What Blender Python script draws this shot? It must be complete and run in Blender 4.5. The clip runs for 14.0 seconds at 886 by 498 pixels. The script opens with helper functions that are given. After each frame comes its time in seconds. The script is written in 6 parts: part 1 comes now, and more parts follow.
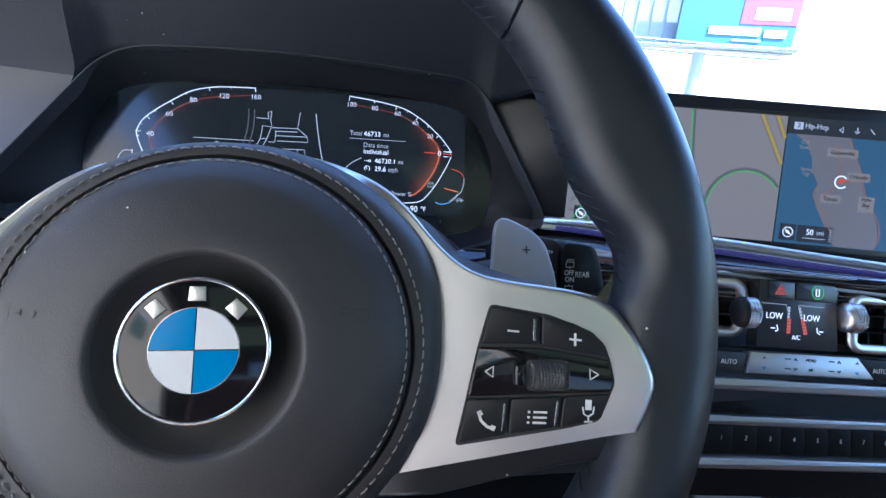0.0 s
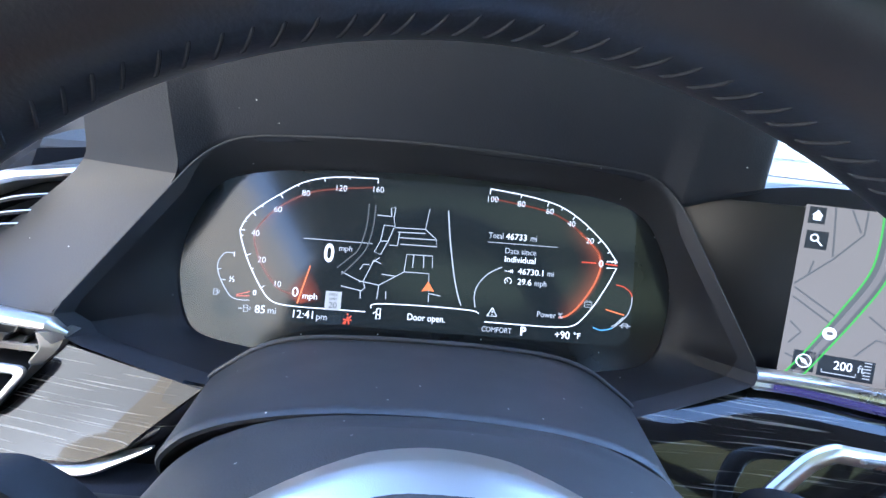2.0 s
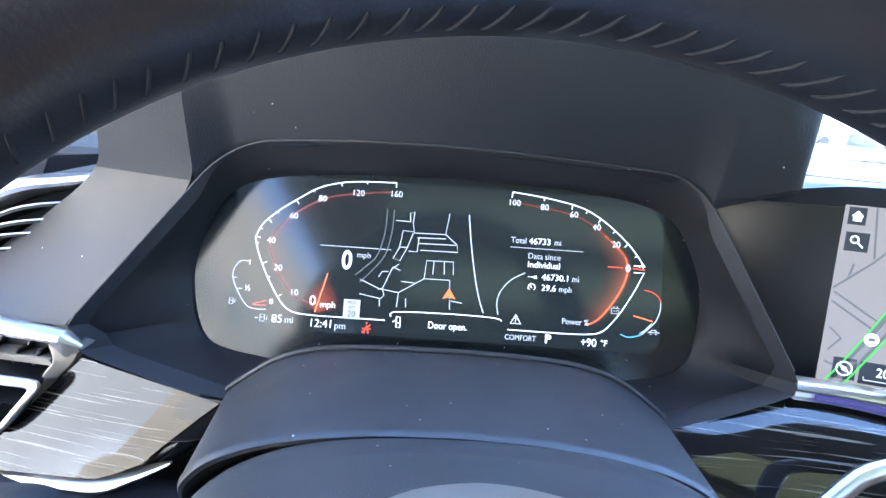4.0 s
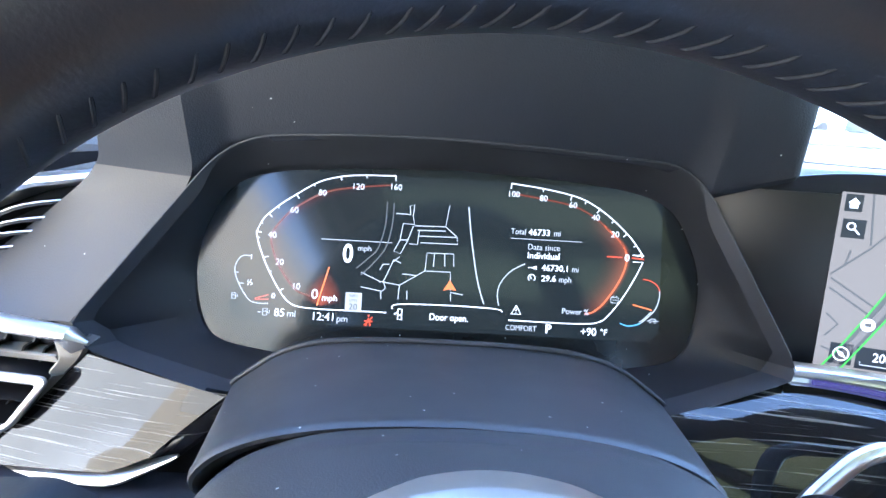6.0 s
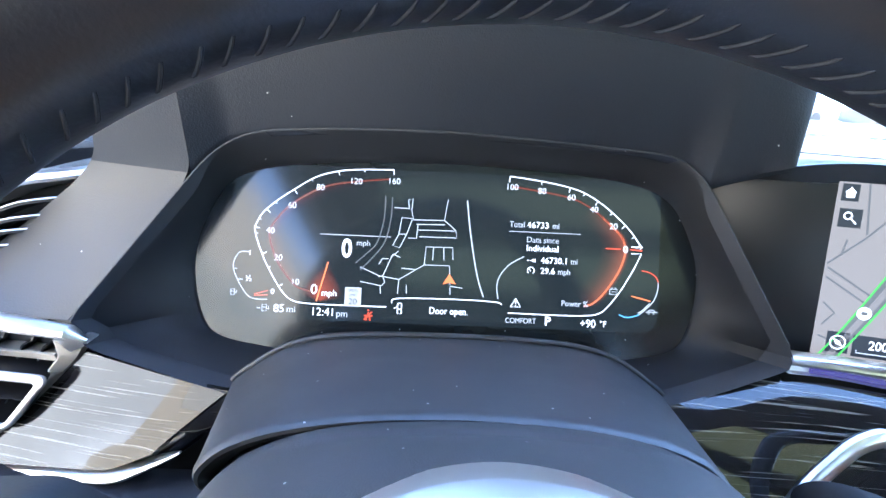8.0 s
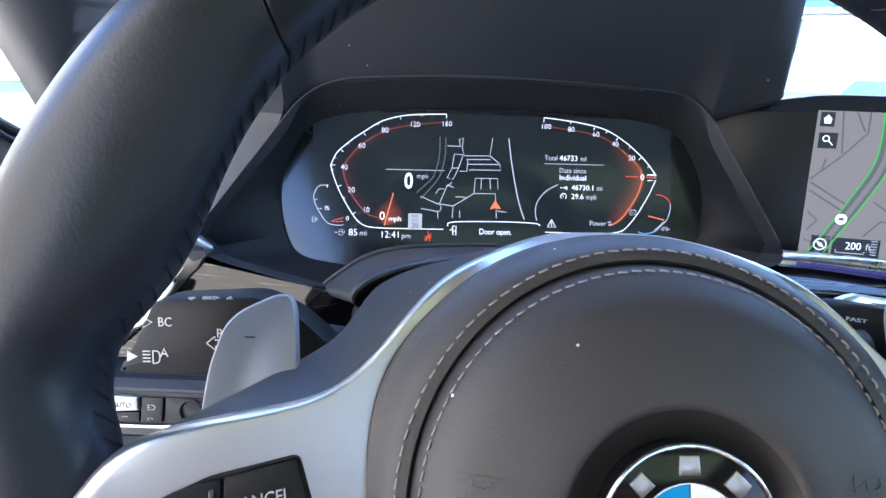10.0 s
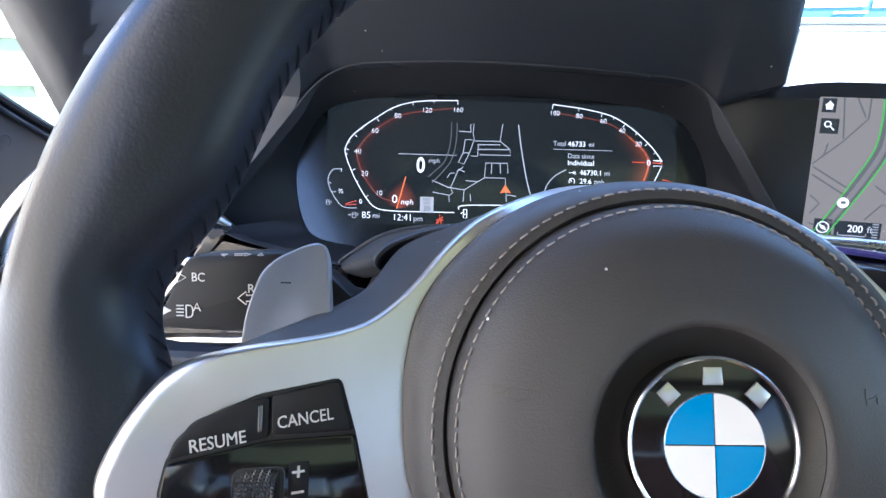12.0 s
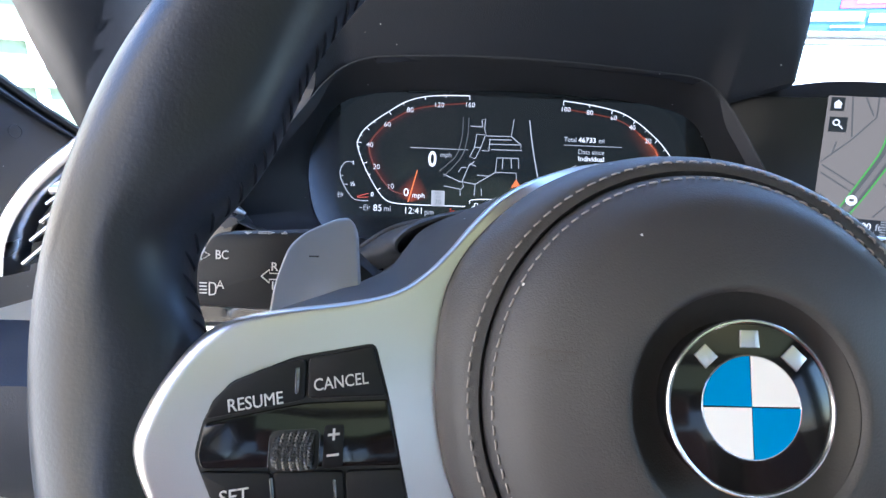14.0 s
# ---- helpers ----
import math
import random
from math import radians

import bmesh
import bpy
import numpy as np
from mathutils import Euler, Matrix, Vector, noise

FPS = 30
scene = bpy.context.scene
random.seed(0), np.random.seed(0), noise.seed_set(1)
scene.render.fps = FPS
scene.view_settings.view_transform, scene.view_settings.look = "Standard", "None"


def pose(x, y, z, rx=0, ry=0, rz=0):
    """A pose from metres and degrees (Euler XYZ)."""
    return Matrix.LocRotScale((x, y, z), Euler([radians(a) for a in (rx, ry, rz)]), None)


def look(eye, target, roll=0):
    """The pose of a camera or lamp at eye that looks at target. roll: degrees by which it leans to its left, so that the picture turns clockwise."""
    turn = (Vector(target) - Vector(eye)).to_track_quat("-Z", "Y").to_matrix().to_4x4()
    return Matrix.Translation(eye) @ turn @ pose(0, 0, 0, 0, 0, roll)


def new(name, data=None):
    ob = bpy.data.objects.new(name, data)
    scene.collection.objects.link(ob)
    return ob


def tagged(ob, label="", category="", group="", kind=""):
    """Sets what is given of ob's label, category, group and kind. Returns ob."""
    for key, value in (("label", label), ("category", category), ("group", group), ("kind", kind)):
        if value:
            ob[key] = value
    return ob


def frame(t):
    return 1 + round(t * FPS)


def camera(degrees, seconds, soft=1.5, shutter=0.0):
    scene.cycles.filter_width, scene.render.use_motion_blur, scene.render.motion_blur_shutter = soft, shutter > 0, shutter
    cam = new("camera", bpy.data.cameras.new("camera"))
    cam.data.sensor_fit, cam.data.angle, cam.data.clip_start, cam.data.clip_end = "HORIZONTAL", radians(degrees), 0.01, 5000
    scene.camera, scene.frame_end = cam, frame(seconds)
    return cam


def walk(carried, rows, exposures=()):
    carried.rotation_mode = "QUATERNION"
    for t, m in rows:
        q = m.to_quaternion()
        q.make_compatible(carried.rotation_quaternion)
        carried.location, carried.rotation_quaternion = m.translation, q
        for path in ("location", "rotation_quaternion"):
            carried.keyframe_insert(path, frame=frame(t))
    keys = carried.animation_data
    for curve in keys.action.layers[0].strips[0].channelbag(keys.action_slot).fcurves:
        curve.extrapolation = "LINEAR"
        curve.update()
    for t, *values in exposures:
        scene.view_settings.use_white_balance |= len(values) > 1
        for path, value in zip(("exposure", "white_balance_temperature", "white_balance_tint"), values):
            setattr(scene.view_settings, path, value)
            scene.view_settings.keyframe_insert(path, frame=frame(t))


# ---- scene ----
cam = camera(86.0, 14.0)
PATH = [
    (0, (0.04522, -0.12789, 1.12610), (0.21644, 0.80642, 0.81345), 4.726),
    (0.5, (0.04769, -0.12551, 1.12532), (0.20601, 0.80917, 0.80702), 4.377),
    (1, (0.04633, -0.10038, 1.14401), (0.17960, 0.83631, 0.82019), 2.780),
    (1.1, (0.04301, -0.08604, 1.15098), (0.16649, 0.85329, 0.83096), 1.983),
    (1.5, (0.01694, -0.04214, 1.17376), (0.09083, 0.89988, 0.84643), 4.711),
    (2, (-0.00588, -0.00961, 1.17650), (0.01862, 0.94128, 0.86795), 5.002),
    (2.5, (-0.01175, -0.00024, 1.17616), (0.00229, 0.95380, 0.87681), 5.371),
    (5, (-0.01739, 0.00139, 1.17626), (-0.00527, 0.94890, 0.85678), 3.455),
    (5.5, (-0.01811, -0.00004, 1.17644), (-0.00454, 0.94616, 0.85314), 3.424),
    (6, (-0.01664, -0.00050, 1.17734), (-0.00240, 0.94462, 0.85093), 3.452),
    (6.5, (-0.01602, -0.00065, 1.17844), (0.00105, 0.94352, 0.84944), 3.497),
    (7, (-0.01590, -0.00063, 1.17794), (0.00116, 0.94223, 0.84521), 3.474),
    (7.5, (-0.01760, -0.00005, 1.17644), (0.00123, 0.94189, 0.84120), 3.496),
    (8, (-0.01879, -0.00037, 1.17703), (0.00480, 0.94051, 0.83909), 3.015),
    (8.5, (-0.03310, -0.03170, 1.19051), (-0.00288, 0.90808, 0.85007), 1.163),
    (9, (-0.04852, -0.06811, 1.17562), (-0.02283, 0.87028, 0.83101), 1.258),
    (9.2, (-0.05230, -0.06962, 1.16714), (-0.02406, 0.86892, 0.82311), 1.417),
    (11.3, (-0.06287, -0.08556, 1.13595), (-0.03002, 0.85608, 0.80095), 1.922),
    (11.5, (-0.06363, -0.08559, 1.13480), (-0.03019, 0.85738, 0.80361), 1.909),
    (12, (-0.06962, -0.08898, 1.12956), (-0.03541, 0.85490, 0.80105), 1.998),
    (12.5, (-0.07365, -0.09006, 1.12565), (-0.03741, 0.85505, 0.80091), 2.168),
    (13, (-0.07501, -0.09059, 1.12489), (-0.03668, 0.85524, 0.80251), 2.370),
    (13.5, (-0.07820, -0.09344, 1.12157), (-0.04140, 0.85361, 0.80259), 2.512),
    (14, (-0.07968, -0.09362, 1.11907), (-0.04164, 0.85499, 0.80491), 2.709),
]
walk(cam, [(t, look(eye, target, roll)) for t, eye, target, roll in PATH],
     [(0.0, 2.9, 4800, 15), (0.5, 3.05, 4850, 15), (1.0, 3.3, 4950, 14), (2.0, 3.75, 5050, 12), (2.6, 4.1, 5080, 11), (5.0, 4.2, 5080, 11), (7.9, 4.2, 5080, 11), (8.4, 4.6, 5050, 12), (8.6, 4.55, 5050, 13), (9.0, 3.55, 5050, 15), (9.6, 3.45, 5080, 15), (14.0, 3.35, 5220, 15)])

# ---- light ----
world = bpy.data.worlds.new("sky")
scene.world = world
world.use_nodes = True
nt = world.node_tree
sky = nt.nodes.new("ShaderNodeTexSky")
sky.sky_type, sky.sun_disc = "NISHITA", False
SUN_UP, SUN_ROUND = radians(52), radians(142)
sky.sun_elevation, sky.sun_rotation = SUN_UP, SUN_ROUND
sky.air_density, sky.dust_density, sky.ozone_density = 1.0, 0.6, 1.0
nt.links.new(sky.outputs[0], nt.nodes["Background"].inputs[0])
nt.nodes["Background"].inputs[1].default_value = 0.15
sun = new("sun", bpy.data.lights.new("sun", "SUN"))
sun.data.energy, sun.data.angle, sun.data.color = 5.0, radians(0.5), (1.0, 0.95, 0.88)
sun_dir = Vector((math.sin(SUN_ROUND) * math.cos(SUN_UP), math.cos(SUN_ROUND) * math.cos(SUN_UP), math.sin(SUN_UP)))
sun.matrix_world = look(sun_dir * 50, (0, 0, 0))


# ---- materials ----
def mat(name, col, rough=0.5, metal=0.0, grain=0.0, grain_scale=900.0, mottle=0.15, mottle_scale=25.0, coat=0.0, spec=0.5, voronoi=False, dust=0.0, vary=0.08):
    m = bpy.data.materials.new(name)
    m.use_nodes = True
    t = m.node_tree
    b = t.nodes["Principled BSDF"]
    b.inputs["Metallic"].default_value = metal
    b.inputs["Specular IOR Level"].default_value = spec
    b.inputs["Coat Weight"].default_value = coat
    b.inputs["Coat Roughness"].default_value = 0.04
    co = t.nodes.new("ShaderNodeTexCoord")
    n1 = t.nodes.new("ShaderNodeTexNoise")
    n1.inputs["Scale"].default_value = mottle_scale
    n1.inputs["Detail"].default_value = 6
    t.links.new(co.outputs["Object"], n1.inputs["Vector"])
    ramp = t.nodes.new("ShaderNodeMix")
    ramp.data_type = "RGBA"
    lo = [max(0, c * (1 - mottle)) for c in col]
    hi = [min(1, c * (1 + mottle)) for c in col]
    ramp.inputs[6].default_value, ramp.inputs[7].default_value = (*lo, 1), (*hi, 1)
    t.links.new(n1.outputs["Fac"], ramp.inputs[0])
    last = ramp.outputs[2]
    if dust > 0:
        v = t.nodes.new("ShaderNodeTexVoronoi")
        v.inputs["Scale"].default_value = 170
        v.inputs["Randomness"].default_value = 1.0
        t.links.new(co.outputs["Object"], v.inputs["Vector"])
        gate = t.nodes.new("ShaderNodeMath")
        gate.operation = "LESS_THAN"
        gate.inputs[1].default_value = 0.075
        t.links.new(v.outputs["Distance"], gate.inputs[0])
        sp = t.nodes.new("ShaderNodeSeparateColor")
        t.links.new(v.outputs["Color"], sp.inputs[0])
        some = t.nodes.new("ShaderNodeMath")
        some.operation = "GREATER_THAN"
        some.inputs[1].default_value = 1 - dust
        t.links.new(sp.outputs[0], some.inputs[0])
        both = t.nodes.new("ShaderNodeMath")
        both.operation = "MULTIPLY"
        t.links.new(gate.outputs[0], both.inputs[0])
        t.links.new(some.outputs[0], both.inputs[1])
        mx = t.nodes.new("ShaderNodeMix")
        mx.data_type = "RGBA"
        mx.inputs[7].default_value = (0.6, 0.6, 0.6, 1)
        t.links.new(both.outputs[0], mx.inputs[0])
        t.links.new(last, mx.inputs[6])
        last = mx.outputs[2]
    t.links.new(last, b.inputs["Base Color"])
    mr = t.nodes.new("ShaderNodeMapRange")
    mr.inputs["To Min"].default_value, mr.inputs["To Max"].default_value = max(0.02, rough - vary * (rough > 0.15)), min(1, rough + vary)
    t.links.new(n1.outputs["Fac"], mr.inputs["Value"])
    t.links.new(mr.outputs[0], b.inputs["Roughness"])
    if grain > 0:
        g = t.nodes.new("ShaderNodeTexVoronoi" if voronoi else "ShaderNodeTexNoise")
        g.inputs["Scale"].default_value = grain_scale
        t.links.new(co.outputs["Object"], g.inputs["Vector"])
        bump = t.nodes.new("ShaderNodeBump")
        bump.inputs["Strength"].default_value = grain
        bump.inputs["Distance"].default_value = 0.0004
        t.links.new(g.outputs["Distance" if voronoi else "Fac"], bump.inputs["Height"])
        t.links.new(bump.outputs[0], b.inputs["Normal"])
    return m


def glow(name, col, strength):
    m = bpy.data.materials.new(name)
    m.use_nodes = True
    b = m.node_tree.nodes["Principled BSDF"]
    b.inputs["Base Color"].default_value = (0.01, 0.01, 0.01, 1)
    b.inputs["Roughness"].default_value = 0.3
    b.inputs["Emission Color"].default_value = (*col, 1)
    b.inputs["Emission Strength"].default_value = strength * 0.098
    return m


def wood(name):
    """Gloss-lacquered black ash: dark veneer with fine pale open-pore lines along x."""
    m = mat(name, (0.012, 0.012, 0.013), 0.06, coat=1.0, mottle=0.4, mottle_scale=30)
    m.node_tree.nodes["Principled BSDF"].inputs["Coat IOR"].default_value = 1.40
    m.node_tree.nodes["Principled BSDF"].inputs["Specular IOR Level"].default_value = 0.1
    t = m.node_tree
    b = t.nodes["Principled BSDF"]
    co = [n for n in t.nodes if n.bl_idname == "ShaderNodeTexCoord"][0]
    mp = t.nodes.new("ShaderNodeMapping")
    mp.inputs["Scale"].default_value = (9, 9, 820)
    mp.inputs["Rotation"].default_value = (0, radians(-4), 0)
    t.links.new(co.outputs["Object"], mp.inputs["Vector"])
    n = t.nodes.new("ShaderNodeTexNoise")
    n.inputs["Scale"].default_value, n.inputs["Detail"].default_value, n.inputs["Distortion"].default_value = 1.0, 2, 0.6
    t.links.new(mp.outputs[0], n.inputs["Vector"])
    r = t.nodes.new("ShaderNodeValToRGB")
    r.color_ramp.elements[0].position, r.color_ramp.elements[0].color = 0.60, (0.008, 0.008, 0.009, 1)
    r.color_ramp.elements[1].position, r.color_ramp.elements[1].color = 0.65, (0.15, 0.145, 0.13, 1)
    t.links.new(n.outputs["Fac"], r.inputs[0])
    t.links.new(r.outputs[0], b.inputs["Base Color"])
    return m


M = {}
# blue of lens haze is put into the rim's base
M["rim"] = mat("rim leather", (0.0122, 0.0142, 0.0195), 0.36, grain=0.16, grain_scale=900, mottle=0.4, mottle_scale=34, spec=0.42, dust=0.01, vary=0.14)
M["pad"] = mat("airbag leatherette", (0.037, 0.0355, 0.037), 0.52, grain=0.3, grain_scale=1800, mottle=0.16, dust=0.05)
M["surround"] = mat("smooth black surround", (0.02, 0.02, 0.021), 0.38)
M["vent_trim"] = mat("smooth grey trim", (0.24, 0.22, 0.19), 0.4, dust=0.05)
M["knurl"] = mat("knurled metal", (0.55, 0.55, 0.56), 0.2, metal=1.0, mottle=.1)
M["thread"] = mat("pale grey thread", (0.25, 0.225, 0.21), 0.7)
M["thread_dark"] = mat("dark grey thread", (0.020, 0.022, 0.028), 0.85, spec=0.15)
M["housing"] = mat("satin black housing", (0.010, 0.011, 0.013), 0.32, dust=0.02)
M["dish"] = mat("dark dished leatherette", (0.016, 0.015, 0.015), 0.5, grain=0.2, grain_scale=1800)
M["door_card"] = mat("grey door card", (0.60, 0.56, 0.48), 0.55, grain=0.3)
M["emboss"] = mat("embossed leatherette", (0.030, 0.027, 0.026), 0.45)
M["satin"] = mat("satin chrome", (0.70, 0.675, 0.65), 0.34, metal=1.0, grain=0.08, grain_scale=2500, mottle=0.07, dust=0.05)
M["chrome"] = mat("chrome", (0.75, 0.75, 0.76), 0.12, metal=1.0, mottle=0.03)
M["black_gloss"] = mat("gloss black plastic", (0.006, 0.006, 0.007), 0.06, mottle=0.2, dust=0.03)
M["button"] = mat("matt black button", (0.010, 0.010, 0.011), 0.45, grain=0.1, dust=0.02, spec=0.28)
M["stack_black"] = mat("dark stack plastic", (0.004, 0.004, 0.005), 0.5, spec=0.12)
M["bar_satin"] = mat("brushed stack metal", (0.42, 0.42, 0.42), 0.38, metal=1.0, grain=0.08, grain_scale=2500, mottle=0.07, dust=0.05)
M["bright_satin"] = mat("bright satin chrome", (0.68, 0.67, 0.66), 0.3, metal=1.0, mottle=0.05)
M["dim_chrome"] = mat("smoked chrome", (0.16, 0.16, 0.16), 0.25, metal=0.8)
M["plastic"] = mat("soft-touch black plastic", (0.026, 0.028, 0.033), 0.46, grain=0.25, grain_scale=1600, dust=0.2)
M["binnacle"] = mat("soft black binnacle plastic", (0.034, 0.0365, 0.043), 0.5, grain=0.3, grain_scale=1500, dust=0.06)
M["tan"] = mat("tan leather", (0.30, 0.24, 0.15), 0.5, grain=0.3)
# shaded copy of the dashboard leather; blue lens haze also in its base
M["dash"] = mat("shade-darkened dashboard leather", (0.0112, 0.0140, 0.0215), 0.62, grain=0.3, grain_scale=1000, voronoi=True, dust=0.03, spec=0.35)
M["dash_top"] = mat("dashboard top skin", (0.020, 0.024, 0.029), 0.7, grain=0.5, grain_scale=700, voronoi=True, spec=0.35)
# lit copy of the same leather, for door light on the side panel
M["dash_side"] = mat("lightened dashboard leather", (0.042, 0.0405, 0.040), 0.55, grain=0.22, grain_scale=1000, voronoi=True, dust=0.03)
M["paddle"] = mat("satin grey paddle", (0.27, 0.275, 0.285), 0.38, metal=0.25, mottle=0.05)
M["white_ink"] = mat("white print", (0.58, 0.58, 0.57), 0.5, mottle=0.02)
M["grey_ink"] = mat("grey print", (0.35, 0.35, 0.35), 0.5, mottle=0.02)
M["blue"] = mat("enamel blue", (0.0, 0.21, 0.50), 0.15, mottle=0.04)
M["white"] = mat("enamel white", (0.72, 0.72, 0.72), 0.15, mottle=0.03)
M["glass_dark"] = mat("display cover glass", (0.010, 0.013, 0.017), 0.12, mottle=0.3, mottle_scale=12, dust=0.35, spec=0.5)
M["wood"] = wood("black ash veneer")
M["headliner"] = mat("anthracite headliner cloth", (0.10, 0.10, 0.10), 0.9, grain=0.3)
M["pillar"] = mat("dark pillar trim", (0.010, 0.011, 0.014), 0.5, grain=0.3, grain_scale=500)
M["seat"] = mat("cognac leather", (0.13, 0.04, 0.022), 0.5, grain=0.3)
M["rubber"] = mat("black rubber", (0.012, 0.012, 0.012), 0.6)
E_ = {k: glow("lit " + k, c, s) for k, c, s in (
    ("white", (1, 1, 1), 1.5), ("grey", (0.8, 0.82, 0.85), 0.85), ("red", (1, 0.1, 0.04), 0.9), ("orange", (1, 0.22, 0.06), 1.3), ("dim_red", (0.60, 0.08, 0.04), 0.30), ("ember", (1, 0.2, 0.07), 0.9),
    ("green", (0.15, 0.75, 0.1), 0.8), ("beige", (0.78, 0.67, 0.58), 0.40), ("road", (0.28, 0.27, 0.26), 0.54), ("sea", (0.06, 0.16, 0.25), 0.8), ("land", (0.3, 0.27, 0.26), 0.7),
    ("panel", (0.03, 0.035, 0.045), 0.7), ("blue", (0.2, 0.6, 1.0), 0.9), ("purple", (0.14, 0.11, 0.45), 0.35), ("amber", (0.75, 0.5, 0.1), 0.7), ("roadlight", (0.68, 0.6, 0.54), 0.40), ("coast", (0.55, 0.22, 0.12), 0.7))}


# ---- builders ----
def empty(name, m=None):
    o = new(name)
    o.empty_display_size = 0.02
    if m is not None:
        o.matrix_world = m
    return o


def link(name, bm, material, parent=None, label="", smooth=True, angle=35):
    me = bpy.data.meshes.new(name)
    bmesh.ops.recalc_face_normals(bm, faces=bm.faces[:])
    bm.to_mesh(me)
    bm.free()
    me.materials.append(material)
    if smooth:
        me.polygons.foreach_set("use_smooth", [True] * len(me.polygons))
        me.set_sharp_from_angle(angle=radians(angle))
    o = new(name, me)
    if parent is not None:
        o.parent = parent
    if label:
        o["label"] = label
    return o


part = link


def frame_at(o, x, up):
    """Matrix with local x along x, y along up (made square), z out."""
    x = Vector(x).normalized()
    z = x.cross(Vector(up)).normalized()
    y = z.cross(x)
    m = Matrix((x, y, z)).transposed().to_4x4()
    m.translation = o
    return m


def spline(pts, n, closed=False):
    """n points on a smooth curve through pts."""
    P = [Vector(p) for p in pts]
    k = len(P)
    segs = k if closed else k - 1
    out = []
    for i in range(n):
        f = i / n * segs if closed else i / (n - 1) * segs
        j = min(int(f), segs - 1)
        t = f - j
        if closed:
            a, b, c, d = P[(j - 1) % k], P[j], P[(j + 1) % k], P[(j + 2) % k]
        else:
            a, b, c, d = P[max(j - 1, 0)], P[j], P[j + 1], P[min(j + 2, k - 1)]
        out.append(0.5 * (2 * b + (c - a) * t + (2 * a - 5 * b + 4 * c - d) * t * t + (3 * b - a - 3 * c + d) * t ** 3))
    return out


def fillet(pts, r, n=5, closed=True):
    """Polyline with rounded corners; r in metres (one value or one each)."""
    P = [Vector(p) for p in pts]
    out = []
    k = len(P)
    for i in range(k):
        if not closed and i in (0, k - 1):
            out.append(P[i])
            continue
        a, b, c = P[i - 1], P[i], P[(i + 1) % k]
        rr = r[i] if isinstance(r, (list, tuple)) else r
        d1, d2 = (a - b), (c - b)
        r1, r2 = min(rr, d1.length * 0.48), min(rr, d2.length * 0.48)
        s, e = b + d1.normalized() * r1, b + d2.normalized() * r2
        for j in range(n + 1):
            t = j / n
            out.append((1 - t) ** 2 * s + 2 * t * (1 - t) * b + t * t * e)
    return out


def loft(bm, rows, cu=False, cv=False, cap=False):
    """Quads between rows of points. cu: each row closes; cv: last row joins the first; cap: close the two ends."""
    V = [[bm.verts.new(p) for p in r] for r in rows]
    n = len(V[0])
    for i in range(len(V) if cv else len(V) - 1):
        a, b = V[i], V[(i + 1) % len(V)]
        for j in range(n if cu else n - 1):
            k = (j + 1) % n
            bm.faces.new((a[j], a[k], b[k], b[j]))
    if cap:
        bm.faces.new(V[0])
        bm.faces.new(V[-1])
    return V


def sheet(rows, thick=0.0):
    bm = bmesh.new()
    loft(bm, rows)
    if thick:
        bmesh.ops.recalc_face_normals(bm, faces=bm.faces[:])
        bmesh.ops.solidify(bm, geom=bm.faces[:], thickness=thick)
    return bm


def prism(bm, outline, z0, z1, bev=0.0, lift=None):
    """Extruded outline with a chamfered front edge; lift(x, y) bends it over a surface."""
    P = [Vector((p[0], p[1])) for p in outline]
    area = sum(P[i - 1].x * P[i].y - P[i].x * P[i - 1].y for i in range(len(P)))
    if area < 0:
        P.reverse()
    f = lift or (lambda x, y: 0.0)
    k = len(P)
    rings = [(0, z0), (0, z1 - bev)]
    if bev:
        rings += [(bev * 0.35, z1 - bev * 0.3), (bev, z1)]
    else:
        rings = [(0, z0), (0, z1)]
    rows = []
    for ins, z in rings:
        r = []
        for i in range(k):
            a, b, c = P[i - 1], P[i], P[(i + 1) % k]
            n1 = Vector((-(b - a).y, (b - a).x)).normalized()
            n2 = Vector((-(c - b).y, (c - b).x)).normalized()
            nn = n1 + n2
            nn = nn / max(0.35, nn.dot(n1)) if nn.length > 1e-6 else n1
            q = b + nn * ins
            r.append((q.x, q.y, z + f(q.x, q.y)))
        rows.append(r)
    V = loft(bm, rows, cu=True)
    bm.faces.new(V[0])
    bm.faces.new(V[-1])
    return bm


def slab(name, outline, z0, z1, material, parent, bev=0.0, label="", lift=None):
    return part(name, prism(bmesh.new(), outline, z0, z1, bev, lift), material, parent, label)


def rect(x0, y0, x1, y1, r=0.0, n=4):
    p = [(x0, y0, 0), (x1, y0, 0), (x1, y1, 0), (x0, y1, 0)]
    return [(v.x, v.y) for v in fillet(p, r, n)] if r else [(a, b) for a, b, _ in p]


def disc(cx, cy, r, n=32, a0=0.0, a1=360.0):
    return [(cx + r * math.cos(radians(a0 + (a1 - a0) * i / n)), cy + r * math.sin(radians(a0 + (a1 - a0) * i / n))) for i in range(n if a1 - a0 >= 360 else n + 1)]


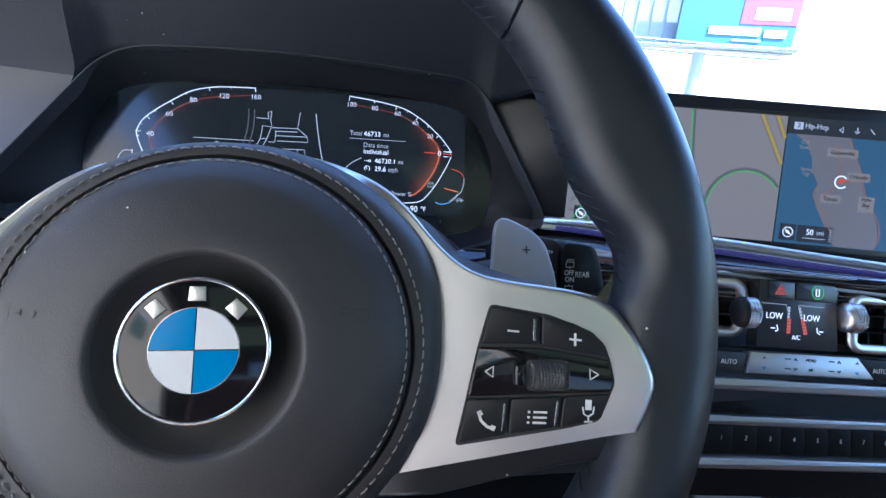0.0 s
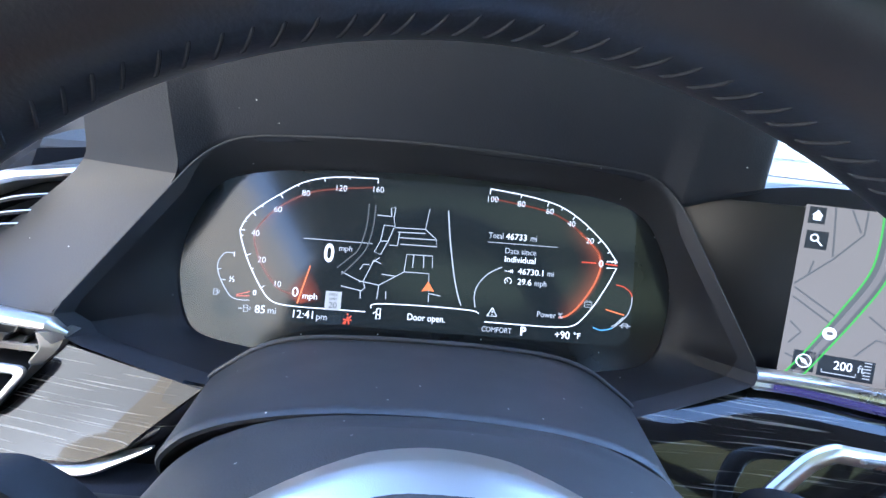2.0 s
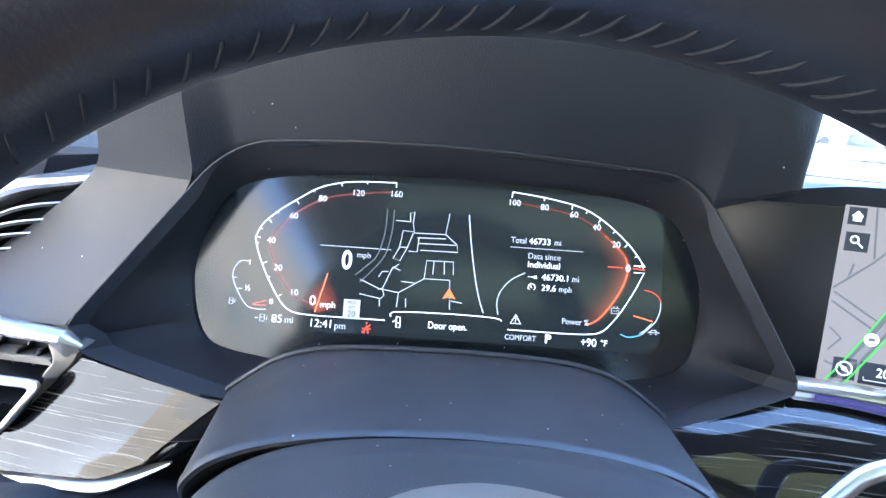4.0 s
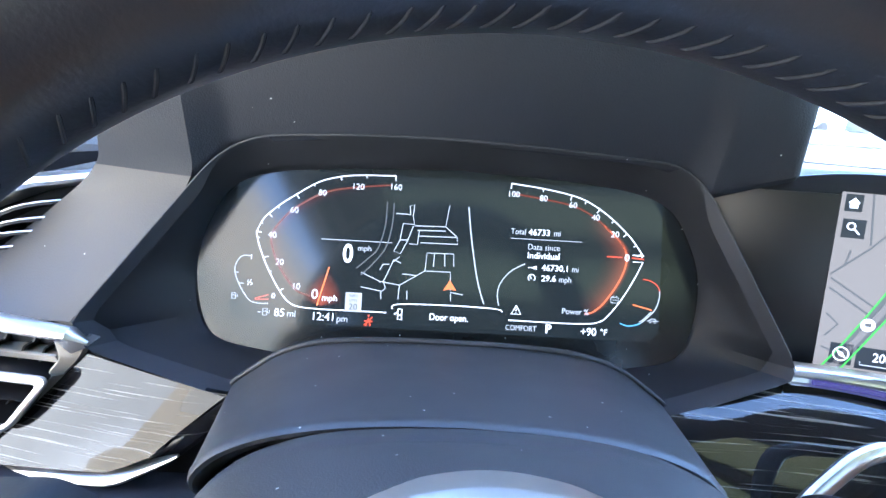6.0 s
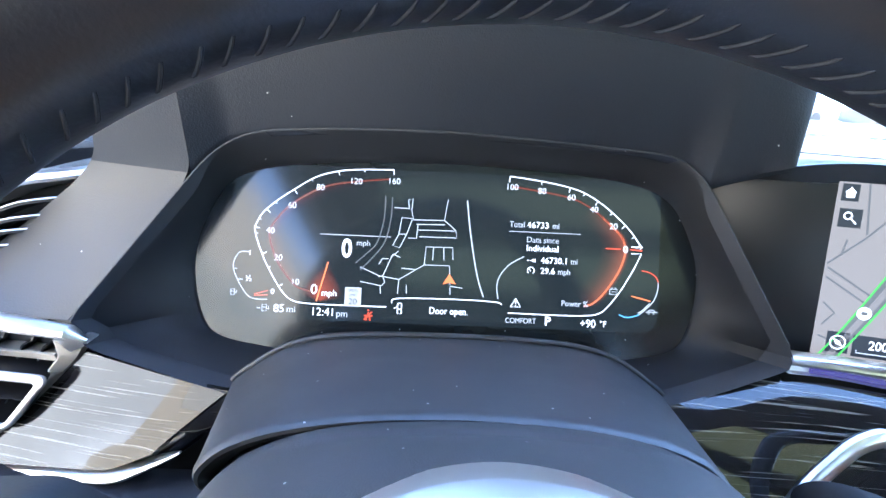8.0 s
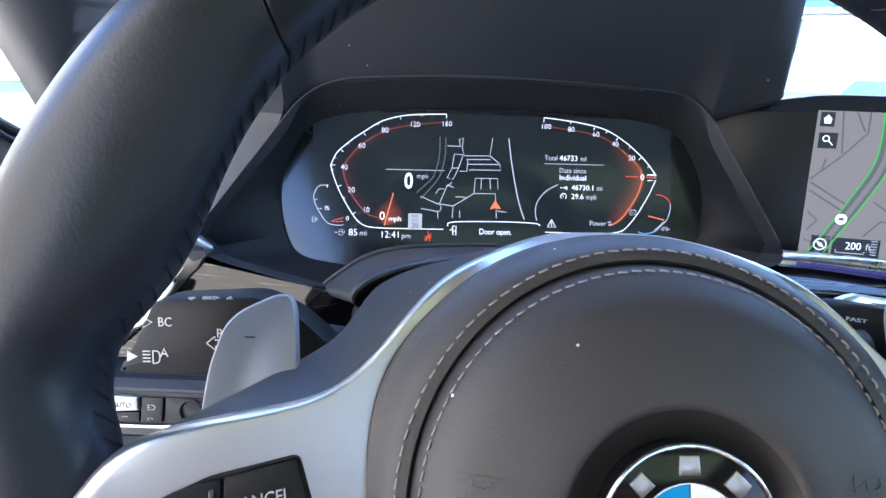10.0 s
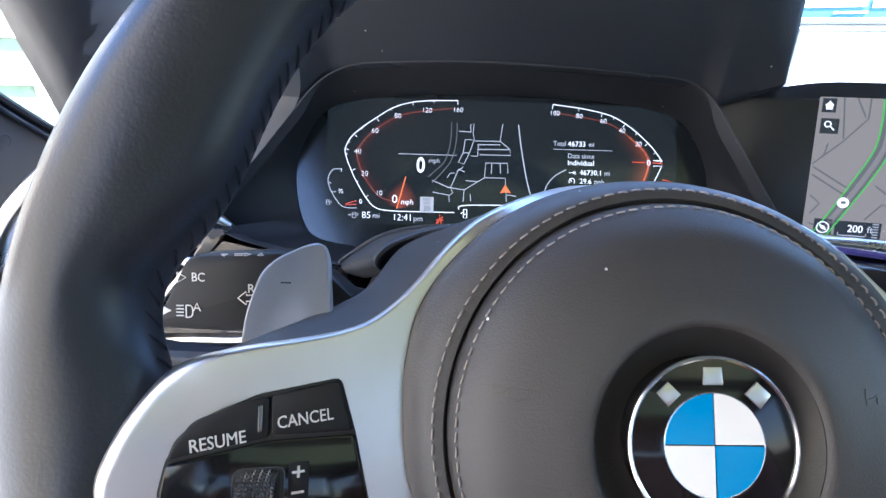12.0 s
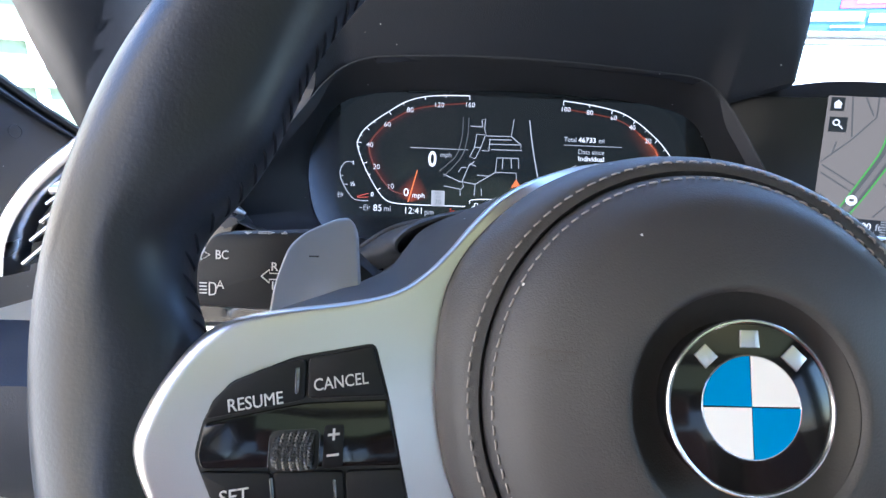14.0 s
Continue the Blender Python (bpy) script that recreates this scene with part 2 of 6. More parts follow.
def tube(bm, pts, r, n=8, closed=False, flat=1.0, up=None):
    """Round (or flattened) bar along pts."""
    P = [Vector(p) for p in pts]
    rows = []
    k = len(P)
    last = None
    for i in range(k):
        d = (P[(i + 1) % k] - P[i - 1]) if closed else (P[min(i + 1, k - 1)] - P[max(i - 1, 0)])
        d.normalize()
        a = Vector(up) if up is not None else (last if last is not None else (Vector((0, 0, 1)) if abs(d.z) < 0.9 else Vector((1, 0, 0))))
        s = d.cross(a).normalized()
        a = s.cross(d)
        last = a
        rr = r[i] if isinstance(r, (list, tuple)) else r
        rows.append([P[i] + s * (rr * math.cos(2 * math.pi * j / n)) + a * (rr * flat * math.sin(2 * math.pi * j / n)) for j in range(n)])
    loft(bm, rows, cu=True, cv=closed, cap=not closed)
    return bm


def line2(bm, pts, w, z, h=0.0002):
    """Flat raised line of width w through points of a face."""
    P = [Vector((p[0], p[1])) for p in pts]
    rows = []
    for i, p in enumerate(P):
        d = (P[min(i + 1, len(P) - 1)] - P[max(i - 1, 0)]).normalized()
        s = Vector((-d.y, d.x)) * (w / 2)
        rows.append([(p.x + s.x, p.y + s.y, z), (p.x + s.x, p.y + s.y, z + h), (p.x - s.x, p.y - s.y, z + h), (p.x - s.x, p.y - s.y, z)])
    loft(bm, rows, cu=True, cap=True)
    return bm


def letters(name, s, size, x, y, z, material, parent, align="CENTER", bold=0.0, rot=0.0, lift=None, label="", h=0.00015, squeeze=1.0):
    """Words in the built-in font as a mesh, size = height of a capital."""
    c = bpy.data.curves.new("words", "FONT")
    c.body, c.size, c.align_x, c.align_y, c.offset, c.extrude = s, size * 1.42, align, "CENTER", bold, h
    c.resolution_u = 3
    o = bpy.data.objects.new("words", c)
    scene.collection.objects.link(o)
    me = bpy.data.meshes.new_from_object(o.evaluated_get(bpy.context.evaluated_depsgraph_get()))
    bpy.data.objects.remove(o)
    me.name = name
    ca, sa = math.cos(radians(rot)), math.sin(radians(rot))
    for v in me.vertices:
        X, Y = v.co.x * squeeze, v.co.y
        px, py = x + X * ca - Y * sa, y + X * sa + Y * ca
        v.co = (px, py, z + v.co.z + (lift(px, py) if lift else 0))
    me.materials.clear()
    me.materials.append(material)
    ob = new(name, me)
    ob.parent = parent
    if label:
        ob["label"] = label
    return ob


def mm(*pts):
    return [(a / 1000, b / 1000) for a, b in pts]


def mirror(pts):
    return [(-p[0], *p[1:]) for p in pts]

# ---- steering wheel ----
RAKE = radians(25)
WHEEL = frame_at((0, 0, 1.05), (1, 0, 0), (0, math.sin(RAKE), math.cos(RAKE)))
wheel = tagged(empty("steering_wheel", WHEEL), "black leather steering wheel with satin silver spokes", "steering wheel")
RIM_V, RIM_W, RIM_R = 0.0207, -0.021, 0.161


def bump(x, c, w):
    return math.exp(-((x - c) / w) ** 2)


INNER = ((-90, .0185), (-40, .0180), (-26, .0170), (-15, .0198), (-8, .0238), (-3, .0228), (1.5, .0180), (5.5, .0160), (8.5, .0180), (12, .0226), (16, .0262), (21, .0280), (27, .0272), (36, .0243), (48, .0206), (62, .0190), (90, .0185))


def inner_r(side):
    """Smooth curve through the table of inner half-widths."""
    k = len(INNER)
    for i in range(k - 1):
        (a, x), (b, y) = INNER[i], INNER[i + 1]
        if side <= b:
            f = (side - a) / (b - a)
            m0 = (y - INNER[max(i - 1, 0)][1]) / (b - INNER[max(i - 1, 0)][0]) * (b - a)
            m1 = (INNER[min(i + 2, k - 1)][1] - x) / (INNER[min(i + 2, k - 1)][0] - a) * (b - a)
            return (2 * f ** 3 - 3 * f * f + 1) * x + (f ** 3 - 2 * f * f + f) * m0 + (3 * f * f - 2 * f ** 3) * y + (f ** 3 - f * f) * m1
    return INNER[-1][1]


def rim_point(th, ph, grow=1.0, lift=0.0):
    """th: degrees round the wheel from its right; ph: degrees round the section, 0 outward, 90 to the driver."""
    t = (th + 180) % 360 - 180
    side = t if abs(t) <= 90 else (180 - t if t > 0 else -180 - t)
    a = 0.0180 * (1 + 0.06 * bump(side, 24, 16) + 0.09 * bump(side, -2, 22) - 0.05 * bump(side, 75, 25))
    c, s = math.cos(radians(ph)), math.sin(radians(ph))
    b = 0.0190 * (1 + 0.03 * bump(side, 24, 18) - 0.20 * bump(side, -8, 10) + (0.30 * bump(side, 17, 11) if s < 0 else 0))
    inner = inner_r(side)
    rad = (a if c > 0 else inner) * c
    squash = 1 - 0.04 * bump(side, 24, 16) * (s > 0) * s
    r = RIM_R + .0022 * bump(side, -9, 14) + (rad * grow) + lift * c
    w = RIM_W + b * s * squash * grow + lift * s
    return Vector((r * math.cos(radians(th)), RIM_V + r * math.sin(radians(th)), w))


def rim_part(name, t0, t1, material, label, k0=0.0, k1=0.0):
    bm = bmesh.new()
    n = max(8, int((t1 - t0) / 1.2))
    rows = []
    for i in range(n + 1):
        th = t0 + (t1 - t0) * i / n
        e = min(th - t0, t1 - th)
        g = 1 - 0.03 * max(0, 1 - e / 0.3) if e < 0.3 else 1.0
        kk = k0 + (k1 - k0) * i / n
        rows.append([rim_point(th + kk * math.cos(2 * math.pi * j / 40), 360 * j / 40, g) for j in range(40)])
        if i in (0, n - 1):
            th2 = th + (0.28 if i == 0 else (t1 - t0) / n - 0.28)
            rows.append([rim_point(th2 + kk * math.cos(2 * math.pi * j / 40), 360 * j / 40, 1.0) for j in range(40)])
    loft(bm, rows, cu=True, cap=True)
    return part(name, bm, material, wheel, label)


rim_part("rim_top", 48.95, 131.05, M["rim"], "smooth black leather rim section", 4, -4)
rim_part("rim_grip", -35.8, 48.80, M["rim"], "thick black leather grip", 0, 4)
rim_part("rim_grip", 131.2, 215.8, M["rim"], "thick black leather grip", -4, 0)
rim_part("rim_bottom", 216.2, 323.8, M["rim"], "")

bm = bmesh.new()
th = -30.0
rnd = random.Random(3)
while th < 210:
    j_ = rnd.uniform(-.25, .25)
    pts = [rim_point(th + j_ + 2.0 * k / 5, 171 + 22 * k / 5, lift=.0002 if 0 < k < 5 else -.0003) for k in range(6)]
    tube(bm, pts, 0.0004, 6)
    th += 2.35
stitch = part("rim_stitching", bm, M["thread_dark"], wheel, "dark cross stitches along the inner seam")
tagged(stitch, kind="stuff")


def trim_w(x, y=0):
    return -0.047 + 0.275 * (math.hypot(x, .012) - .0012)


OUT = [(0, .0757), (.0125, .0752), (.022, .0738), (.034, .0700), (.048, .0635), (.0575, .0568), (.066, .0478), (.0725, .0395), (.080, .0318), (.0885, .0262), (.100, .0232), (.118, .0205), (.1296, .0177), (.1366, .0131), (.1422, .0046), (.1458, -.0030), (.1482, -.0110), (.1472, -.0180), (.1432, -.0285)]
INN = [(0, .0733), (.019, .0712), (.034, .0664), (.047, .0592), (.0585, .0495), (.067, .0395), (.0725, .0290), (.0750, .017), (.0755, .004), (.0745, -.012), (.0705, -.0275), (.066, -.037), (.061, -.046)]


def trim_in(t):
    """Inner radius of the silver trim at an angle."""
    P = [(math.atan2(y, x), math.hypot(x, y)) for x, y in INN]
    t = math.atan2(math.sin(t), abs(math.cos(t)))
    P = P[::-1]
    if t <= P[0][0]:
        return .0755
    for (a, x), (b, y) in zip(P, P[1:]):
        if t <= b:
            return x + (y - x) * (t - a) / (b - a)
    return P[-1][1]


o3 = spline([(-x, y, 0) for x, y in OUT[:0:-1]] + [(x, y, 0) for x, y in OUT], 119)[59:]
i3 = spline([(-x, y, 0) for x, y in INN[:0:-1]] + [(x, y, 0) for x, y in INN], 119)[59:]


def arch_fade(x):
    """1 over the hub, 0 where the arch has become the arms."""
    f = max(0, 1 - abs(x) / .068)
    return f * f * (3 - 2 * f)


def arch_w(x, f):
    """Lean of the arch: its outer edge lies back, its inner edge comes forward."""
    return arch_fade(x) * (-.0075 + .0130 * f)


# airbag cover
DOME = ((.0, -.0004), (.0285, -.0022), (.0297, -.0010), (.0315, -.0008), (.037, -.0020), (.0512, -.0070), (.0577, -.0116), (.0610, -.0150), (.0625, -.0174), (.0632, -.0200), (.0633, -.0235))
BORDER = ((.0634, -.0235), (.0635, -.0208), (.0643, -.0188), (.0661, -.0190))


def flat_side(th):
    """The cover falls away less towards its sides."""
    return 1 - .22 * math.cos(th) ** 2


def pad_w(x, y):
    r, th = math.hypot(x, y), math.atan2(y, x)
    for (a, u), (b, v) in zip(DOME, DOME[1:]):
        if r <= b:
            return (u + (v - u) * (r - a) / (b - a)) * flat_side(th)
    return DOME[-1][1]


def pad_ring(r, w, n=140):
    return [(r * math.cos(2 * math.pi * i / n), r * math.sin(2 * math.pi * i / n), w * flat_side(2 * math.pi * i / n)) for i in range(n)]


bm = bmesh.new()
P_ = spline([(r, w, 0) for r, w in DOME[1:8]], 22)
loft(bm, [pad_ring(p.x, p.y) for p in P_] + [pad_ring(r, w) for r, w in DOME[8:]], cu=True)
part("airbag_cover", bm, M["pad"], wheel, "dark grey leatherette airbag cover")
bm = bmesh.new()
rows = [pad_ring(r, w) for r, w in BORDER]
for s_ in (.1, .2, .32, .45, .6, .75, .88, 1.0):
    row = []
    for x, y, w in rows[3]:
        t_ = math.atan2(y, x)
        r0, r1 = math.hypot(x, y), max(.0672, trim_in(t_))
        r = r0 + (r1 - r0) * math.sin(s_ * math.pi / 2)
        w1 = trim_w(r1 * math.cos(t_)) + arch_w(r1 * math.cos(t_), 1) - .0015 if y > -.03 else -.034
        row.append((r * math.cos(t_), r * math.sin(t_), w + (w1 - w) * (1 - math.cos(s_ * math.pi / 2)) ** .8))
    rows.append(row)
loft(bm, rows, cu=True)
part("airbag_border", bm, M["pad"], wheel, "stitched border band of the cover")
bm = bmesh.new()
for r0, w in ((.0611, -.0144), (.0671, -.0185)):
    n = 104
    for i in range(n):
        a, b = 360 * i / n, 360 * (i + 0.64) / n
        pts = []
        for k in range(4):
            th = radians(a + (b - a) * k / 3)
            r = r0 + (k - 1.5) * 0.00006
            pts.append((r * math.cos(th), r * math.sin(th), (w - (0.0006 if k in (0, 3) else 0)) * flat_side(th)))
        tube(bm, pts, 0.00029, 5)
tagged(part("airbag_stitching", bm, M["thread"], wheel, "pale grey double stitching"), kind="stuff")

for sx in (-1, 1):
    bm = bmesh.new()
    x, y = 0.0455 * sx - (.0015 if sx < 0 else 0), 0.0120
    for q in ([(-5.4, -2.0), (-5.2, 2.0)], [(-5.2, 1.0), (-1, .5), (5.6, .3)], [(-5.3, -1.0), (-3, -.6), (-1.4, .4)], [(-1.6, .3), (-1.7, -1.6), (.6, -2.2), (2.6, -1.8), (2.9, -.6), (2.4, .2)]):
        line2(bm, [(x + a / 1000, y + b / 1000) for a, b in q], 0.00045, 0.0, 0.00012)
    for v in bm.verts:
        v.co.z += pad_w(v.co.x, v.co.y) + .00025
    part("horn_symbol", bm, M["emboss"], wheel, "faint embossed horn symbol")

bm = bmesh.new()
loft(bm, [[(r * math.cos(2 * math.pi * i / 72), r * math.sin(2 * math.pi * i / 72), w) for i in range(72)] for r, w in ((.0190, -.0072), (.0209, -.0070), (.0222, -.0066), (.0240, -.0058), (.0258, -.0046), (.0274, -.0033), (.0287, -.0022))], cu=True)
part("badge_surround", bm, M["dish"], wheel, "smooth black dished surround", angle=60)

# badge: plain coloured shapes
BX, BY = -0.0006, 0.0010
badge = part("badge", prism(bmesh.new(), disc(BX, BY, 0.0202, 64), -0.0055, 0.0004, 0.0003), M["black_gloss"], wheel, "round black badge with blue and white quarters")
bm = bmesh.new()
tube(bm, [(BX + 0.0203 * math.cos(2 * math.pi * i / 72), BY + 0.0203 * math.sin(2 * math.pi * i / 72), 0.0002) for i in range(72)], 0.00062, 10, closed=True)
part("badge_ring", bm, M["chrome"], badge, "chrome ring")
bm = bmesh.new()
tube(bm, [(BX + 0.0121 * math.cos(2 * math.pi * i / 60), BY + 0.0121 * math.sin(2 * math.pi * i / 60), 0.0005) for i in range(60)], 0.00018, 6, closed=True)
part("badge_inner_ring", bm, M["chrome"], badge)
for q in range(4):
    a = 90 * q + 1.0
    pts = [(BX + 0.00015 * (1 if q in (0, 3) else -1), BY + 0.00015 * (1 if q < 2 else -1))] + disc(BX, BY, 0.0119, 16, a, a + 88)
    part("badge_quarter", prism(bmesh.new(), pts, -0.001, 0.00065), M["white" if q % 2 == 0 else "blue"], badge, "")
for a, w in ((133, 0.0042), (90, 0.0048), (47, 0.0050)):
    c, s = math.cos(radians(a)), math.sin(radians(a))
    pts = []
    for x, y in ((-w / 2, -0.0021), (w / 2, -0.0021), (w / 2 * 0.9, 0.0021), (-w / 2 * 0.9, 0.0021)):
        pts.append((BX + 0.0160 * c + x * s + y * c, BY + 0.0160 * s - x * c + y * s))
    part("badge_mark", prism(bmesh.new(), pts, 0.0, 0.0009, 0.0002), M["satin"], badge, "plain silver block")


# silver trim and spokes
rows = []
for sgn, rng in ((-1, range(59, 0, -1)), (1, range(60))):
    for k in rng:
        a, b = o3[k], i3[k]
        r = []
        wide = min(0.0046, (a - b).length * 0.40)
        near = [wide * q / (a - b).length for q in (0, .06, .15, .28, .45, .7, 1.0)]
        for f in near + [near[-1] + (1 - near[-1]) * q / 8 for q in range(1, 9)]:
            p = a.lerp(b, f)
            d = f * (a - b).length
            edge = max(0, 1 - d / max(1e-6, wide))
            rise = max(0, min(1, (p.x - .1325) / .014))
            w = trim_w(p.x) + 0.0022 * rise * rise * (3 - 2 * rise) - 0.0036 * edge ** 2.2 * (1 - .8 * arch_fade(p.x)) + arch_w(p.x, f)
            r.append((sgn * p.x, p.y, w))
        r.insert(0, (sgn * a.x, a.y - 0.0005, trim_w(a.x) + arch_w(a.x, 0) - 0.012))
        r.append((sgn * b.x, b.y, trim_w(b.x) + arch_w(b.x, 1) - 0.010))
        rows.append(r)
bm = bmesh.new()
V = loft(bm, rows)
bm.faces.new(V[0])
bm.faces.new(V[-1])
part("spoke_trim", bm, M["satin"], wheel, "satin silver trim arching over the airbag into both spokes", angle=50)

# dark body behind the spokes
for sgn in (-1, 1):
    body = [(.050, .020), (.085, .018), (.125, .012), (.146, -.005), (.150, -.028), (.142, -.040), (.118, -.044), (.075, -.056), (.05, -.058)]
    slab("spoke_back", [(sgn * x, y) for x, y in body], -0.018, -0.0065, M["housing"], wheel, 0.002, "dark plastic spoke backing", lift=lambda x, y: trim_w(x))
bm = bmesh.new()
loft(bm, [[(x * f, y * f - 0.02 * (1 - f), w) for x, y in disc(0, 0.002, 0.066, 40)] for f, w in ((1.0, -0.036), (1.02, -0.045), (0.95, -0.055), (0.6, -0.10))], cu=True, cap=True)
part("hub", bm, M["housing"], wheel)

# lower spoke
slab("lower_spoke", mm((-22, -62), (22, -62), (30, -125), (18, -140), (-18, -140), (-30, -125)), -0.034, -0.022, M["satin"], wheel, 0.002, "satin silver lower spoke")

# button clusters
lift = lambda x, y: trim_w(x)


def clus(pts, sgn):
    return [(sgn * a / 1000, b / 1000) for a, b in pts]


def cluster(sgn, dy):
    f = lambda *p: clus([(a, b + dy) for a, b in p], sgn)
    base = [(v.x, v.y) for v in fillet([(*p, 0) for p in f((92.5, 14.5), (113, 10.8), (128, 4.5), (133, -4), (134.5, -13), (129, -26), (117, -29), (80, -36), (84, -19), (88, -1))], 0.002, 3)]
    b = slab("switch_bank", base, -0.002, 0.0004, M["rubber"], wheel, 0, "black switch bank on the spoke", lift=lift)
    top_l = f((92.8, 13.8), (109.3, 10.6), (109.0, .2), (88.8, .2))
    top_r = f((110.0, 10.3), (114, 9.8), (121, 7.6), (127.2, 4.4), (131.0, .4), (132.4, -4.2), (109.7, -.2))
    midp = f((88.3, -.9), (109.7, -1.1), (132.6, -5.2), (133.6, -12.5), (132.5, -16.0), (84.3, -18.6))
    b1 = f((84.0, -19.4), (98.6, -18.8), (97.4, -31.2), (80.8, -34.8))
    b2 = f((99.2, -18.8), (116.2, -17.8), (114.8, -28.2), (98.0, -31.0))
    b3 = f((116.8, -17.8), (132.4, -16.6), (128.4, -25.3), (116.8, -28.0), (115.4, -28.1))
    for n_, q, m_, h in (("rocker_button", top_l, "button", .0018), ("rocker_button", top_r, "button", .0018), ("gloss_panel", midp, "black_gloss", .0012), ("button", b1, "button", .0018), ("button", b2, "button", .0018), ("button", b3, "button", .0018)):
        slab(n_, [(v.x, v.y) for v in fillet([(*p, 0) for p in q], 0.0012, 3)], 0, h, M[m_], b, 0.0004, lift=lift)
    k = 4.4 if sgn < 0 else 0
    for q in (((106.8 + k, 9.2 - k * .2), (107.9 + k, 9.0 - k * .2), (107.7 + k, 1.5), (106.6 + k, 1.6)), ((96.4 + k, -20.5), (97.3 + k, -20.4), (96.2 + k, -29.8 + k * .3), (95.4 + k, -30 + k * .3)), ((114.2 + k * .4, -19), (115.1 + k * .4, -19), (113.8 + k * .4, -27.4), (113 + k * .4, -27.6))):
        slab("chrome_bar", f(*q), 0.001, 0.0024, M["dim_chrome"], b, 0.0002, "slim polished bar", lift=lift)
    return b, f


bank, f = cluster(1, 0)
ink = M["white_ink"]


def mark(bank, shapes, w=0.0007, z=0.0019):
    bm = bmesh.new()
    for s in shapes:
        line2(bm, s, w, 0, 0.0002)
    for v in bm.verts:
        v.co.z += z + trim_w(v.co.x)
    return part("symbol", bm, ink, bank)


mark(bank, [f((98, 5), (102, 4.6))])
mark(bank, [f((119, 2.2), (123, 1.8)), f((121, 4.2), (120.8, -.2))])
mark(bank, [f((90.4, -9.6), (93.2, -7.8), (93, -11.6), (90.4, -9.6))], 0.0004, 0.0013)
mark(bank, [f((128.6, -10), (125.8, -8.2), (125.8, -11.8), (128.6, -10))], 0.0004, 0.0013)
mark(bank, [f((88.0, -24), (88.7, -26.6), (90.8, -28.6), (93.2, -29.3))], 0.0010)
mark(bank, [f((87.9, -23.3), (88.8, -24.8))], 0.0017)
mark(bank, [f((92.0, -28.7), (93.4, -29.3))], 0.0017)
mark(bank, [f((106.5, -23.2), (111, -23.2)), f((106.3, -25), (110.8, -25)), f((106.1, -26.8), (110.6, -26.8)), f((104.6, -23.2), (105.4, -23.2)), f((104.4, -25), (105.2, -25)), f((104.2, -26.8), (105, -26.8))])
mark(bank, [f((124.8, -18.6), (124.6, -22))], 0.0020)
mark(bank, [f((122.8, -21), (123.1, -23.4), (124.6, -24.2), (126.1, -23.2), (126.6, -20.8)), f((124.6, -24.2), (124.5, -26)), f((123.2, -26), (125.8, -25.9))], 0.0005)


def roller(bank, x, y, w, h):
    """Scroll wheel with small raised diamonds in a slot with a thin chrome rim."""
    f_ = rect(x - w / 2 - 0.0010, y - h / 2 - 0.0008, x + w / 2 + 0.0010, y + h / 2 + 0.0008, 0.0022)
    slab("roller_slot", f_, 0.0, 0.0013, M["rubber"], bank, 0.0002, "black slot", lift=lift)
    bm = bmesh.new()
    tube(bm, [(a, b, 0.0014 + trim_w(a)) for a, b in f_], 0.00014, 6, closed=True)
    part("slot_rim", bm, M["dim_chrome"], bank, "thin chrome slot rim")
    bm = bmesh.new()
    n, k = 30, 11
    rows = []
    for i in range(k + 1):
        t = i / k
        e = 1 - 0.22 * (abs(t - 0.5) * 2) ** 6
        rows.append([(x + (t - 0.5) * w, y + math.cos(2 * math.pi * (j + i % 2 * .5) / n) * h / 2 * e, 0.0006 + math.sin(2 * math.pi * (j + i % 2 * .5) / n) * 0.0048 * e + trim_w(x)) for j in range(n)])
    loft(bm, rows, cu=True, cap=True)
    bmesh.ops.recalc_face_normals(bm, faces=bm.faces[:])
    bmesh.ops.poke(bm, faces=[q for q in bm.faces if len(q.verts) == 4], offset=0.0006)
    return part("scroll_wheel", bm, M["roller"], bank, "knurled black scroll wheel", smooth=False)


M["roller"] = mat("knurled black plastic", (0.05, 0.05, 0.05), 0.24)
roller(bank, 0.1115, -0.0105, 0.0125, 0.0090)
slab("roller_cap", rect(0.1000, -0.0145, 0.1040, -0.0065, 0.0018), 0, 0.0030, M["black_gloss"], bank, 0.0008, lift=lift)

bank, f = cluster(-1, -2.6)
letters("lettering", "RESUME", 0.0032, -0.1212, -0.0030, 0.0019, ink, bank, rot=8, lift=lift, squeeze=0.80)
letters("lettering", "CANCEL", 0.0032, -0.1008, 0.0016, 0.0019, ink, bank, rot=7, lift=lift, squeeze=0.80)
letters("lettering", "SET", 0.0034, -0.1245, -0.0255, 0.0019, ink, bank, rot=4, lift=lift, squeeze=0.88)
roller(bank, -0.1115, -0.0155, 0.0100, 0.0090)
slab("key_frame", rect(-0.1045, -0.0205, -0.0995, -0.0095, 0.001), 0.0008, 0.0015, M["button"], bank, 0.0002, lift=lift)
mark(bank, [[(-.1035, -.0120), (-.1005, -.0118)], [(-.1020, -.0104), (-.1020, -.0134)], [(-.1035, -.0172), (-.1005, -.0170)]], 0.0006, 0.0016)


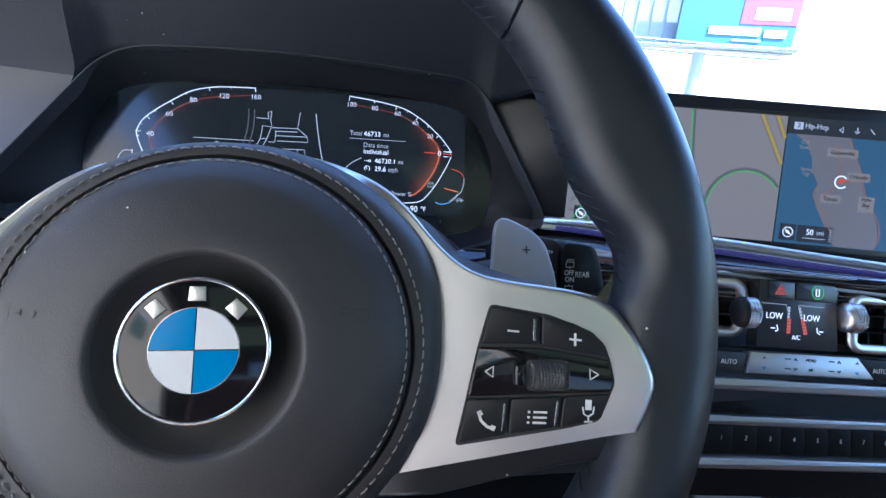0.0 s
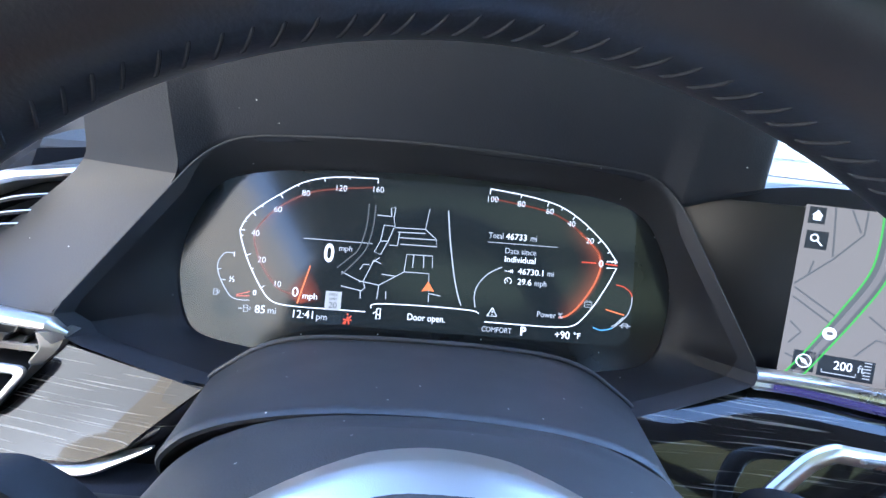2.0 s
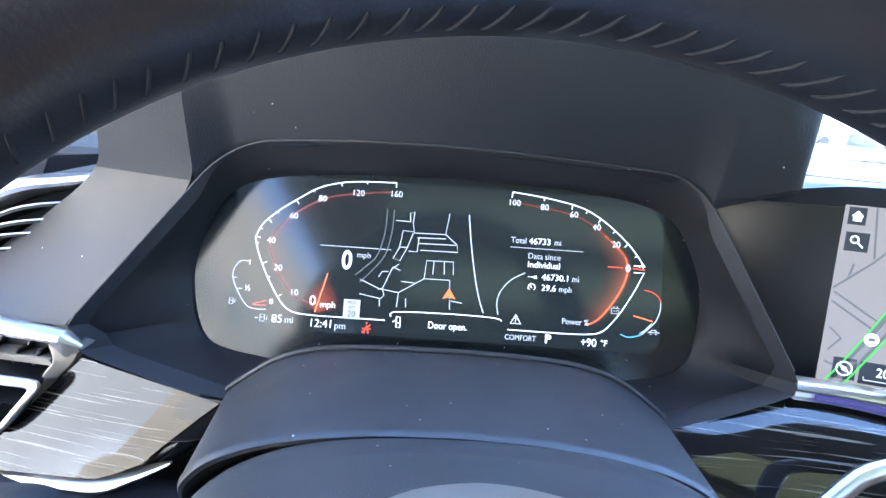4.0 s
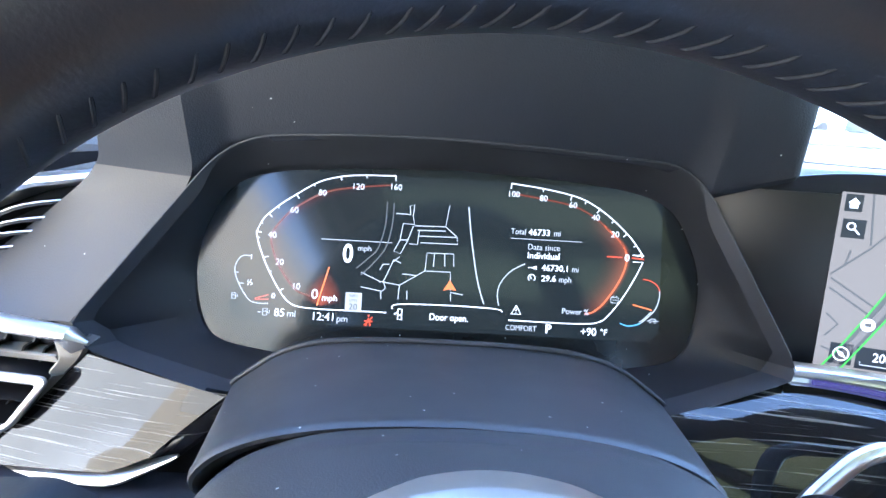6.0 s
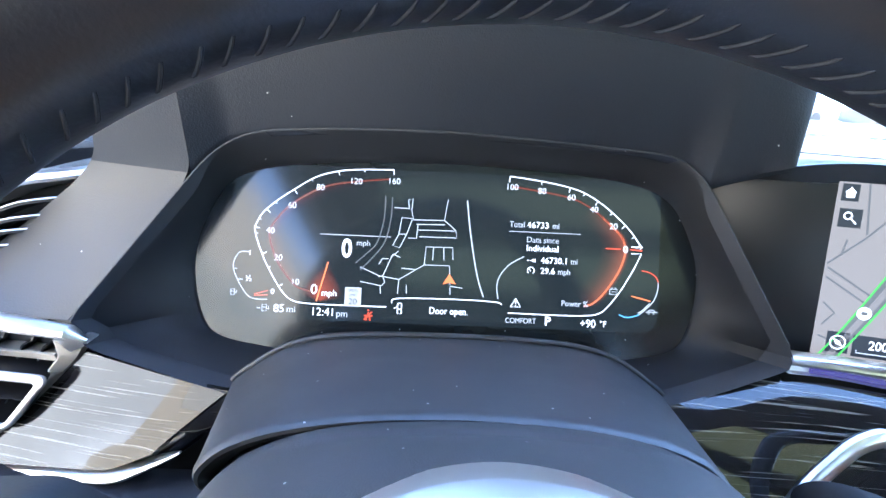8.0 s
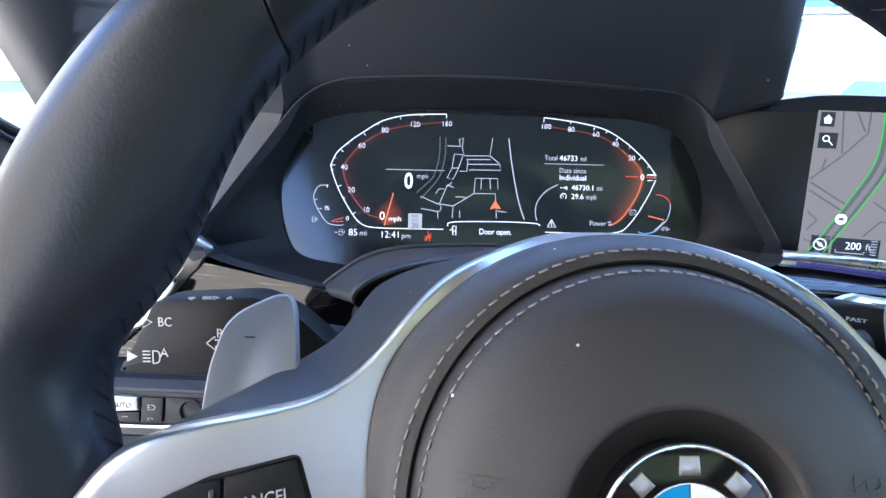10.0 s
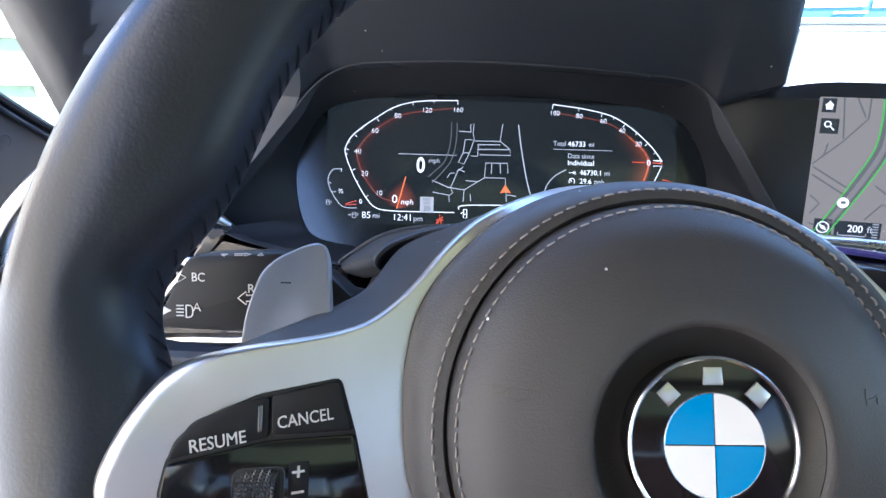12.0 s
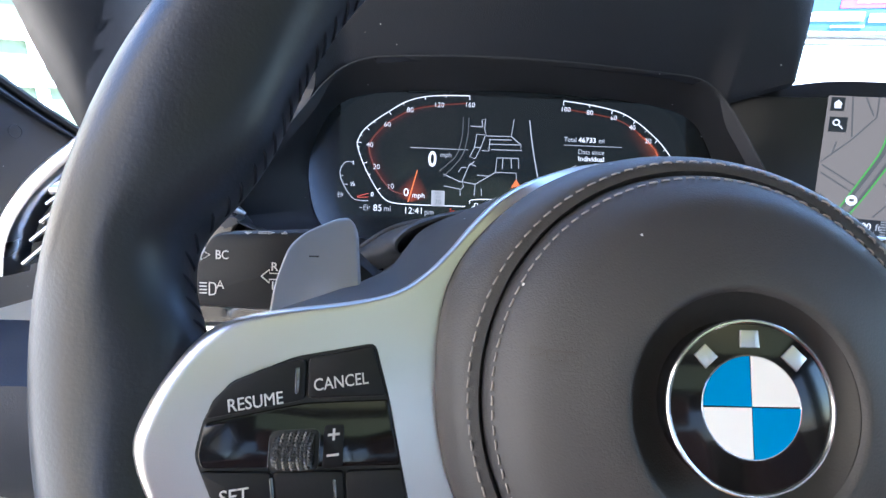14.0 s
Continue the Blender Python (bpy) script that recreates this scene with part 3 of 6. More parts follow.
# shift paddles
def paddle(sgn, sign):
    pts = [(133, 4), (132, 28), (128.5, 42), (123, 47.5), (111, 53), (106.5, 53), (104.0, 48), (101, 22), (99, 4)]
    o = [(v.x, v.y) for v in fillet([(sgn * a / 1000, b / 1000, 0) for a, b in pts], 0.004, 4)]
    p = slab("shift_paddle", o, -0.0030, 0.0012, M["paddle"], wheel, 0.0011, "satin grey metal shift paddle", lift=lambda x, y: -0.052 - 0.10 * (abs(x) - 0.10) - 0.16 * (y - 0.03))
    bm = bmesh.new()
    cx, cy = sgn * 0.1185, 0.0385
    line2(bm, [(cx - 0.0018, cy), (cx + 0.0018, cy)], 0.0005, 0, 0.0002)
    if sign:
        line2(bm, [(cx, cy - 0.0018), (cx, cy + 0.0018)], 0.0005, 0, 0.0002)
    for v in bm.verts:
        v.co.z += -0.052 - 0.10 * (abs(v.co.x) - 0.10) - 0.16 * (v.co.y - 0.03) + 0.0013
    part("paddle_mark", bm, M["rubber"], p)


paddle(-1, False)
paddle(1, True)

# ---- steering column ----
FRONT = [(0, .0743), (.026, .0735), (.047, .0715), (.065, .0683), (.076, .0650), (.085, .0608), (.0908, .0555), (.0922, .0520), (.0905, .0488), (.0860, .0470), (.0780, .0465)]
REAR = [(0, .0876), (.036, .0872), (.070, .0852), (.090, .0816), (.105, .0757), (.118, .067), (.129, .0585), (.1305, .0545), (.1280, .0510), (.1200, .0490), (.1080, .0480)]


def shroud_row(g, w):
    """Section of the shroud at depth w, shrunk by g; it flares towards the dashboard."""
    f = max(0, (-.1165 - w) / (.24 - .1165))
    half_ = [((a + (c - a) * f) * (1 - (1 - g) * .8), (b + (d - b) * f) * (g if b > 0 else 1)) for (a, b), (c, d) in zip(FRONT, REAR)]
    h3 = spline([(x, y, 0) for x, y in half_], 34)
    return [(-.004 - p.x, p.y, w) for p in reversed(h3[1:])] + [(-.004 + p.x, p.y, w) for p in h3]


column = tagged(empty("steering_column", WHEEL), "matt black steering column shroud with a dust-specked top", "steering column")
rows = [shroud_row(g, w) for g, w in ((.90, -.124), (.935, -.1140), (.955, -.1115), (.972, -.1112), (.986, -.1124), (.996, -.1145), (1, -.1175), (1, -.122))]
rows += [shroud_row(1, -.122 - .118 * k / 8) for k in range(1, 10)]
bm = bmesh.new()
loft(bm, rows)
part("upper_shroud", bm, M["plastic"], column, "upper shroud")
bm = bmesh.new()
rows = []
for k in range(7):
    w = -.118 - .125 * k / 6
    g = 1 + .28 * k / 6
    rows.append([(-.004 + x * g, y, w) for x, y in ((-.080, .055), (-.086, .040), (-.088, .010), (-.080, -.040), (-.055, -.062), (.055, -.062), (.080, -.040), (.088, .010), (.086, .040), (.080, .055))])
loft(bm, rows, cap=False)
part("lower_shroud", bm, M["dish"], column, "dark lower shroud")
# rear cover of the hub: follows the silver trim and its arms
BACK = [(0, .0715, -.099), (.024, .0708, -.099), (.044, .0690, -.099), (.060, .0657, -.0992), (.0735, .0606, -.0995), (.0825, .0550, -.0995), (.0890, .0462, -.097), (.0945, .0368, -.088), (.101, .0285, -.075), (.1110, .0218, -.060), (.126, .0165, -.046), (.139, .0060, -.036), (.1435, -.010, -.032)]
b3 = spline([(-x, y, w) for x, y, w in BACK[:0:-1]] + [(x, y, w) for x, y, w in BACK], 119)[59:]


def ease_out(x):
    """1 over the hub, 0 along the arms."""
    return max(0, min(1, (.098 - abs(x)) / .02))


def cover_row(k, sgn):
    a, b = o3[k], b3[k]
    a = Vector((a.x * .995, a.y - .0006, trim_w(a.x) + arch_w(a.x, 0) - .0085))
    back = .012 * ease_out(b.x)
    row = [(sgn * b.x * .96, b.y * .95 if b.y > 0 else b.y, b.z - back - .001), (sgn * b.x * 1.0, b.y + .0004, b.z - back), (sgn * b.x, b.y + .0006, b.z - .4 * back), (sgn * b.x, b.y + .0004, b.z - .0006), (sgn * b.x, b.y, b.z + .0012)]
    for q in (.12, .3, .5, .7, .88, 1.0):
        p = b.lerp(a, q)
        row.append((sgn * p.x, p.y + .0012 * math.sin(math.pi * q), p.z + .0012 * (1 - q)))
    return row


bm = bmesh.new()
loft(bm, [cover_row(k, -1) for k in range(59, 0, -1)] + [cover_row(k, 1) for k in range(60)])
part("rear_cover", bm, M["plastic"], wheel, "matt black rear cover of the hub")
bm = bmesh.new()
tube(bm, [(x, y + .0012, w) for x, y, w in shroud_row(1, -.238)[12:-12]], .0018, 8)
part("shroud_arch", bm, M["plastic"], column, "thin lip where the shroud meets the binnacle")

# ---- instrument display ----
DTILT = radians(21.37)
DISP = frame_at((-0.0065, 0.3052, 1.0737), (1, 0, 0), (0, math.sin(DTILT), math.cos(DTILT)))
DI = DISP.inverted()
cluster_ob = tagged(empty("instrument_display", DISP), "lit digital instrument display showing zero speed and a map", "instrument display")
half = [(0, 52.5), (78, 49.6), (112, 46.0), (138, 40.5), (153, 31), (162, 14), (168.5, -3), (170.5, -18), (169.5, -35), (165, -54), (158, -67), (146, -72.5), (112, -77.6), (0, -83)]
GLASS = [(a / 1000, b / 1000) for a, b in half] + [(-a / 1000, b / 1000) for a, b in reversed(half[1:-1])]
g3 = [(v.x, v.y) for v in fillet([(*p, 0) for p in GLASS], 0.012, 4)]
slab("cover_glass", g3, -0.006, -0.0006, M["glass_dark"], cluster_ob, 0, "dark cover glass")
# faint panel glow, raised to stand in for haze on the glass
backlight = glow("display backlight and glass haze", (.038, .053, .060), 0.32)
backlight.node_tree.nodes["Principled BSDF"].inputs["Roughness"].default_value = .12
backlight.node_tree.nodes["Principled BSDF"].inputs["Specular IOR Level"].default_value = 0.42
slab("lit_panel", rect(-.1465, -.0575, .1440, .0465, .012), -.0008, -.0003, backlight, cluster_ob, 0, "faintly glowing dark panel")
W, G, R, O = E_["white"], E_["grey"], E_["red"], E_["orange"]


def strokes(name, lines, w, m, z=0.0, parent=None, h=0.0002):
    bm = bmesh.new()
    for s in lines:
        line2(bm, mm(*s), w / 1000, z, h)
    return part(name, bm, m, parent or cluster_ob, smooth=False)


def smooth2(pts, n):
    return [(v.x, v.y) for v in spline([(*p, 0) for p in pts], n)]


GL = [(-40.2, 46.2), (-62.1, 45.4), (-77.4, 43.6), (-92.5, 38.9), (-107.2, 29.5), (-118.1, 21.5), (-127.1, 13), (-131.1, 5), (-131.6, 1.2), (-128.7, -8.2), (-122.8, -21.3), (-115.1, -34.2), (-110.1, -40.8), (-106.1, -44), (-100.3, -46), (-87, -46.8), (-64.2, -46.8), (-41.3, -46.8)]
GR1 = [(39.2, 45.6), (61.9, 43.1), (81.6, 39.5), (93.5, 35.2), (107.6, 26.2), (121.8, 13.4), (130, 2.9), (132, 1.0), (124.2, 1.0)]
GR2 = [(124.4, -3.6), (131.4, -3.4), (126.8, -13.5), (117.7, -29.4), (108.5, -41.4), (102.8, -45.6), (95.1, -47.1), (77.8, -47.7), (41.1, -47.5)]
strokes("speed_scale", [smooth2(GL, 80)], .7, W)
strokes("power_scale", [smooth2(GR1[:-2], 40) + GR1[-2:], GR2[:2] + smooth2(GR2[2:], 40)], .7, W)
strokes("speed_glow", [smooth2([(-42.6, 39.8), (-69.3, 36.5), (-88.1, 32), (-106.6, 21), (-117.3, 9.7), (-122, -.2), (-118.4, -13.4), (-113.3, -22.7), (-106.2, -31.8), (-101, -36.1), (-93.2, -38.4)], 40)], 1.0, E_["dim_red"], -0.0003)
strokes("power_glow", [smooth2([(40.7, 38.8), (78, 33.5), (93.9, 27.4), (103.9, 20.2), (116.1, 9.2), (119.9, 1.6), (119.8, -6.1), (115.3, -18), (106.1, -32), (98.7, -38.9), (92.9, -40.7)], 40)[:20]], 1.1, E_["dim_red"], -0.0003)
strokes("power_glow", [smooth2([(103.9, 20.2), (116.1, 9.2), (119.9, 1.6), (119.8, -6.1), (115.3, -18), (106.1, -32), (98.7, -38.9), (92.9, -40.7)], 40)], 1.2, E_["ember"], -0.0003)
# soft glow of the picture, fading inwards from both scales and from the needle
SG = [(-42.6, 39.8), (-69.3, 36.5), (-88.1, 32), (-106.6, 21), (-117.3, 9.7), (-122, -.2), (-118.4, -13.4), (-113.3, -22.7), (-106.2, -31.8), (-101, -36.1), (-93.2, -38.4)]
PG = [(93.9, 27.4), (103.9, 20.2), (116.1, 9.2), (119.9, 1.6), (119.8, -6.1), (115.3, -18), (106.1, -32), (98.7, -38.9), (92.9, -40.7)]


def fading(name, col, strength, power):
    """Lit colour that fades out along the strip's own second coordinate."""
    m = glow(name, col, 0)
    t = m.node_tree
    b = t.nodes["Principled BSDF"]
    uv, sep, pw, mul = (t.nodes.new(n) for n in ("ShaderNodeUVMap", "ShaderNodeSeparateXYZ", "ShaderNodeMath", "ShaderNodeMath"))
    pw.operation, mul.operation = "POWER", "MULTIPLY"
    sc, add = (t.nodes.new("ShaderNodeVectorMath") for _ in range(2))
    sc.operation, add.operation = "SCALE", "ADD"
    sc.inputs[0].default_value, add.inputs[1].default_value = col, [.32 * c for c in (.038, .053, .060)]
    pw.inputs[1].default_value, mul.inputs[1].default_value = power, strength
    t.links.new(uv.outputs[0], sep.inputs[0])
    t.links.new(sep.outputs[1], pw.inputs[0])
    t.links.new(pw.outputs[0], mul.inputs[0])
    t.links.new(mul.outputs[0], sc.inputs["Scale"])
    t.links.new(sc.outputs[0], add.inputs[0])
    t.links.new(add.outputs[0], b.inputs["Emission Color"])
    b.inputs["Emission Strength"].default_value, b.inputs["Roughness"].default_value, b.inputs["Specular IOR Level"].default_value = .098, .12, .42
    return m


def glow_strip(name, rows, levels, m, z, soft=.25):
    """Flat lit strip of the picture; each row of points carries one brightness level."""
    bm = bmesh.new()
    uvl = bm.loops.layers.uv.new("fade")
    V = [[bm.verts.new((x / 1000, y / 1000, z)) for x, y in r] for r in rows]
    for a, b, la, lb in zip(V, V[1:], levels, levels[1:]):
        for k in range(len(a) - 1):
            f = bm.faces.new((a[k], a[k + 1], b[k + 1], b[k]))
            e0, e1 = (min(1, q / (soft * (len(a) - 1)), (len(a) - 1 - q) / (soft * (len(a) - 1))) for q in (k, k + 1))
            for lp, lv in zip(f.loops, (la * e0, la * e1, lb * e1, lb * e0)):
                lp[uvl].uv = (.5, lv)
    return part(name, bm, m, cluster_ob, smooth=False)


def shrunk(P, cx, f):
    return smooth2([(cx + (x - cx) * f, y * f) for x, y in P], 40)


glow_strip("speed_glow", [shrunk(SG, -70, f) for f in (1.05, 1.0, .95, .89, .80)], (0, 1, .6, .25, 0), fading("lit red haze", (.75, .07, .04), .11, 1.5), -.00026)
glow_strip("power_glow", [shrunk(PG, 60, f) for f in (1.05, 1.0, .93, .84, .70)], (0, 1, .6, .25, 0), fading("lit ember haze", (1, .20, .07), .24, 1.4), -.00026)
fan = [smooth2([(-87 + (x + 87) * g, -45 + (y + 45) * g) for x, y in ((-103, -40), (-96, -32), (-83.5, -20.5), (-77, -26), (-72, -36), (-71, -43))], 16) for g in (.05, .3, .6, .85, 1)]
glow_strip("needle_glow", fan, (1, .9, .6, .28, 0), fading("lit needle haze", (1, .17, .07), .36, 1.3), -.00024)
# ticks run inwards from the scales
ticks = []
for a, l, c in ((0.0, 4, (-40, 0)), (0.055, 2, 0), (0.12, 3, 0), (0.19, 2, 0), (0.235, 4, 0), (0.30, 2, 0), (0.335, 4, 0), (0.38, 2, 0), (0.445, 4, 0), (0.49, 2, 0), (0.56, 4, 0), (0.60, 2, 0), (0.66, 3.5, 0)):
    g = smooth2(GL, 400)
    i = int(a * 399)
    p, q = Vector(g[i]), Vector(g[min(i + 2, 399)])
    d = (q - p).normalized()
    n = Vector((-d.y, d.x))
    ticks.append([tuple(p), tuple(p + n * l * .85)])
for a, l in ((0.0, 4), (0.14, 2.2), (0.28, 3.4), (0.40, 2.2), (0.50, 3.4), (0.60, 2.2), (0.69, 3.4), (0.78, 2.2), (0.87, 3.4), (0.93, 2.2)):
    g = smooth2(GR1[:-1], 400)
    i = int(a * 399)
    p, q = Vector(g[i]), Vector(g[min(i + 2, 399)])
    d = (q - p).normalized()
    ticks.append([tuple(p), tuple(p + Vector((d.y, -d.x)) * l)])
for tk in ticks:
    strokes("tick_mark", [tk], 0.55, W, 0.0001)
for s, x, y in (("160", -39.8, 38.4), ("120", -65.5, 37.2), ("80", -89.3, 31.8), ("60", -107.6, 18.9), ("40", -121.3, 1.2), ("20", -115.2, -16.8), ("10", -103.1, -32.6), ("100", 40.8, 38.2), ("80", 61.5, 36.4), ("60", 81.9, 32.9), ("40", 97.8, 25.3), ("20", 111.6, 14.4)):
    letters("numeral", s, 0.0042, x / 1000, y / 1000, 0, W, cluster_ob, squeeze=0.98, bold=-0.0001)
letters("numeral", "0", 0.0048, 0.1204, -0.0012, 0, W, cluster_ob)
strokes("zero_mark", [[(106.5, -.8), (117, -.8)], [(123.5, -.8), (132, -1.4)]], 0.9, R)
letters("speed_figure", "0", 0.0125, -0.0696, -0.0090, 0.0001, W, cluster_ob, bold=0.00035, squeeze=0.8)
letters("unit", "mph", 0.0038, -0.0585, -0.0045, 0, G, cluster_ob)
letters("numeral", "0", 0.0066, -0.0902, -0.0372, 0.0003, W, cluster_ob)
letters("unit", "mph", 0.0042, -0.0800, -0.0392, 0.0003, W, cluster_ob)
strokes("speed_line", [[(-88.1, .5), (-40.3, .5)]], 0.5, G)
strokes("needle", [[(-81.6, -18.3), (-88.3, -44.6)]], 0.9, O, 0.0002)
sign = slab("speed_sign", rect(-0.0694, -0.0474, -0.0584, -0.0345), 0.0001, 0.0003, glow("lit sign", (1, 1, 1), .62), cluster_ob, 0, "white speed limit sign")
blk = mat("display black", (0.004, 0.004, 0.004), 0.4)
letters("sign_words", "SPEED", 0.0019, -0.0639, -0.0368, 0.00045, blk, sign, squeeze=0.9)
letters("sign_words", "LIMIT", 0.0019, -0.0639, -0.0398, 0.00045, blk, sign, squeeze=0.9)
letters("sign_words", "20", 0.0042, -0.0639, -0.0442, 0.00045, blk, sign)
strokes("fuel_scale", [smooth2([(-134.8, -13.5), (-140.4, -13.8), (-143.9, -18.6), (-144.6, -24.4), (-141.8, -31.8), (-136.7, -39.9), (-132.6, -43.9), (-126.9, -45.1), (-121, -44.9)], 30), [(-144, -25), (-142, -25)], [(-141.6, -32.2), (-138, -32.2)]], 0.6, G)
strokes("fuel_low", [[(-130, -41.8), (-121, -39)], [(-130, -42.6), (-121, -42)]], 0.6, R)
for s, x, y, z in (("1", -134.2, -14.4, 3.4), ("½", -134.0, -31.6, 3.8), ("0", -117.8, -39.7, 3.6)):
    letters("numeral", s, z / 1000, x / 1000, y / 1000, 0, W, cluster_ob)


def pump(x, y, s, m):
    strokes("fuel_symbol", [[(x - s, y - s), (x - s, y + s), (x + .3 * s, y + s), (x + .3 * s, y - s), (x - s, y - s)], [(x - s, y + .2 * s), (x + .3 * s, y + .2 * s)], [(x + .3 * s, y), (x + s, y - .4 * s), (x + s, y + .6 * s)]], 0.45, m)


pump(-143.6, -40.8, 1.9, G)
pump(-122.0, -50.6, 2.2, G)
strokes("fuel_symbol", [[(-127.6, -50.8), (-125.4, -50.8)]], 0.7, G)
letters("range_figure", "85", 0.0054, -0.1130, -0.0508, 0, W, cluster_ob, bold=-0.00005, squeeze=0.97)
letters("unit", "mi", 0.0044, -0.1050, -0.0510, 0, G, cluster_ob)
letters("clock", "12:41", 0.0054, -0.0836, -0.0520, 0, W, cluster_ob, bold=-0.00005, squeeze=0.97)
letters("unit", "pm", 0.0044, -0.0708, -0.0527, 0, G, cluster_ob)
strokes("belt_warning", [[(-53.2, -48.8), (-53.2, -50.2)], [(-53.2, -51), (-53.2, -54)], [(-54.6, -56.4), (-54, -53.6)], [(-51.8, -56.4), (-52.4, -53.6)], [(-56, -56), (-50.6, -50.4)], [(-56, -53.2), (-50.2, -53.2)]], 1.0, R)
# middle
strokes("message_frame", [smooth2([(-37.6, -44.2), (-34, -40.8), (0.4, -39.8), (31.1, -40.4), (37, -42.3)], 20)], 0.7, W)
letters("message", "Door open.", 0.0046, 0.0008, -0.0482, 0, W, cluster_ob, bold=0.00002, squeeze=0.85)
strokes("door_symbol", [[(-33.6, -44), (-31, -44), (-31, -51), (-33.6, -51), (-33.6, -44)], [(-33.6, -46), (-36, -47.6)], [(-33.6, -48), (-31, -48)]], 0.7, W)
MAPL = [[(-38.8, 20.6), (-28.7, 20.4)], [(-28.7, 20.4), (-29.4, 26.2), (-26.4, 27.2), (-26.8, 20.5)], [(-27.2, 20.5), (-25.7, 13.7), (-33.4, 14), (-35, 2.7), (-38.8, -5.2), (-34.1, -6.5), (-29.7, 3), (-26.4, 12.8)], [(-25.6, 12.9), (-4.5, 13.3), (-2.5, 27.7)]]
MAPM = [[(-4.4, 13.3), (3.6, 6.8), (4.3, 1.8), (-21.1, 1.6)], [(-22.3, 9.6), (-23, 0.3), (-28.7, .4)], [(-22.1, 6.1), (2.9, 6.5)], [(-23.5, 9.9), (-4.3, 10.4)], [(-35, 2.7), (-29.7, 3)], [(-38.4, -10.9), (-44.5, -25.8), (-47.5, -26.7)], [(-47.6, -18.3), (-45.5, -14.4), (-41.3, -14.2)], [(-34.7, -8.8), (-39.5, -12.9)], [(-38.4, -10.9), (-33.3, -13)]]
MAPN = [[(-60.1, -20.5), (-47.1, -26), (-33.6, -27.9)], [(-44.4, -26.6), (-43, -30.3), (-45.2, -32.7), (-59.5, -30.4)], [(-33.6, -27.9), (-17, -17.4), (.3, -17.3), (1, -29.9)], [(-33.6, -27.9), (-34.2, -37.5)], [(-28.4, -31.5), (-28.1, -37.2)], [(-17, -17.4), (-16.1, -5.1), (1.9, -4.9), (2.4, -13.3)], [(-11.1, -5.2), (-11.4, -14.1)], [(-4.2, -5.2), (-3.7, -13.6)], [(-32.2, -20.2), (-22.5, -20.8)], [(1, -31), (9.6, -32.1)], [(1.1, -31.8), (1.4, -36.8)], [(-46, -32.8), (-45.6, -38.1)]]
for st_ in MAPL + MAPM + MAPN:
    strokes("map_street", [st_], 0.6, E_["grey"])
strokes("map_road", [smooth2([(10.6, 27.7), (13.3, 7.3), (17.5, -15.6), (20.9, -28.8), (24.1, -37.5)], 24)], 0.9, E_["grey"])
strokes("map_highway", [smooth2([(-45, 28), (-45.5, 11.8), (-49.6, -3.9), (-56.8, -11.9), (-63.3, -18)], 20), smooth2([(-40.3, 27.5), (-40.9, 12), (-44.6, -3.6), (-52.8, -14.8), (-60, -22.5)], 20)], 0.8, glow("lit faint", (0.4, 0.42, 0.45), 0.3))
slab("map_arrow", mm((.3, -22.6), (-4.0, -30), (.4, -28.8), (5.0, -29.6)), 0.0001, 0.0003, O, cluster_ob)
strokes("map_arc", [smooth2([(50.8, -8.8), (41.4, -14.3), (34.9, -22.3), (32.9, -30.1), (34.1, -38.1)], 24)], 0.7, E_["grey"])
# right block
letters("caption", "Total", 0.0040, 0.0400, 0.0128, 0, G, cluster_ob, "LEFT", squeeze=0.88)
letters("trip_figure", "46733", 0.0043, 0.0521, 0.0128, 0, W, cluster_ob, "LEFT", bold=0.0, squeeze=0.99)
letters("unit", "mi", 0.0040, 0.0694, 0.0128, 0, G, cluster_ob, "LEFT", squeeze=0.88)
strokes("rule", [[(39.9, 8.1), (89.2, 8.1)]], 0.4, G)
letters("caption", "Data since", 0.0040, 0.0520, 0.0028, 0, G, cluster_ob, "LEFT", bold=-0.00003, squeeze=0.93)
letters("caption", "Individual", 0.0043, 0.0520, -0.0030, 0, W, cluster_ob, "LEFT", bold=0.0, squeeze=0.97)
letters("trip_figure", "46730.1", 0.0042, 0.0622, -0.0110, 0, W, cluster_ob, "LEFT", bold=0.0, squeeze=0.99)
letters("unit", "mi", 0.0040, 0.0828, -0.0110, 0, G, cluster_ob, "LEFT", squeeze=0.88)
letters("trip_figure", "29.6", 0.0042, 0.0622, -0.0182, 0, W, cluster_ob, "LEFT", bold=0.0, squeeze=0.99)
letters("unit", "mph", 0.0040, 0.0742, -0.0184, 0, G, cluster_ob, "LEFT", squeeze=0.88)
strokes("trip_symbol", [[(53, -11.2), (54.2, -11.2)], [(54.8, -11.2), (57.6, -11.2)], [(58.4, -9.8), (58.4, -12.6)], [(56.8, -10.2), (57.8, -11.2), (56.8, -12.2)]], 0.55, W)
strokes("trip_symbol", [[(55.7 + 2.3 * math.cos(radians(a)), -18.1 + 2.3 * math.sin(radians(a))) for a in range(-50, 240, 20)], [(55.7, -18.6), (54.6, -17)]], 0.55, W)
letters("caption", "Power %", 0.0040, 0.0865, -0.0396, 0, G, cluster_ob, squeeze=0.9)
strokes("warning_symbol", [[(46.2, -37.4), (42.8, -43.2), (49.6, -43.2), (46.2, -37.4)], [(46.2, -39.4), (46.2, -41.2)], [(46.2, -41.9), (46.2, -42.5)]], 0.6, W)
letters("mode", "COMFORT", 0.0036, 0.0500, -0.0526, 0, G, cluster_ob, squeeze=0.86)
letters("gear", "P", 0.0058, 0.0685, -0.0522, 0, W, cluster_ob, bold=0.0002)
letters("temperature", "+90", 0.0054, 0.0960, -0.0528, 0, W, cluster_ob, bold=-0.00002, squeeze=0.9)
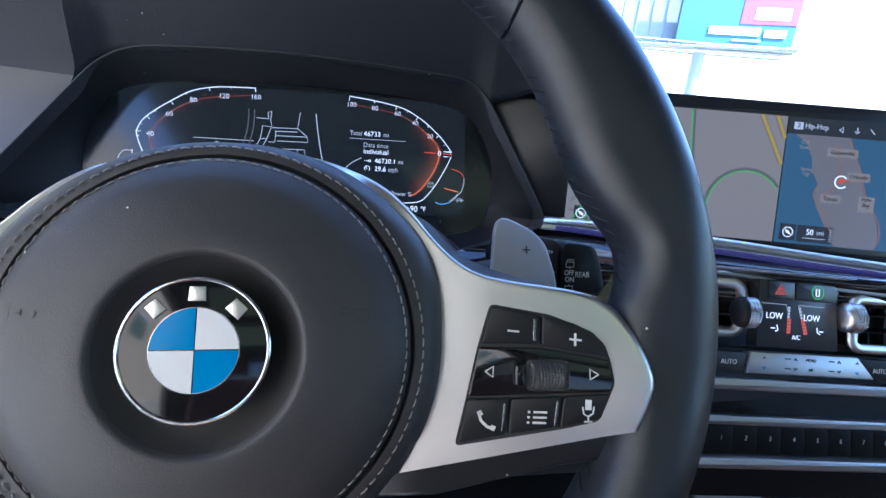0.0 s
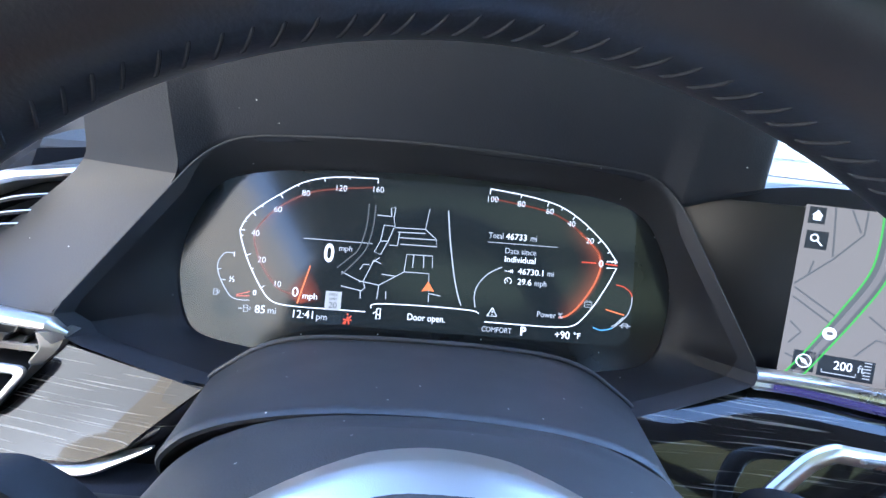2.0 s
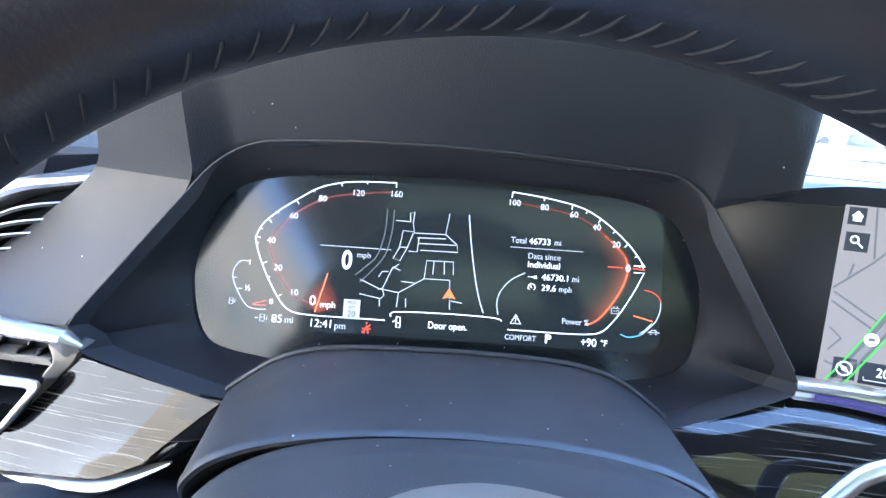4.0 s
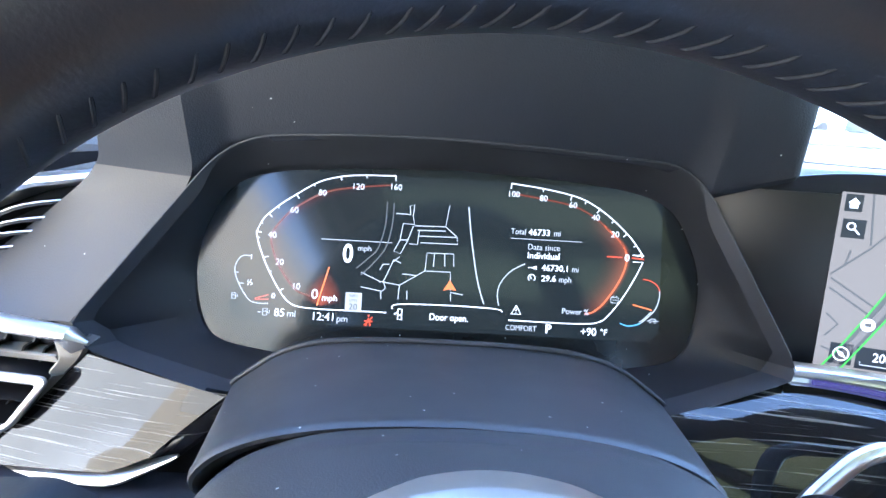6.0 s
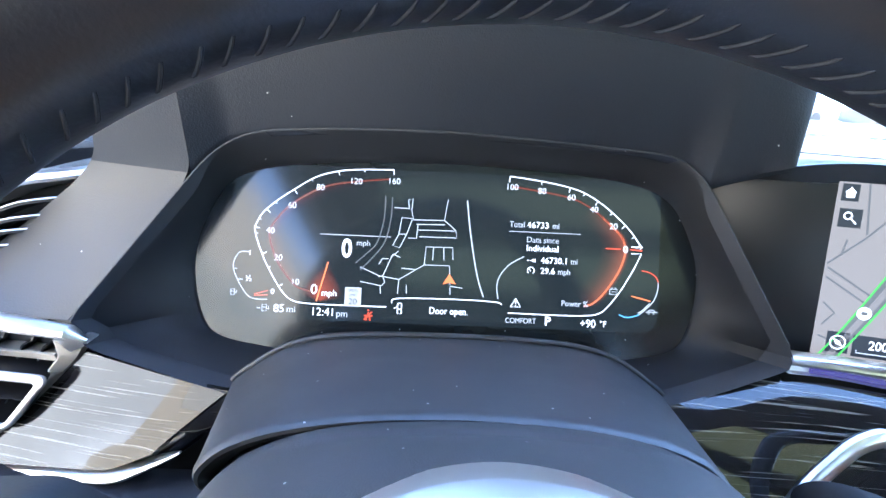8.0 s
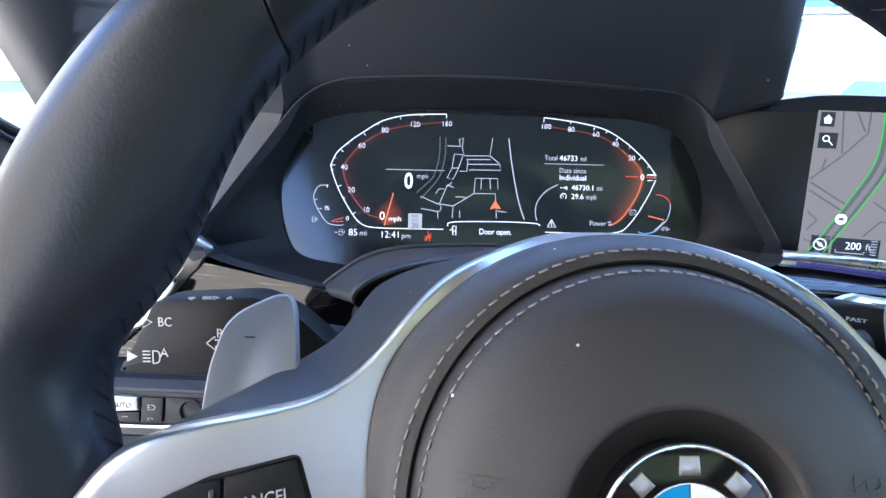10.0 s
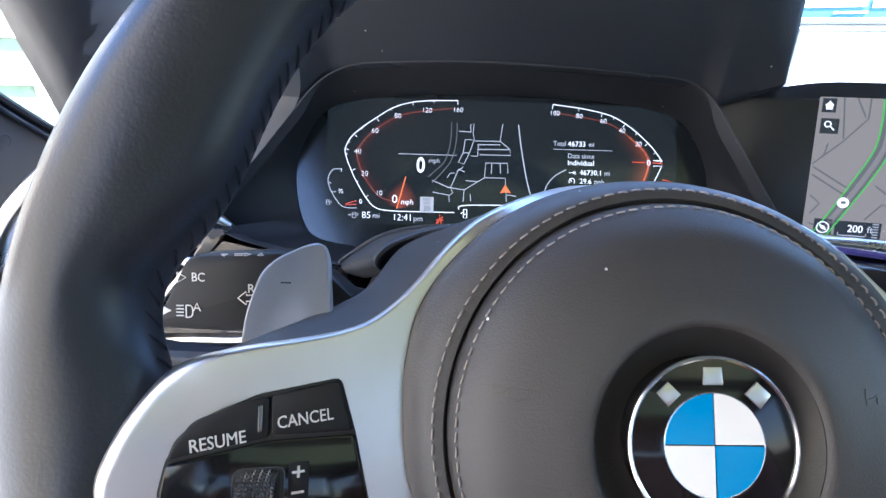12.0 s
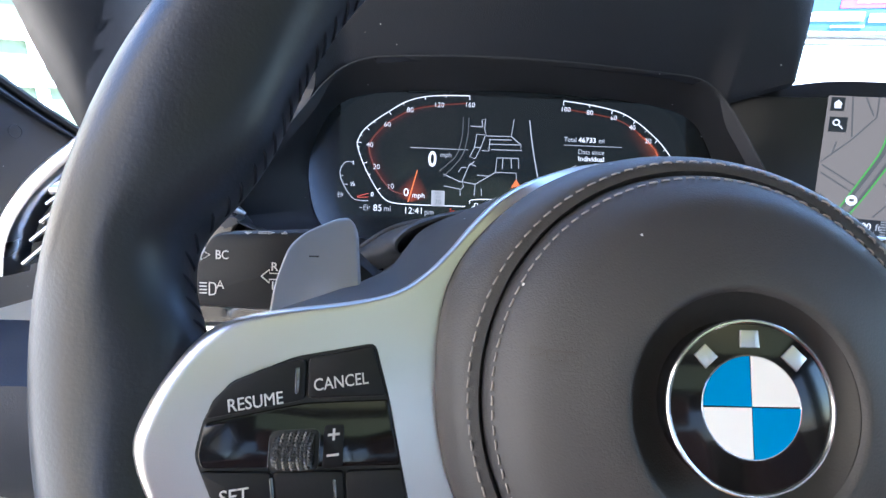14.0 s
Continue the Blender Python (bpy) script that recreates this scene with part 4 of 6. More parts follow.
letters("unit", "°F", 0.0040, 0.1064, -0.0526, 0, W, cluster_ob)
strokes("battery_symbol", [[(110.4, -28.4), (115.4, -28.4), (115.4, -32), (110.4, -32), (110.4, -28.4)], [(111.4, -27.6), (112.4, -27.6)], [(113.6, -27.6), (114.6, -27.6)], [(111.6, -30.2), (112.8, -30.2)], [(113.4, -30.2), (114.6, -30.2)]], 0.45, G)
strokes("coolant_scale", [smooth2([(143.6, -22.5), (143.4, -28), (141.5, -34), (139.4, -37.1), (133.8, -42.8), (131, -45)], 20), smooth2([(138.2, -37), (132.8, -42.5), (130, -44)], 10)], 0.6, G)
strokes("coolant_hot", [smooth2([(132, -15), (136.6, -15.7), (140.6, -17.8), (142.8, -20.4), (143.6, -22.5)], 12)], 0.7, R)
strokes("coolant_cold", [smooth2([(131, -45), (128.1, -46.2), (122.3, -47.2), (117.2, -45.6)], 12)], 0.8, E_["blue"])
strokes("coolant_needle", [[(125.4, -32.6), (138.5, -35.6)]], 0.8, O, 0.0002)
strokes("coolant_symbol", [[(135.6, -43), (143.6, -43)], [(137, -43), (138, -41.6), (141, -41.6), (142, -43)], [(137, -44.2), (138.4, -44.2)], [(140.4, -44.2), (141.8, -44.2)]], 0.5, G)

# ---- binnacle ----
def lip_y(z):
    """The crest of the hood lies in a plane that leans back, upright at its top."""
    return .297 - .562 * max(0, 1.135 - z)


LIP = [(-.2235, 1.0368), (-.1455, 1.1405), (-.078, 1.1450), (-.022, 1.1464), (.030, 1.1449), (.0966, 1.1410), (.1435, 1.1375), (.1972, 1.0330), (.1943, 1.0262), (.119, 1.0040), (0, .984), (-.129, 1.0040), (-.2112, 1.0235)]
lip = fillet([(x, lip_y(z), z) for x, z in LIP], [.004, .030, .03, .03, .03, .03, .028, .003, .003, .03, .03, .03, .003], 8)


def by_angle(poly, n, c=(0, -0.012)):
    """Resample a closed 3D outline (display frame) by angle about c."""
    P = [Vector(p) for p in poly]
    an = [math.atan2(p.y - c[1], p.x - c[0]) for p in P]
    out = []
    for i in range(n):
        t = -math.pi + 2 * math.pi * i / n
        best = None
        for k in range(len(P)):
            a, b = an[k - 1], an[k]
            d = (b - a + math.pi) % (2 * math.pi) - math.pi
            e = (t - a + math.pi) % (2 * math.pi) - math.pi
            if abs(d) > 1e-9 and 0 <= e / d <= 1:
                best = P[k - 1].lerp(P[k], e / d)
        out.append(best if best is not None else P[0])
    return out


N = 180
lipd = by_angle([DI @ Vector(p) for p in lip], N)
gls = by_angle([(x, y, 0.0) for x, y in g3], N)
binn = tagged(empty("binnacle", DISP), "matt black angular instrument binnacle hood with a thin lip", "binnacle")


def ring(f, grow, dz):
    out = []
    for a, b in zip(lipd, gls):
        p = a.lerp(b, f)
        c = Vector((0, -0.012, p.z))
        q = c + (p - c) * (1 + grow / max(0.02, (p - c).length))
        q.z += dz
        out.append(q)
    return out


def ease(f):
    f = max(0.0, min(1.0, f))
    return f * f * (3 - 2 * f)


def band(g):
    """Ring g of the way down the lip's inner band: broad on the ledge, narrow on the sides, none at the top."""
    out = []
    for p in lipd:
        low_, side_ = ease((-.056 - p.y) / .010), ease((.050 - p.y) / .03)
        inset, deep = (.0008 + .0030 * side_) * (1 - low_) + .0036 * low_, (.0015 + .0085 * side_) * (1 - low_) + .022 * low_
        c = Vector((0, -.012, p.z))
        q = p + (c - p).normalized() * inset * g
        q.z -= deep * g
        out.append(q)
    return out


bm = bmesh.new()
inner_band = band(1)
rows = [ring(0, 0.003, -0.02), ring(0, 0.0012, -0.003), ring(0, 0.0005, -0.0006), ring(0, 0, 0), band(.12), band(.5), band(.9), inner_band]
loft(bm, rows, cu=True)
seam = [p + Vector((0, 0, .0003)) for p in lipd if p.y > -.058]
k0 = max(range(len(seam)), key=lambda k: (seam[k] - seam[k - 1]).length)
seam_bm = bmesh.new()
tube(seam_bm, seam[k0:] + seam[:k0], .0007, 6)
part("hood_lip", bm, M["binnacle"], binn, "thin matt black lip of the hood", angle=28)
part("crest_seam", seam_bm, M["binnacle"], binn, "thin raised seam along the crest")
walls = [inner_band]
for f in (.08, .25, .5, .75, .97):
    walls.append([a.lerp(b, f) for a, b in zip(inner_band, gls)])
walls.append([b + Vector((0, 0, -.004)) for b in gls])
# the inner shroud in its four facets: right wall, roof, left wall and ledge


def facet(name, i0, i1, label):
    bm = bmesh.new()
    loft(bm, [[r[k % N] for k in range(i0, i1 + 1)] for r in walls])
    part(name, bm, M["binnacle"], binn, label, angle=28)


ang = [math.degrees(math.atan2(p.y + .012, p.x)) for p in lipd]
first = lambda a: min(range(N), key=lambda k: abs((ang[k] - a + 180) % 360 - 180))
c_ = [first(a) for a in (27, 153, 189, 351)]
facet("hood_roof", c_[0], c_[1], "shaded roof of the hood")
facet("side_wall", c_[1], c_[2] + (N if c_[2] < c_[1] else 0), "sloping side wall")
facet("ledge", c_[2], c_[3], "ledge below the display")
facet("side_wall", c_[3], c_[0] + N, "sloping side wall")

# ---- dashboard ----
dash = tagged(empty("dashboard"), "black grained dashboard with leather-look brow over the instruments", "dashboard")
KNEE = Vector((-.1655, lip_y(1.1150), 1.1150))
crest = [Vector((x, lip_y(z), z)) for x, z in ((-.1655, 1.1150), (-.1560, 1.1270), (-.1460, 1.1352), (-.1330, 1.1398), (-.1129, 1.1425), (-.078, 1.1450), (-.022, 1.1464), (.030, 1.1449), (.0966, 1.1412), (.1200, 1.1385), (.1360, 1.1345), (.1450, 1.1290), (.1520, 1.1225))]
low_edge = spline(crest, 60) + spline([crest[-1], (.172, .2870, 1.1296), (.1925, .2790, 1.1375), (.1985, .2860, 1.1380)], 14)[1:]


def brow_column(b):
    """From the crest up the face of the brow, over its top and down behind."""
    x = b.x
    edge = ease((x - .175) / .024)
    y0 = .283 - .004 * ease(abs(x) / .2) + .008 * edge
    mid_ = Vector((x, (b.y + y0) / 2 - .002, (b.z + 1.206) / 2))
    return [b + Vector((0, .05, -.006)), b + Vector((0, .004, -.004)), b, b.lerp(mid_, .12), b.lerp(mid_, .5), mid_, Vector((x, y0, 1.206)), Vector((x, y0 + .004, 1.220)), Vector((x, y0 + .02, 1.228)), Vector((x, .36, 1.232)), Vector((x, .48, 1.19)), Vector((x, .56, 1.10))]


bm = bmesh.new()
V = loft(bm, [brow_column(b) for b in low_edge])
bm.faces.new(V[-1])
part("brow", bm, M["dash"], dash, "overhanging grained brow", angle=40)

# the brow's outer end bends out into the soft side panel beside the hood
outer_edge = spline([(-.2246, .2900, 1.1190), (-.2423, .2960, 1.1064), (-.2625, .3000, 1.0919), (-.2818, .3020, 1.0776), (-.3018, .3000, 1.0629), (-.3150, .2850, 1.0450), (-.3180, .2620, 1.0335)], 24)
inner_edge = spline([KNEE] + [(x, lip_y(z), z) for x, z in ((-.1770, 1.0990), (-.1905, 1.0815), (-.2070, 1.0590), (-.2240, 1.0370))], 24)
cols = []
for k in range(15):
    f = k / 14
    down = [a.lerp(b, f) + Vector((0, -.0030 * math.sin(math.pi * f) * min(1, i / 8), 0)) for i, (a, b) in enumerate(zip(outer_edge, inner_edge))]
    m_ = down[0]
    face_ = brow_column(m_)[5:]
    for q in face_:
        q.x += .008 * (1 - f)
    for i, q in enumerate(face_[1:]):
        q.z -= .034 * (1 - f) * min(1, .6 + .2 * i)
    bend = [m_.lerp(face_[0], g) for g in (.75, .5, .3)]
    a_, b_ = m_.lerp(face_[0], .22), down[5]
    bend += [(1 - t) ** 2 * a_ + 2 * t * (1 - t) * m_ + t * t * b_ for t in (0, .2, .4, .6, .8, 1)]
    col = list(reversed(face_)) + bend + down[6:]
    cols.append(col + [col[-1] + Vector((0, .012, -.002))])
cols.insert(0, [p + Vector((.004, .022, -.002)) for p in cols[0]])
cols.append([p + Vector((.002, .010, 0)) for p in cols[-1]])
# one skin split at the bend; light and shade sit in the colours
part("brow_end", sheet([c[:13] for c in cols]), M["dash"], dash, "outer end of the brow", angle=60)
part("side_panel", sheet([c[12:] for c in cols]), M["dash_side"], dash, "grained side panel beside the hood, lightened for door light", angle=60)

# line of the outer vent's surround
vent_y = lambda x: .305 + .3 * (x + .25)
ARC = [(-.2300, 1.1095), (-.2439, 1.1080), (-.2603, 1.1058), (-.2750, 1.1040), (-.2905, 1.0990), (-.3200, 1.0860), (-.3450, 1.0650), (-.3605, 1.0515), (-.3765, 1.0350), (-.3910, 1.0150), (-.4010, .9930), (-.4065, .9700)]
arc = spline([(x, vent_y(x) - .002, z) for x, z in ARC], 40)
bm = bmesh.new()
rows = []
for x in [-0.36 + 0.058 * i for i in range(29)]:
    rows.append([(x, .42, 1.00), (x, .42, 1.104), (x, .425, 1.110), (x, .46, 1.1145), (x, .60, 1.1150), (x, .80, 1.1210), (x, .98, 1.1330), (x, 1.00, 0.9)])
loft(bm, rows)
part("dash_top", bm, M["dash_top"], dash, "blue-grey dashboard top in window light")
rows = []
for k in range(0, 30):
    p = arc[k]
    z_ = min(1.1120, p.z + .004)
    rows.append([p + Vector((0, .004, .003)), p + Vector((0, .010, .0045)), Vector((p.x, .345, z_ + .0005)), Vector((p.x, .40, z_)), Vector((p.x + .01, .47, z_ - .004))])
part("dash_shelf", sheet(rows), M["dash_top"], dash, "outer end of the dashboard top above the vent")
# rings of the centre speaker grille
bm = bmesh.new()
for i in range(22):
    r_ = .03 + .0125 * i
    tube(bm, [(.62 + r_ * 1.25 * math.cos(a), .76 + r_ * .8 * math.sin(a), 1.1160 + .030 * max(0, .16 + r_ * .8 * math.sin(a)) + .037 * max(0, -.04 + r_ * .8 * math.sin(a))) for a in [2 * math.pi * k / 56 for k in range(56)]], .0030, 6, closed=True, flat=.6, up=(0, 0, 1))
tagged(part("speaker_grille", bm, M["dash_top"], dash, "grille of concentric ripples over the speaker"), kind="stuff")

# body that closes the dashboard below
bm = bmesh.new()
rows = []
for x in [-0.385 + 0.0435 * i for i in range(38)]:
    d = 0.11 * math.exp(-((x) / .27) ** 8)
    ze = 1.115 - 1.25 * max(0, -.315 - x)
    rows.append([(x, .33 + d, ze), (x, .285 + d, min(1.05, ze - .02)), (x, .275 + d * .9, .98), (x, .285 + d * .4, .90), (x, .34, .80), (x, .42, .66), (x, .60, .50), (x, .70, .30)])
loft(bm, rows)
part("dash_lower", bm, M["stack_black"], dash)

# knee panel on the driver's side
rows = []
for i in range(13):
    x = -.385 + .064 * i
    rows.append([(x, .225, .948), (x, .180, .951), (x, .150, .945), (x, .143, .925), (x, .160, .86), (x, .22, .78), (x, .34, .72)])
part("knee_panel", sheet(rows), M["dash"], dash, "grained black knee panel")

# driver-side veneer panel
VO, VN = Vector((-.19, .228, .99)), Vector((-.175, -.931, .320))
on = lambda x, z: Vector((x, VO.y - (VN.x * (x - VO.x) + VN.z * (z - VO.z)) / VN.y, z))
rows = []
for i in range(17):
    f = i / 16
    a = on(-.2174 + .0880 * f, 1.0166 - .0110 * f)
    b = on(-.2900 + .1070 * f, .9500 + .0110 * f)
    if f > .9:
        b = b.lerp(a, (f - .9) * 2.2)
    rows.append([a.lerp(b, k / 8) + Vector((0, .0012 * (f * f - .5) - .0085 * (k / 8) ** 2 + .0022 * (max(0, f - .74) / .26) ** 2, 0)) for k in range(9)])
part("veneer_panel", sheet(rows, .004), M["wood"], dash, "gloss black ash veneer panel")
fold = [[p, p + Vector((.006, .0010, -.004)), p + Vector((.011, .006, -.008)), p + Vector((.014, .016, -.010))] for p in [on(-.1290, 1.0050).lerp(on(-.183, .961), k / 10) for k in range(11)]]
part("veneer_edge", sheet(fold), M["wood"], dash, "folded edge of the veneer")
bm = bmesh.new()
tube(bm, spline([(-.375, .243, .938), (-.2747, .230, .9438), (-.2378, .2235, .9492), (-.199, .2160, .9536), (-.1775, .2150, .9605), (-.1554, .2140, .9714)], 20), [.0088] * 13 + [.0083, .0074, .0062, .0050, .0038, .0026, .0012], 10, flat=.5, up=(0, 0, 1))
part("lower_chrome_strip", bm, M["satin"], dash, "satin silver strip")
bm = bmesh.new()
tube(bm, [(-.2040, .2275, 1.0330), (-.212, .2265, 1.0385), (-.240, .2290, 1.0405), (-.300, .240, 1.042), (-.345, .25, 1.04)], [.002, .0052, .0060, .0062, .006], 10, flat=.7, up=(0, 0, 1))
part("upper_chrome_strip", bm, M["satin"], dash, "satin silver strip")


# ---- air vents ----
def vent(name, corner, right, up, w, h, slats, label, r=.008, bar=.0045, edges=True):
    """Chrome-framed vent; corner is its lower left, right and up its axes."""
    m = frame_at(corner, right, up)
    v = tagged(empty(name, m), label, "air vent")
    bm = bmesh.new()
    pts = fillet([(0, 0, 0), (w, 0, 0), (w, h, 0), (0, h, 0)], r, 5)
    tube(bm, pts, bar, 10, closed=True, flat=.7, up=(0, 0, 1))
    part("vent_frame", bm, M["satin"], v, "satin silver frame")
    slab("vent_well", rect(-.001, -.001, w + .001, h + .001, r), -.045, -.030, M["rubber"], v)
    bm = bmesh.new()
    loft(bm, [[Vector((p.x, p.y, z)) for p in pts] for z in (-.002, -.034)], cu=True)
    part("vent_duct", bm, M["button"], v)
    for i in range(slats):
        y = h * (i + 1) / (slats + 1)
        bm = bmesh.new()
        loft(bm, [[(x, y + a, b) for a, b in ((.0008, -.003), (.0022, -.006), (.003, -.024), (.001, -.026), (-.0008, -.006))] for x in (.002, w - .002)], cu=True, cap=True)
        part("vent_slat", bm, M["button"], v)
        if edges:
            bm = bmesh.new()
            tube(bm, [(.004, y + .0008, -.0030), (w - .004, y + .0008, -.0030)], .0007, 6)
            part("slat_edge", bm, M["satin"], v, "thin silver slat edge")
    for i in range(int(w / .016)):
        x = .010 + .016 * i
        slab("vent_vane", rect(x, .002, x + .0012, h - .002), -.030, -.022, M["button"], v)
    return v


sv = tagged(empty("side_vent"), "tall outer vent with a broad silver surround and black slats", "air vent")
bm = bmesh.new()
rows = []
for k, p in enumerate(arc):
    d = (arc[min(k + 1, 39)] - arc[max(k - 1, 0)]).normalized()
    n_ = Vector((d.z, 0, -d.x)).normalized()
    n_ = n_ if n_.z < 0 or n_.x > 0 else -n_
    w_ = .0034 + .0036 * min(1, k / 26)
    rows.append([p - n_ * w_ + Vector((0, .012, 0)), p - n_ * w_, p - n_ * w_ * .7 + Vector((0, -.0022, 0)), p + Vector((0, -.0030, 0)), p + n_ * w_ * .55 + Vector((0, -.0016, 0)), p + n_ * w_ * .9 + Vector((0, .0030, 0)), p + n_ * w_ * 1.5 + Vector((0, .016, 0))])
loft(bm, rows)
part("vent_surround", bm, M["bright_satin"], sv, "broad satin silver surround")
rows = [[Vector((p.x, p.y + .034, p.z + .004)), Vector((min(-.235, p.x + .10), p.y + .040, min(p.z, 1.045) - .03)), Vector((-.26, .31, .955))] for p in arc]
part("vent_well", sheet(rows, .004), M["rubber"], sv, "")
TIPS = [(-.352, 1.052), (-.362, 1.038), (-.370, 1.0235), (-.376, 1.0093), (-.3845, .995), (-.3925, .9765)]
HEADS = [(-.2560, 1.0920), (-.2670, 1.0806), (-.2790, 1.0712), (-.2880, 1.061), (-.290, 1.051), (-.292, 1.040)]
for (xa, za), (xb, zb_) in zip(HEADS, TIPS):
    path = spline([(xa, vent_y(xa) + .004, za), (xa - .030, vent_y(xa - .03) + .003, za - .0036), ((xa + xb) / 2 - .012, vent_y((xa + xb) / 2) + .002, za * .55 + zb_ * .45), (xb, vent_y(xb) + .002, zb_)], 14)
    sl_ = part("vent_slat", sheet([[p, p + Vector((0, .028, -.004))] for p in path], .0020), M["button"], sv)
    bm = bmesh.new()
    tube(bm, [p + Vector((0, -.0006, .0002)) for p in path[:10]], .0006, 6)
    part("slat_edge", bm, M["satin"], sl_, "thin silver slat edge")
    bm = bmesh.new()
    tube(bm, [p + Vector((0, -.0012, .0003)) for p in path[-3:]], .0018, 8)
    part("slat_tip", bm, M["satin"], sl_, "short silver slat tip")
lv = vent("lower_side_vent", (-.3345, .2325, .9740), (1, -.10, 0), (.0, .2, .98), .100, .032, 1, "lower outer vent with silver frame and dark slats", .006, .0030, False)
for c in lv.children:
    for v in c.data.vertices:
        v.co.x += .80 * (v.co.y - .032)
into_vent = lv.matrix_world.inverted()


def vent_part(name, bm, m, label=""):
    """A part of the lower vent, given in the cabin's own coordinates."""
    bmesh.ops.transform(bm, matrix=into_vent, verts=bm.verts[:])
    return part(name, bm, m, lv, label)


path = spline([(-.350, .266, 1.0040), (-.2776, .2520, 1.0089), (-.2300, .2362, 1.0172)], 10)
vent_part("vent_slat", sheet([[p + Vector((0, 0, .0014)), p + Vector((0, .001, -.0022)), p + Vector((0, .018, -.0045))] for p in path], .0016), M["vent_trim"], "satin grey slat")
for x, y, z in ((-.2950, .262, 1.0160), (-.2720, .256, 1.0190), (-.2500, .250, 1.0220), (-.2900, .260, 1.0030), (-.2660, .254, 1.0062), (-.2470, .248, 1.0090)):
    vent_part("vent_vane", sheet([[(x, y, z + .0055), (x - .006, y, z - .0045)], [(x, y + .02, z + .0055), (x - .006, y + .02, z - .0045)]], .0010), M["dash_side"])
well = spline([(-.352, .278, 1.000), (-.2776, .272, 1.011), (-.226, .250, 1.022)], 8)
vent_part("vent_well", sheet([[p + Vector((0, 0, .022)), p + Vector((0, 0, -.03))] for p in well], .002), M["rubber"])
# satin surround between the vent's mouth and the veneer
mouth = spline([(-.2307, .2365, 1.0268), (-.2300, .2360, 1.0168), (-.2355, .2340, 1.0085), (-.2358, .2320, 1.0033), (-.2647, .2270, .9735), (-.2886, .2220, .9488)], 26)
side_ = spline([(-.2140, .2400, 1.0235), (-.2205, .2405, 1.0146), (-.2292, .2395, 1.0057), (-.2356, .2385, .9986), (-.2736, .2325, .9597), (-.2996, .2285, .9332)], 26)
vent_part("end_bevel", sheet([[m_ + Vector((-.004, .014, 0)), m_, m_.lerp(e_, .12) + Vector((0, -.0008, 0)), m_.lerp(e_, .9) + Vector((0, -.0008, 0)), e_ + Vector((0, .003, 0))] for m_, e_ in zip(mouth, side_)]), M["vent_trim"], "smooth grey surround")
cap_ = [Vector(p) for p in ((-.2307, .2362, 1.0272), (-.2140, .2345, 1.0282), (-.2115, .2365, 1.0258), (-.2145, .2392, 1.0228), (-.2230, .2372, 1.0190))]
bm = bmesh.new()
loft(bm, [cap_, [p + Vector((0, .010, 0)) for p in cap_]], cu=True, cap=True)
vent_part("corner_facet", bm, M["satin"], "bright satin corner facet")

# ---- centre screen ----
SCR = frame_at((.2227, .2585, 1.0223), (.9755, -.2198, 0), (.057, .253, .966))
screen = tagged(empty("centre_screen", SCR), "wide glossy centre screen lit with a street map", "touch screen")
slab("screen_housing", [(v.x, v.y) for v in fillet([(-.082, .1080, 0), (-.026, .1185, 0), (.004, .1235, 0), (.300, .1235, 0), (.306, -.004, 0), (-.024, -.004, 0)], [.002, .02, .02, .008, .008, .002], 4)], -.014, -.0002, M["housing"], screen, .0015, "black housing")
# filler between the hood and the housing
SI = [Vector((x - .0008, lip_y(z) + .0016, z)) for x, z in ((.1400, 1.1400), (.1445, 1.1335), (.1510, 1.1230), (.1585, 1.1075), (.1664, 1.0915), (.1816, 1.0614), (.1965, 1.0300))]
SO = [SCR @ Vector((x, y, -.001)) for x, y in ((-.060, .1105), (-.042, .078), (-.024, .041), (-.004, 0))]
part("hood_filler", sheet([spline(SI, 24), spline(SO, 24)]), M["housing"], screen, "black filler beside the hood")
slab("map_picture", rect(.0005, .0025, .1820, .1112), -.0001, .0003, E_["beige"], screen, 0, "beige street map picture")
slab("side_picture", rect(.1832, .0025, .2860, .0968), -.0001, .0003, E_["sea"], screen, 0, "blue overview map")
slab("status_bar", rect(.1832, .0968, .2860, .1112), -.0001, .0003, E_["panel"], screen)
sl = lambda name, lines, w, m, z=.0004: strokes(name, lines, w, m, z, screen)
sl("map_lane", [smooth2([(10, 2.6), (20, 20), (34, 45), (46, 70), (49, 90), (48.5, 111)], 30)], 9.0, E_["road"], .0004)
sl("map_lane", [smooth2([(10.5, 2.6), (20.5, 20), (34.5, 45), (46.5, 70), (49.5, 90), (49, 111)], 30)], 3.6, E_["roadlight"], .0006)
sl("map_route", [smooth2([(5, 3), (15.5, 20.5), (29, 46), (41, 71), (44, 90), (43.6, 111)], 30), smooth2([(15.5, 3), (25.5, 20), (39, 44), (51, 69), (54.6, 90), (54.5, 111)], 30)], 1.05, E_["green"], .0007)
sl("map_street", [[(1, 60), (20, 78), (35, 96), (35, 111)], [(2, 58), (36, 38)], [(2, 52), (34, 33)], [(3, 36), (10, 30), (4, 22)], [(20, 80), (17, 111)], [(8, 66), (10, 76)], [(33, 97), (26, 111)], [(3, 15), (12, 12)], [(46, 46), (66, 32), (60, 24), (62, 4)], [(66, 32), (72, 50), (66, 60), (70, 68), (78, 70)], [(72, 50), (80, 47)], [(42, 20), (52, 32), (66, 30)], [(76, 66), (84, 88), (80, 106)], [(55, 104), (90, 104)]], 1.1, E_["road"])
sl("map_street", [smooth2([(102.5, 111), (104.5, 80), (107.5, 44), (109, 3)], 20)], 2.6, E_["road"])
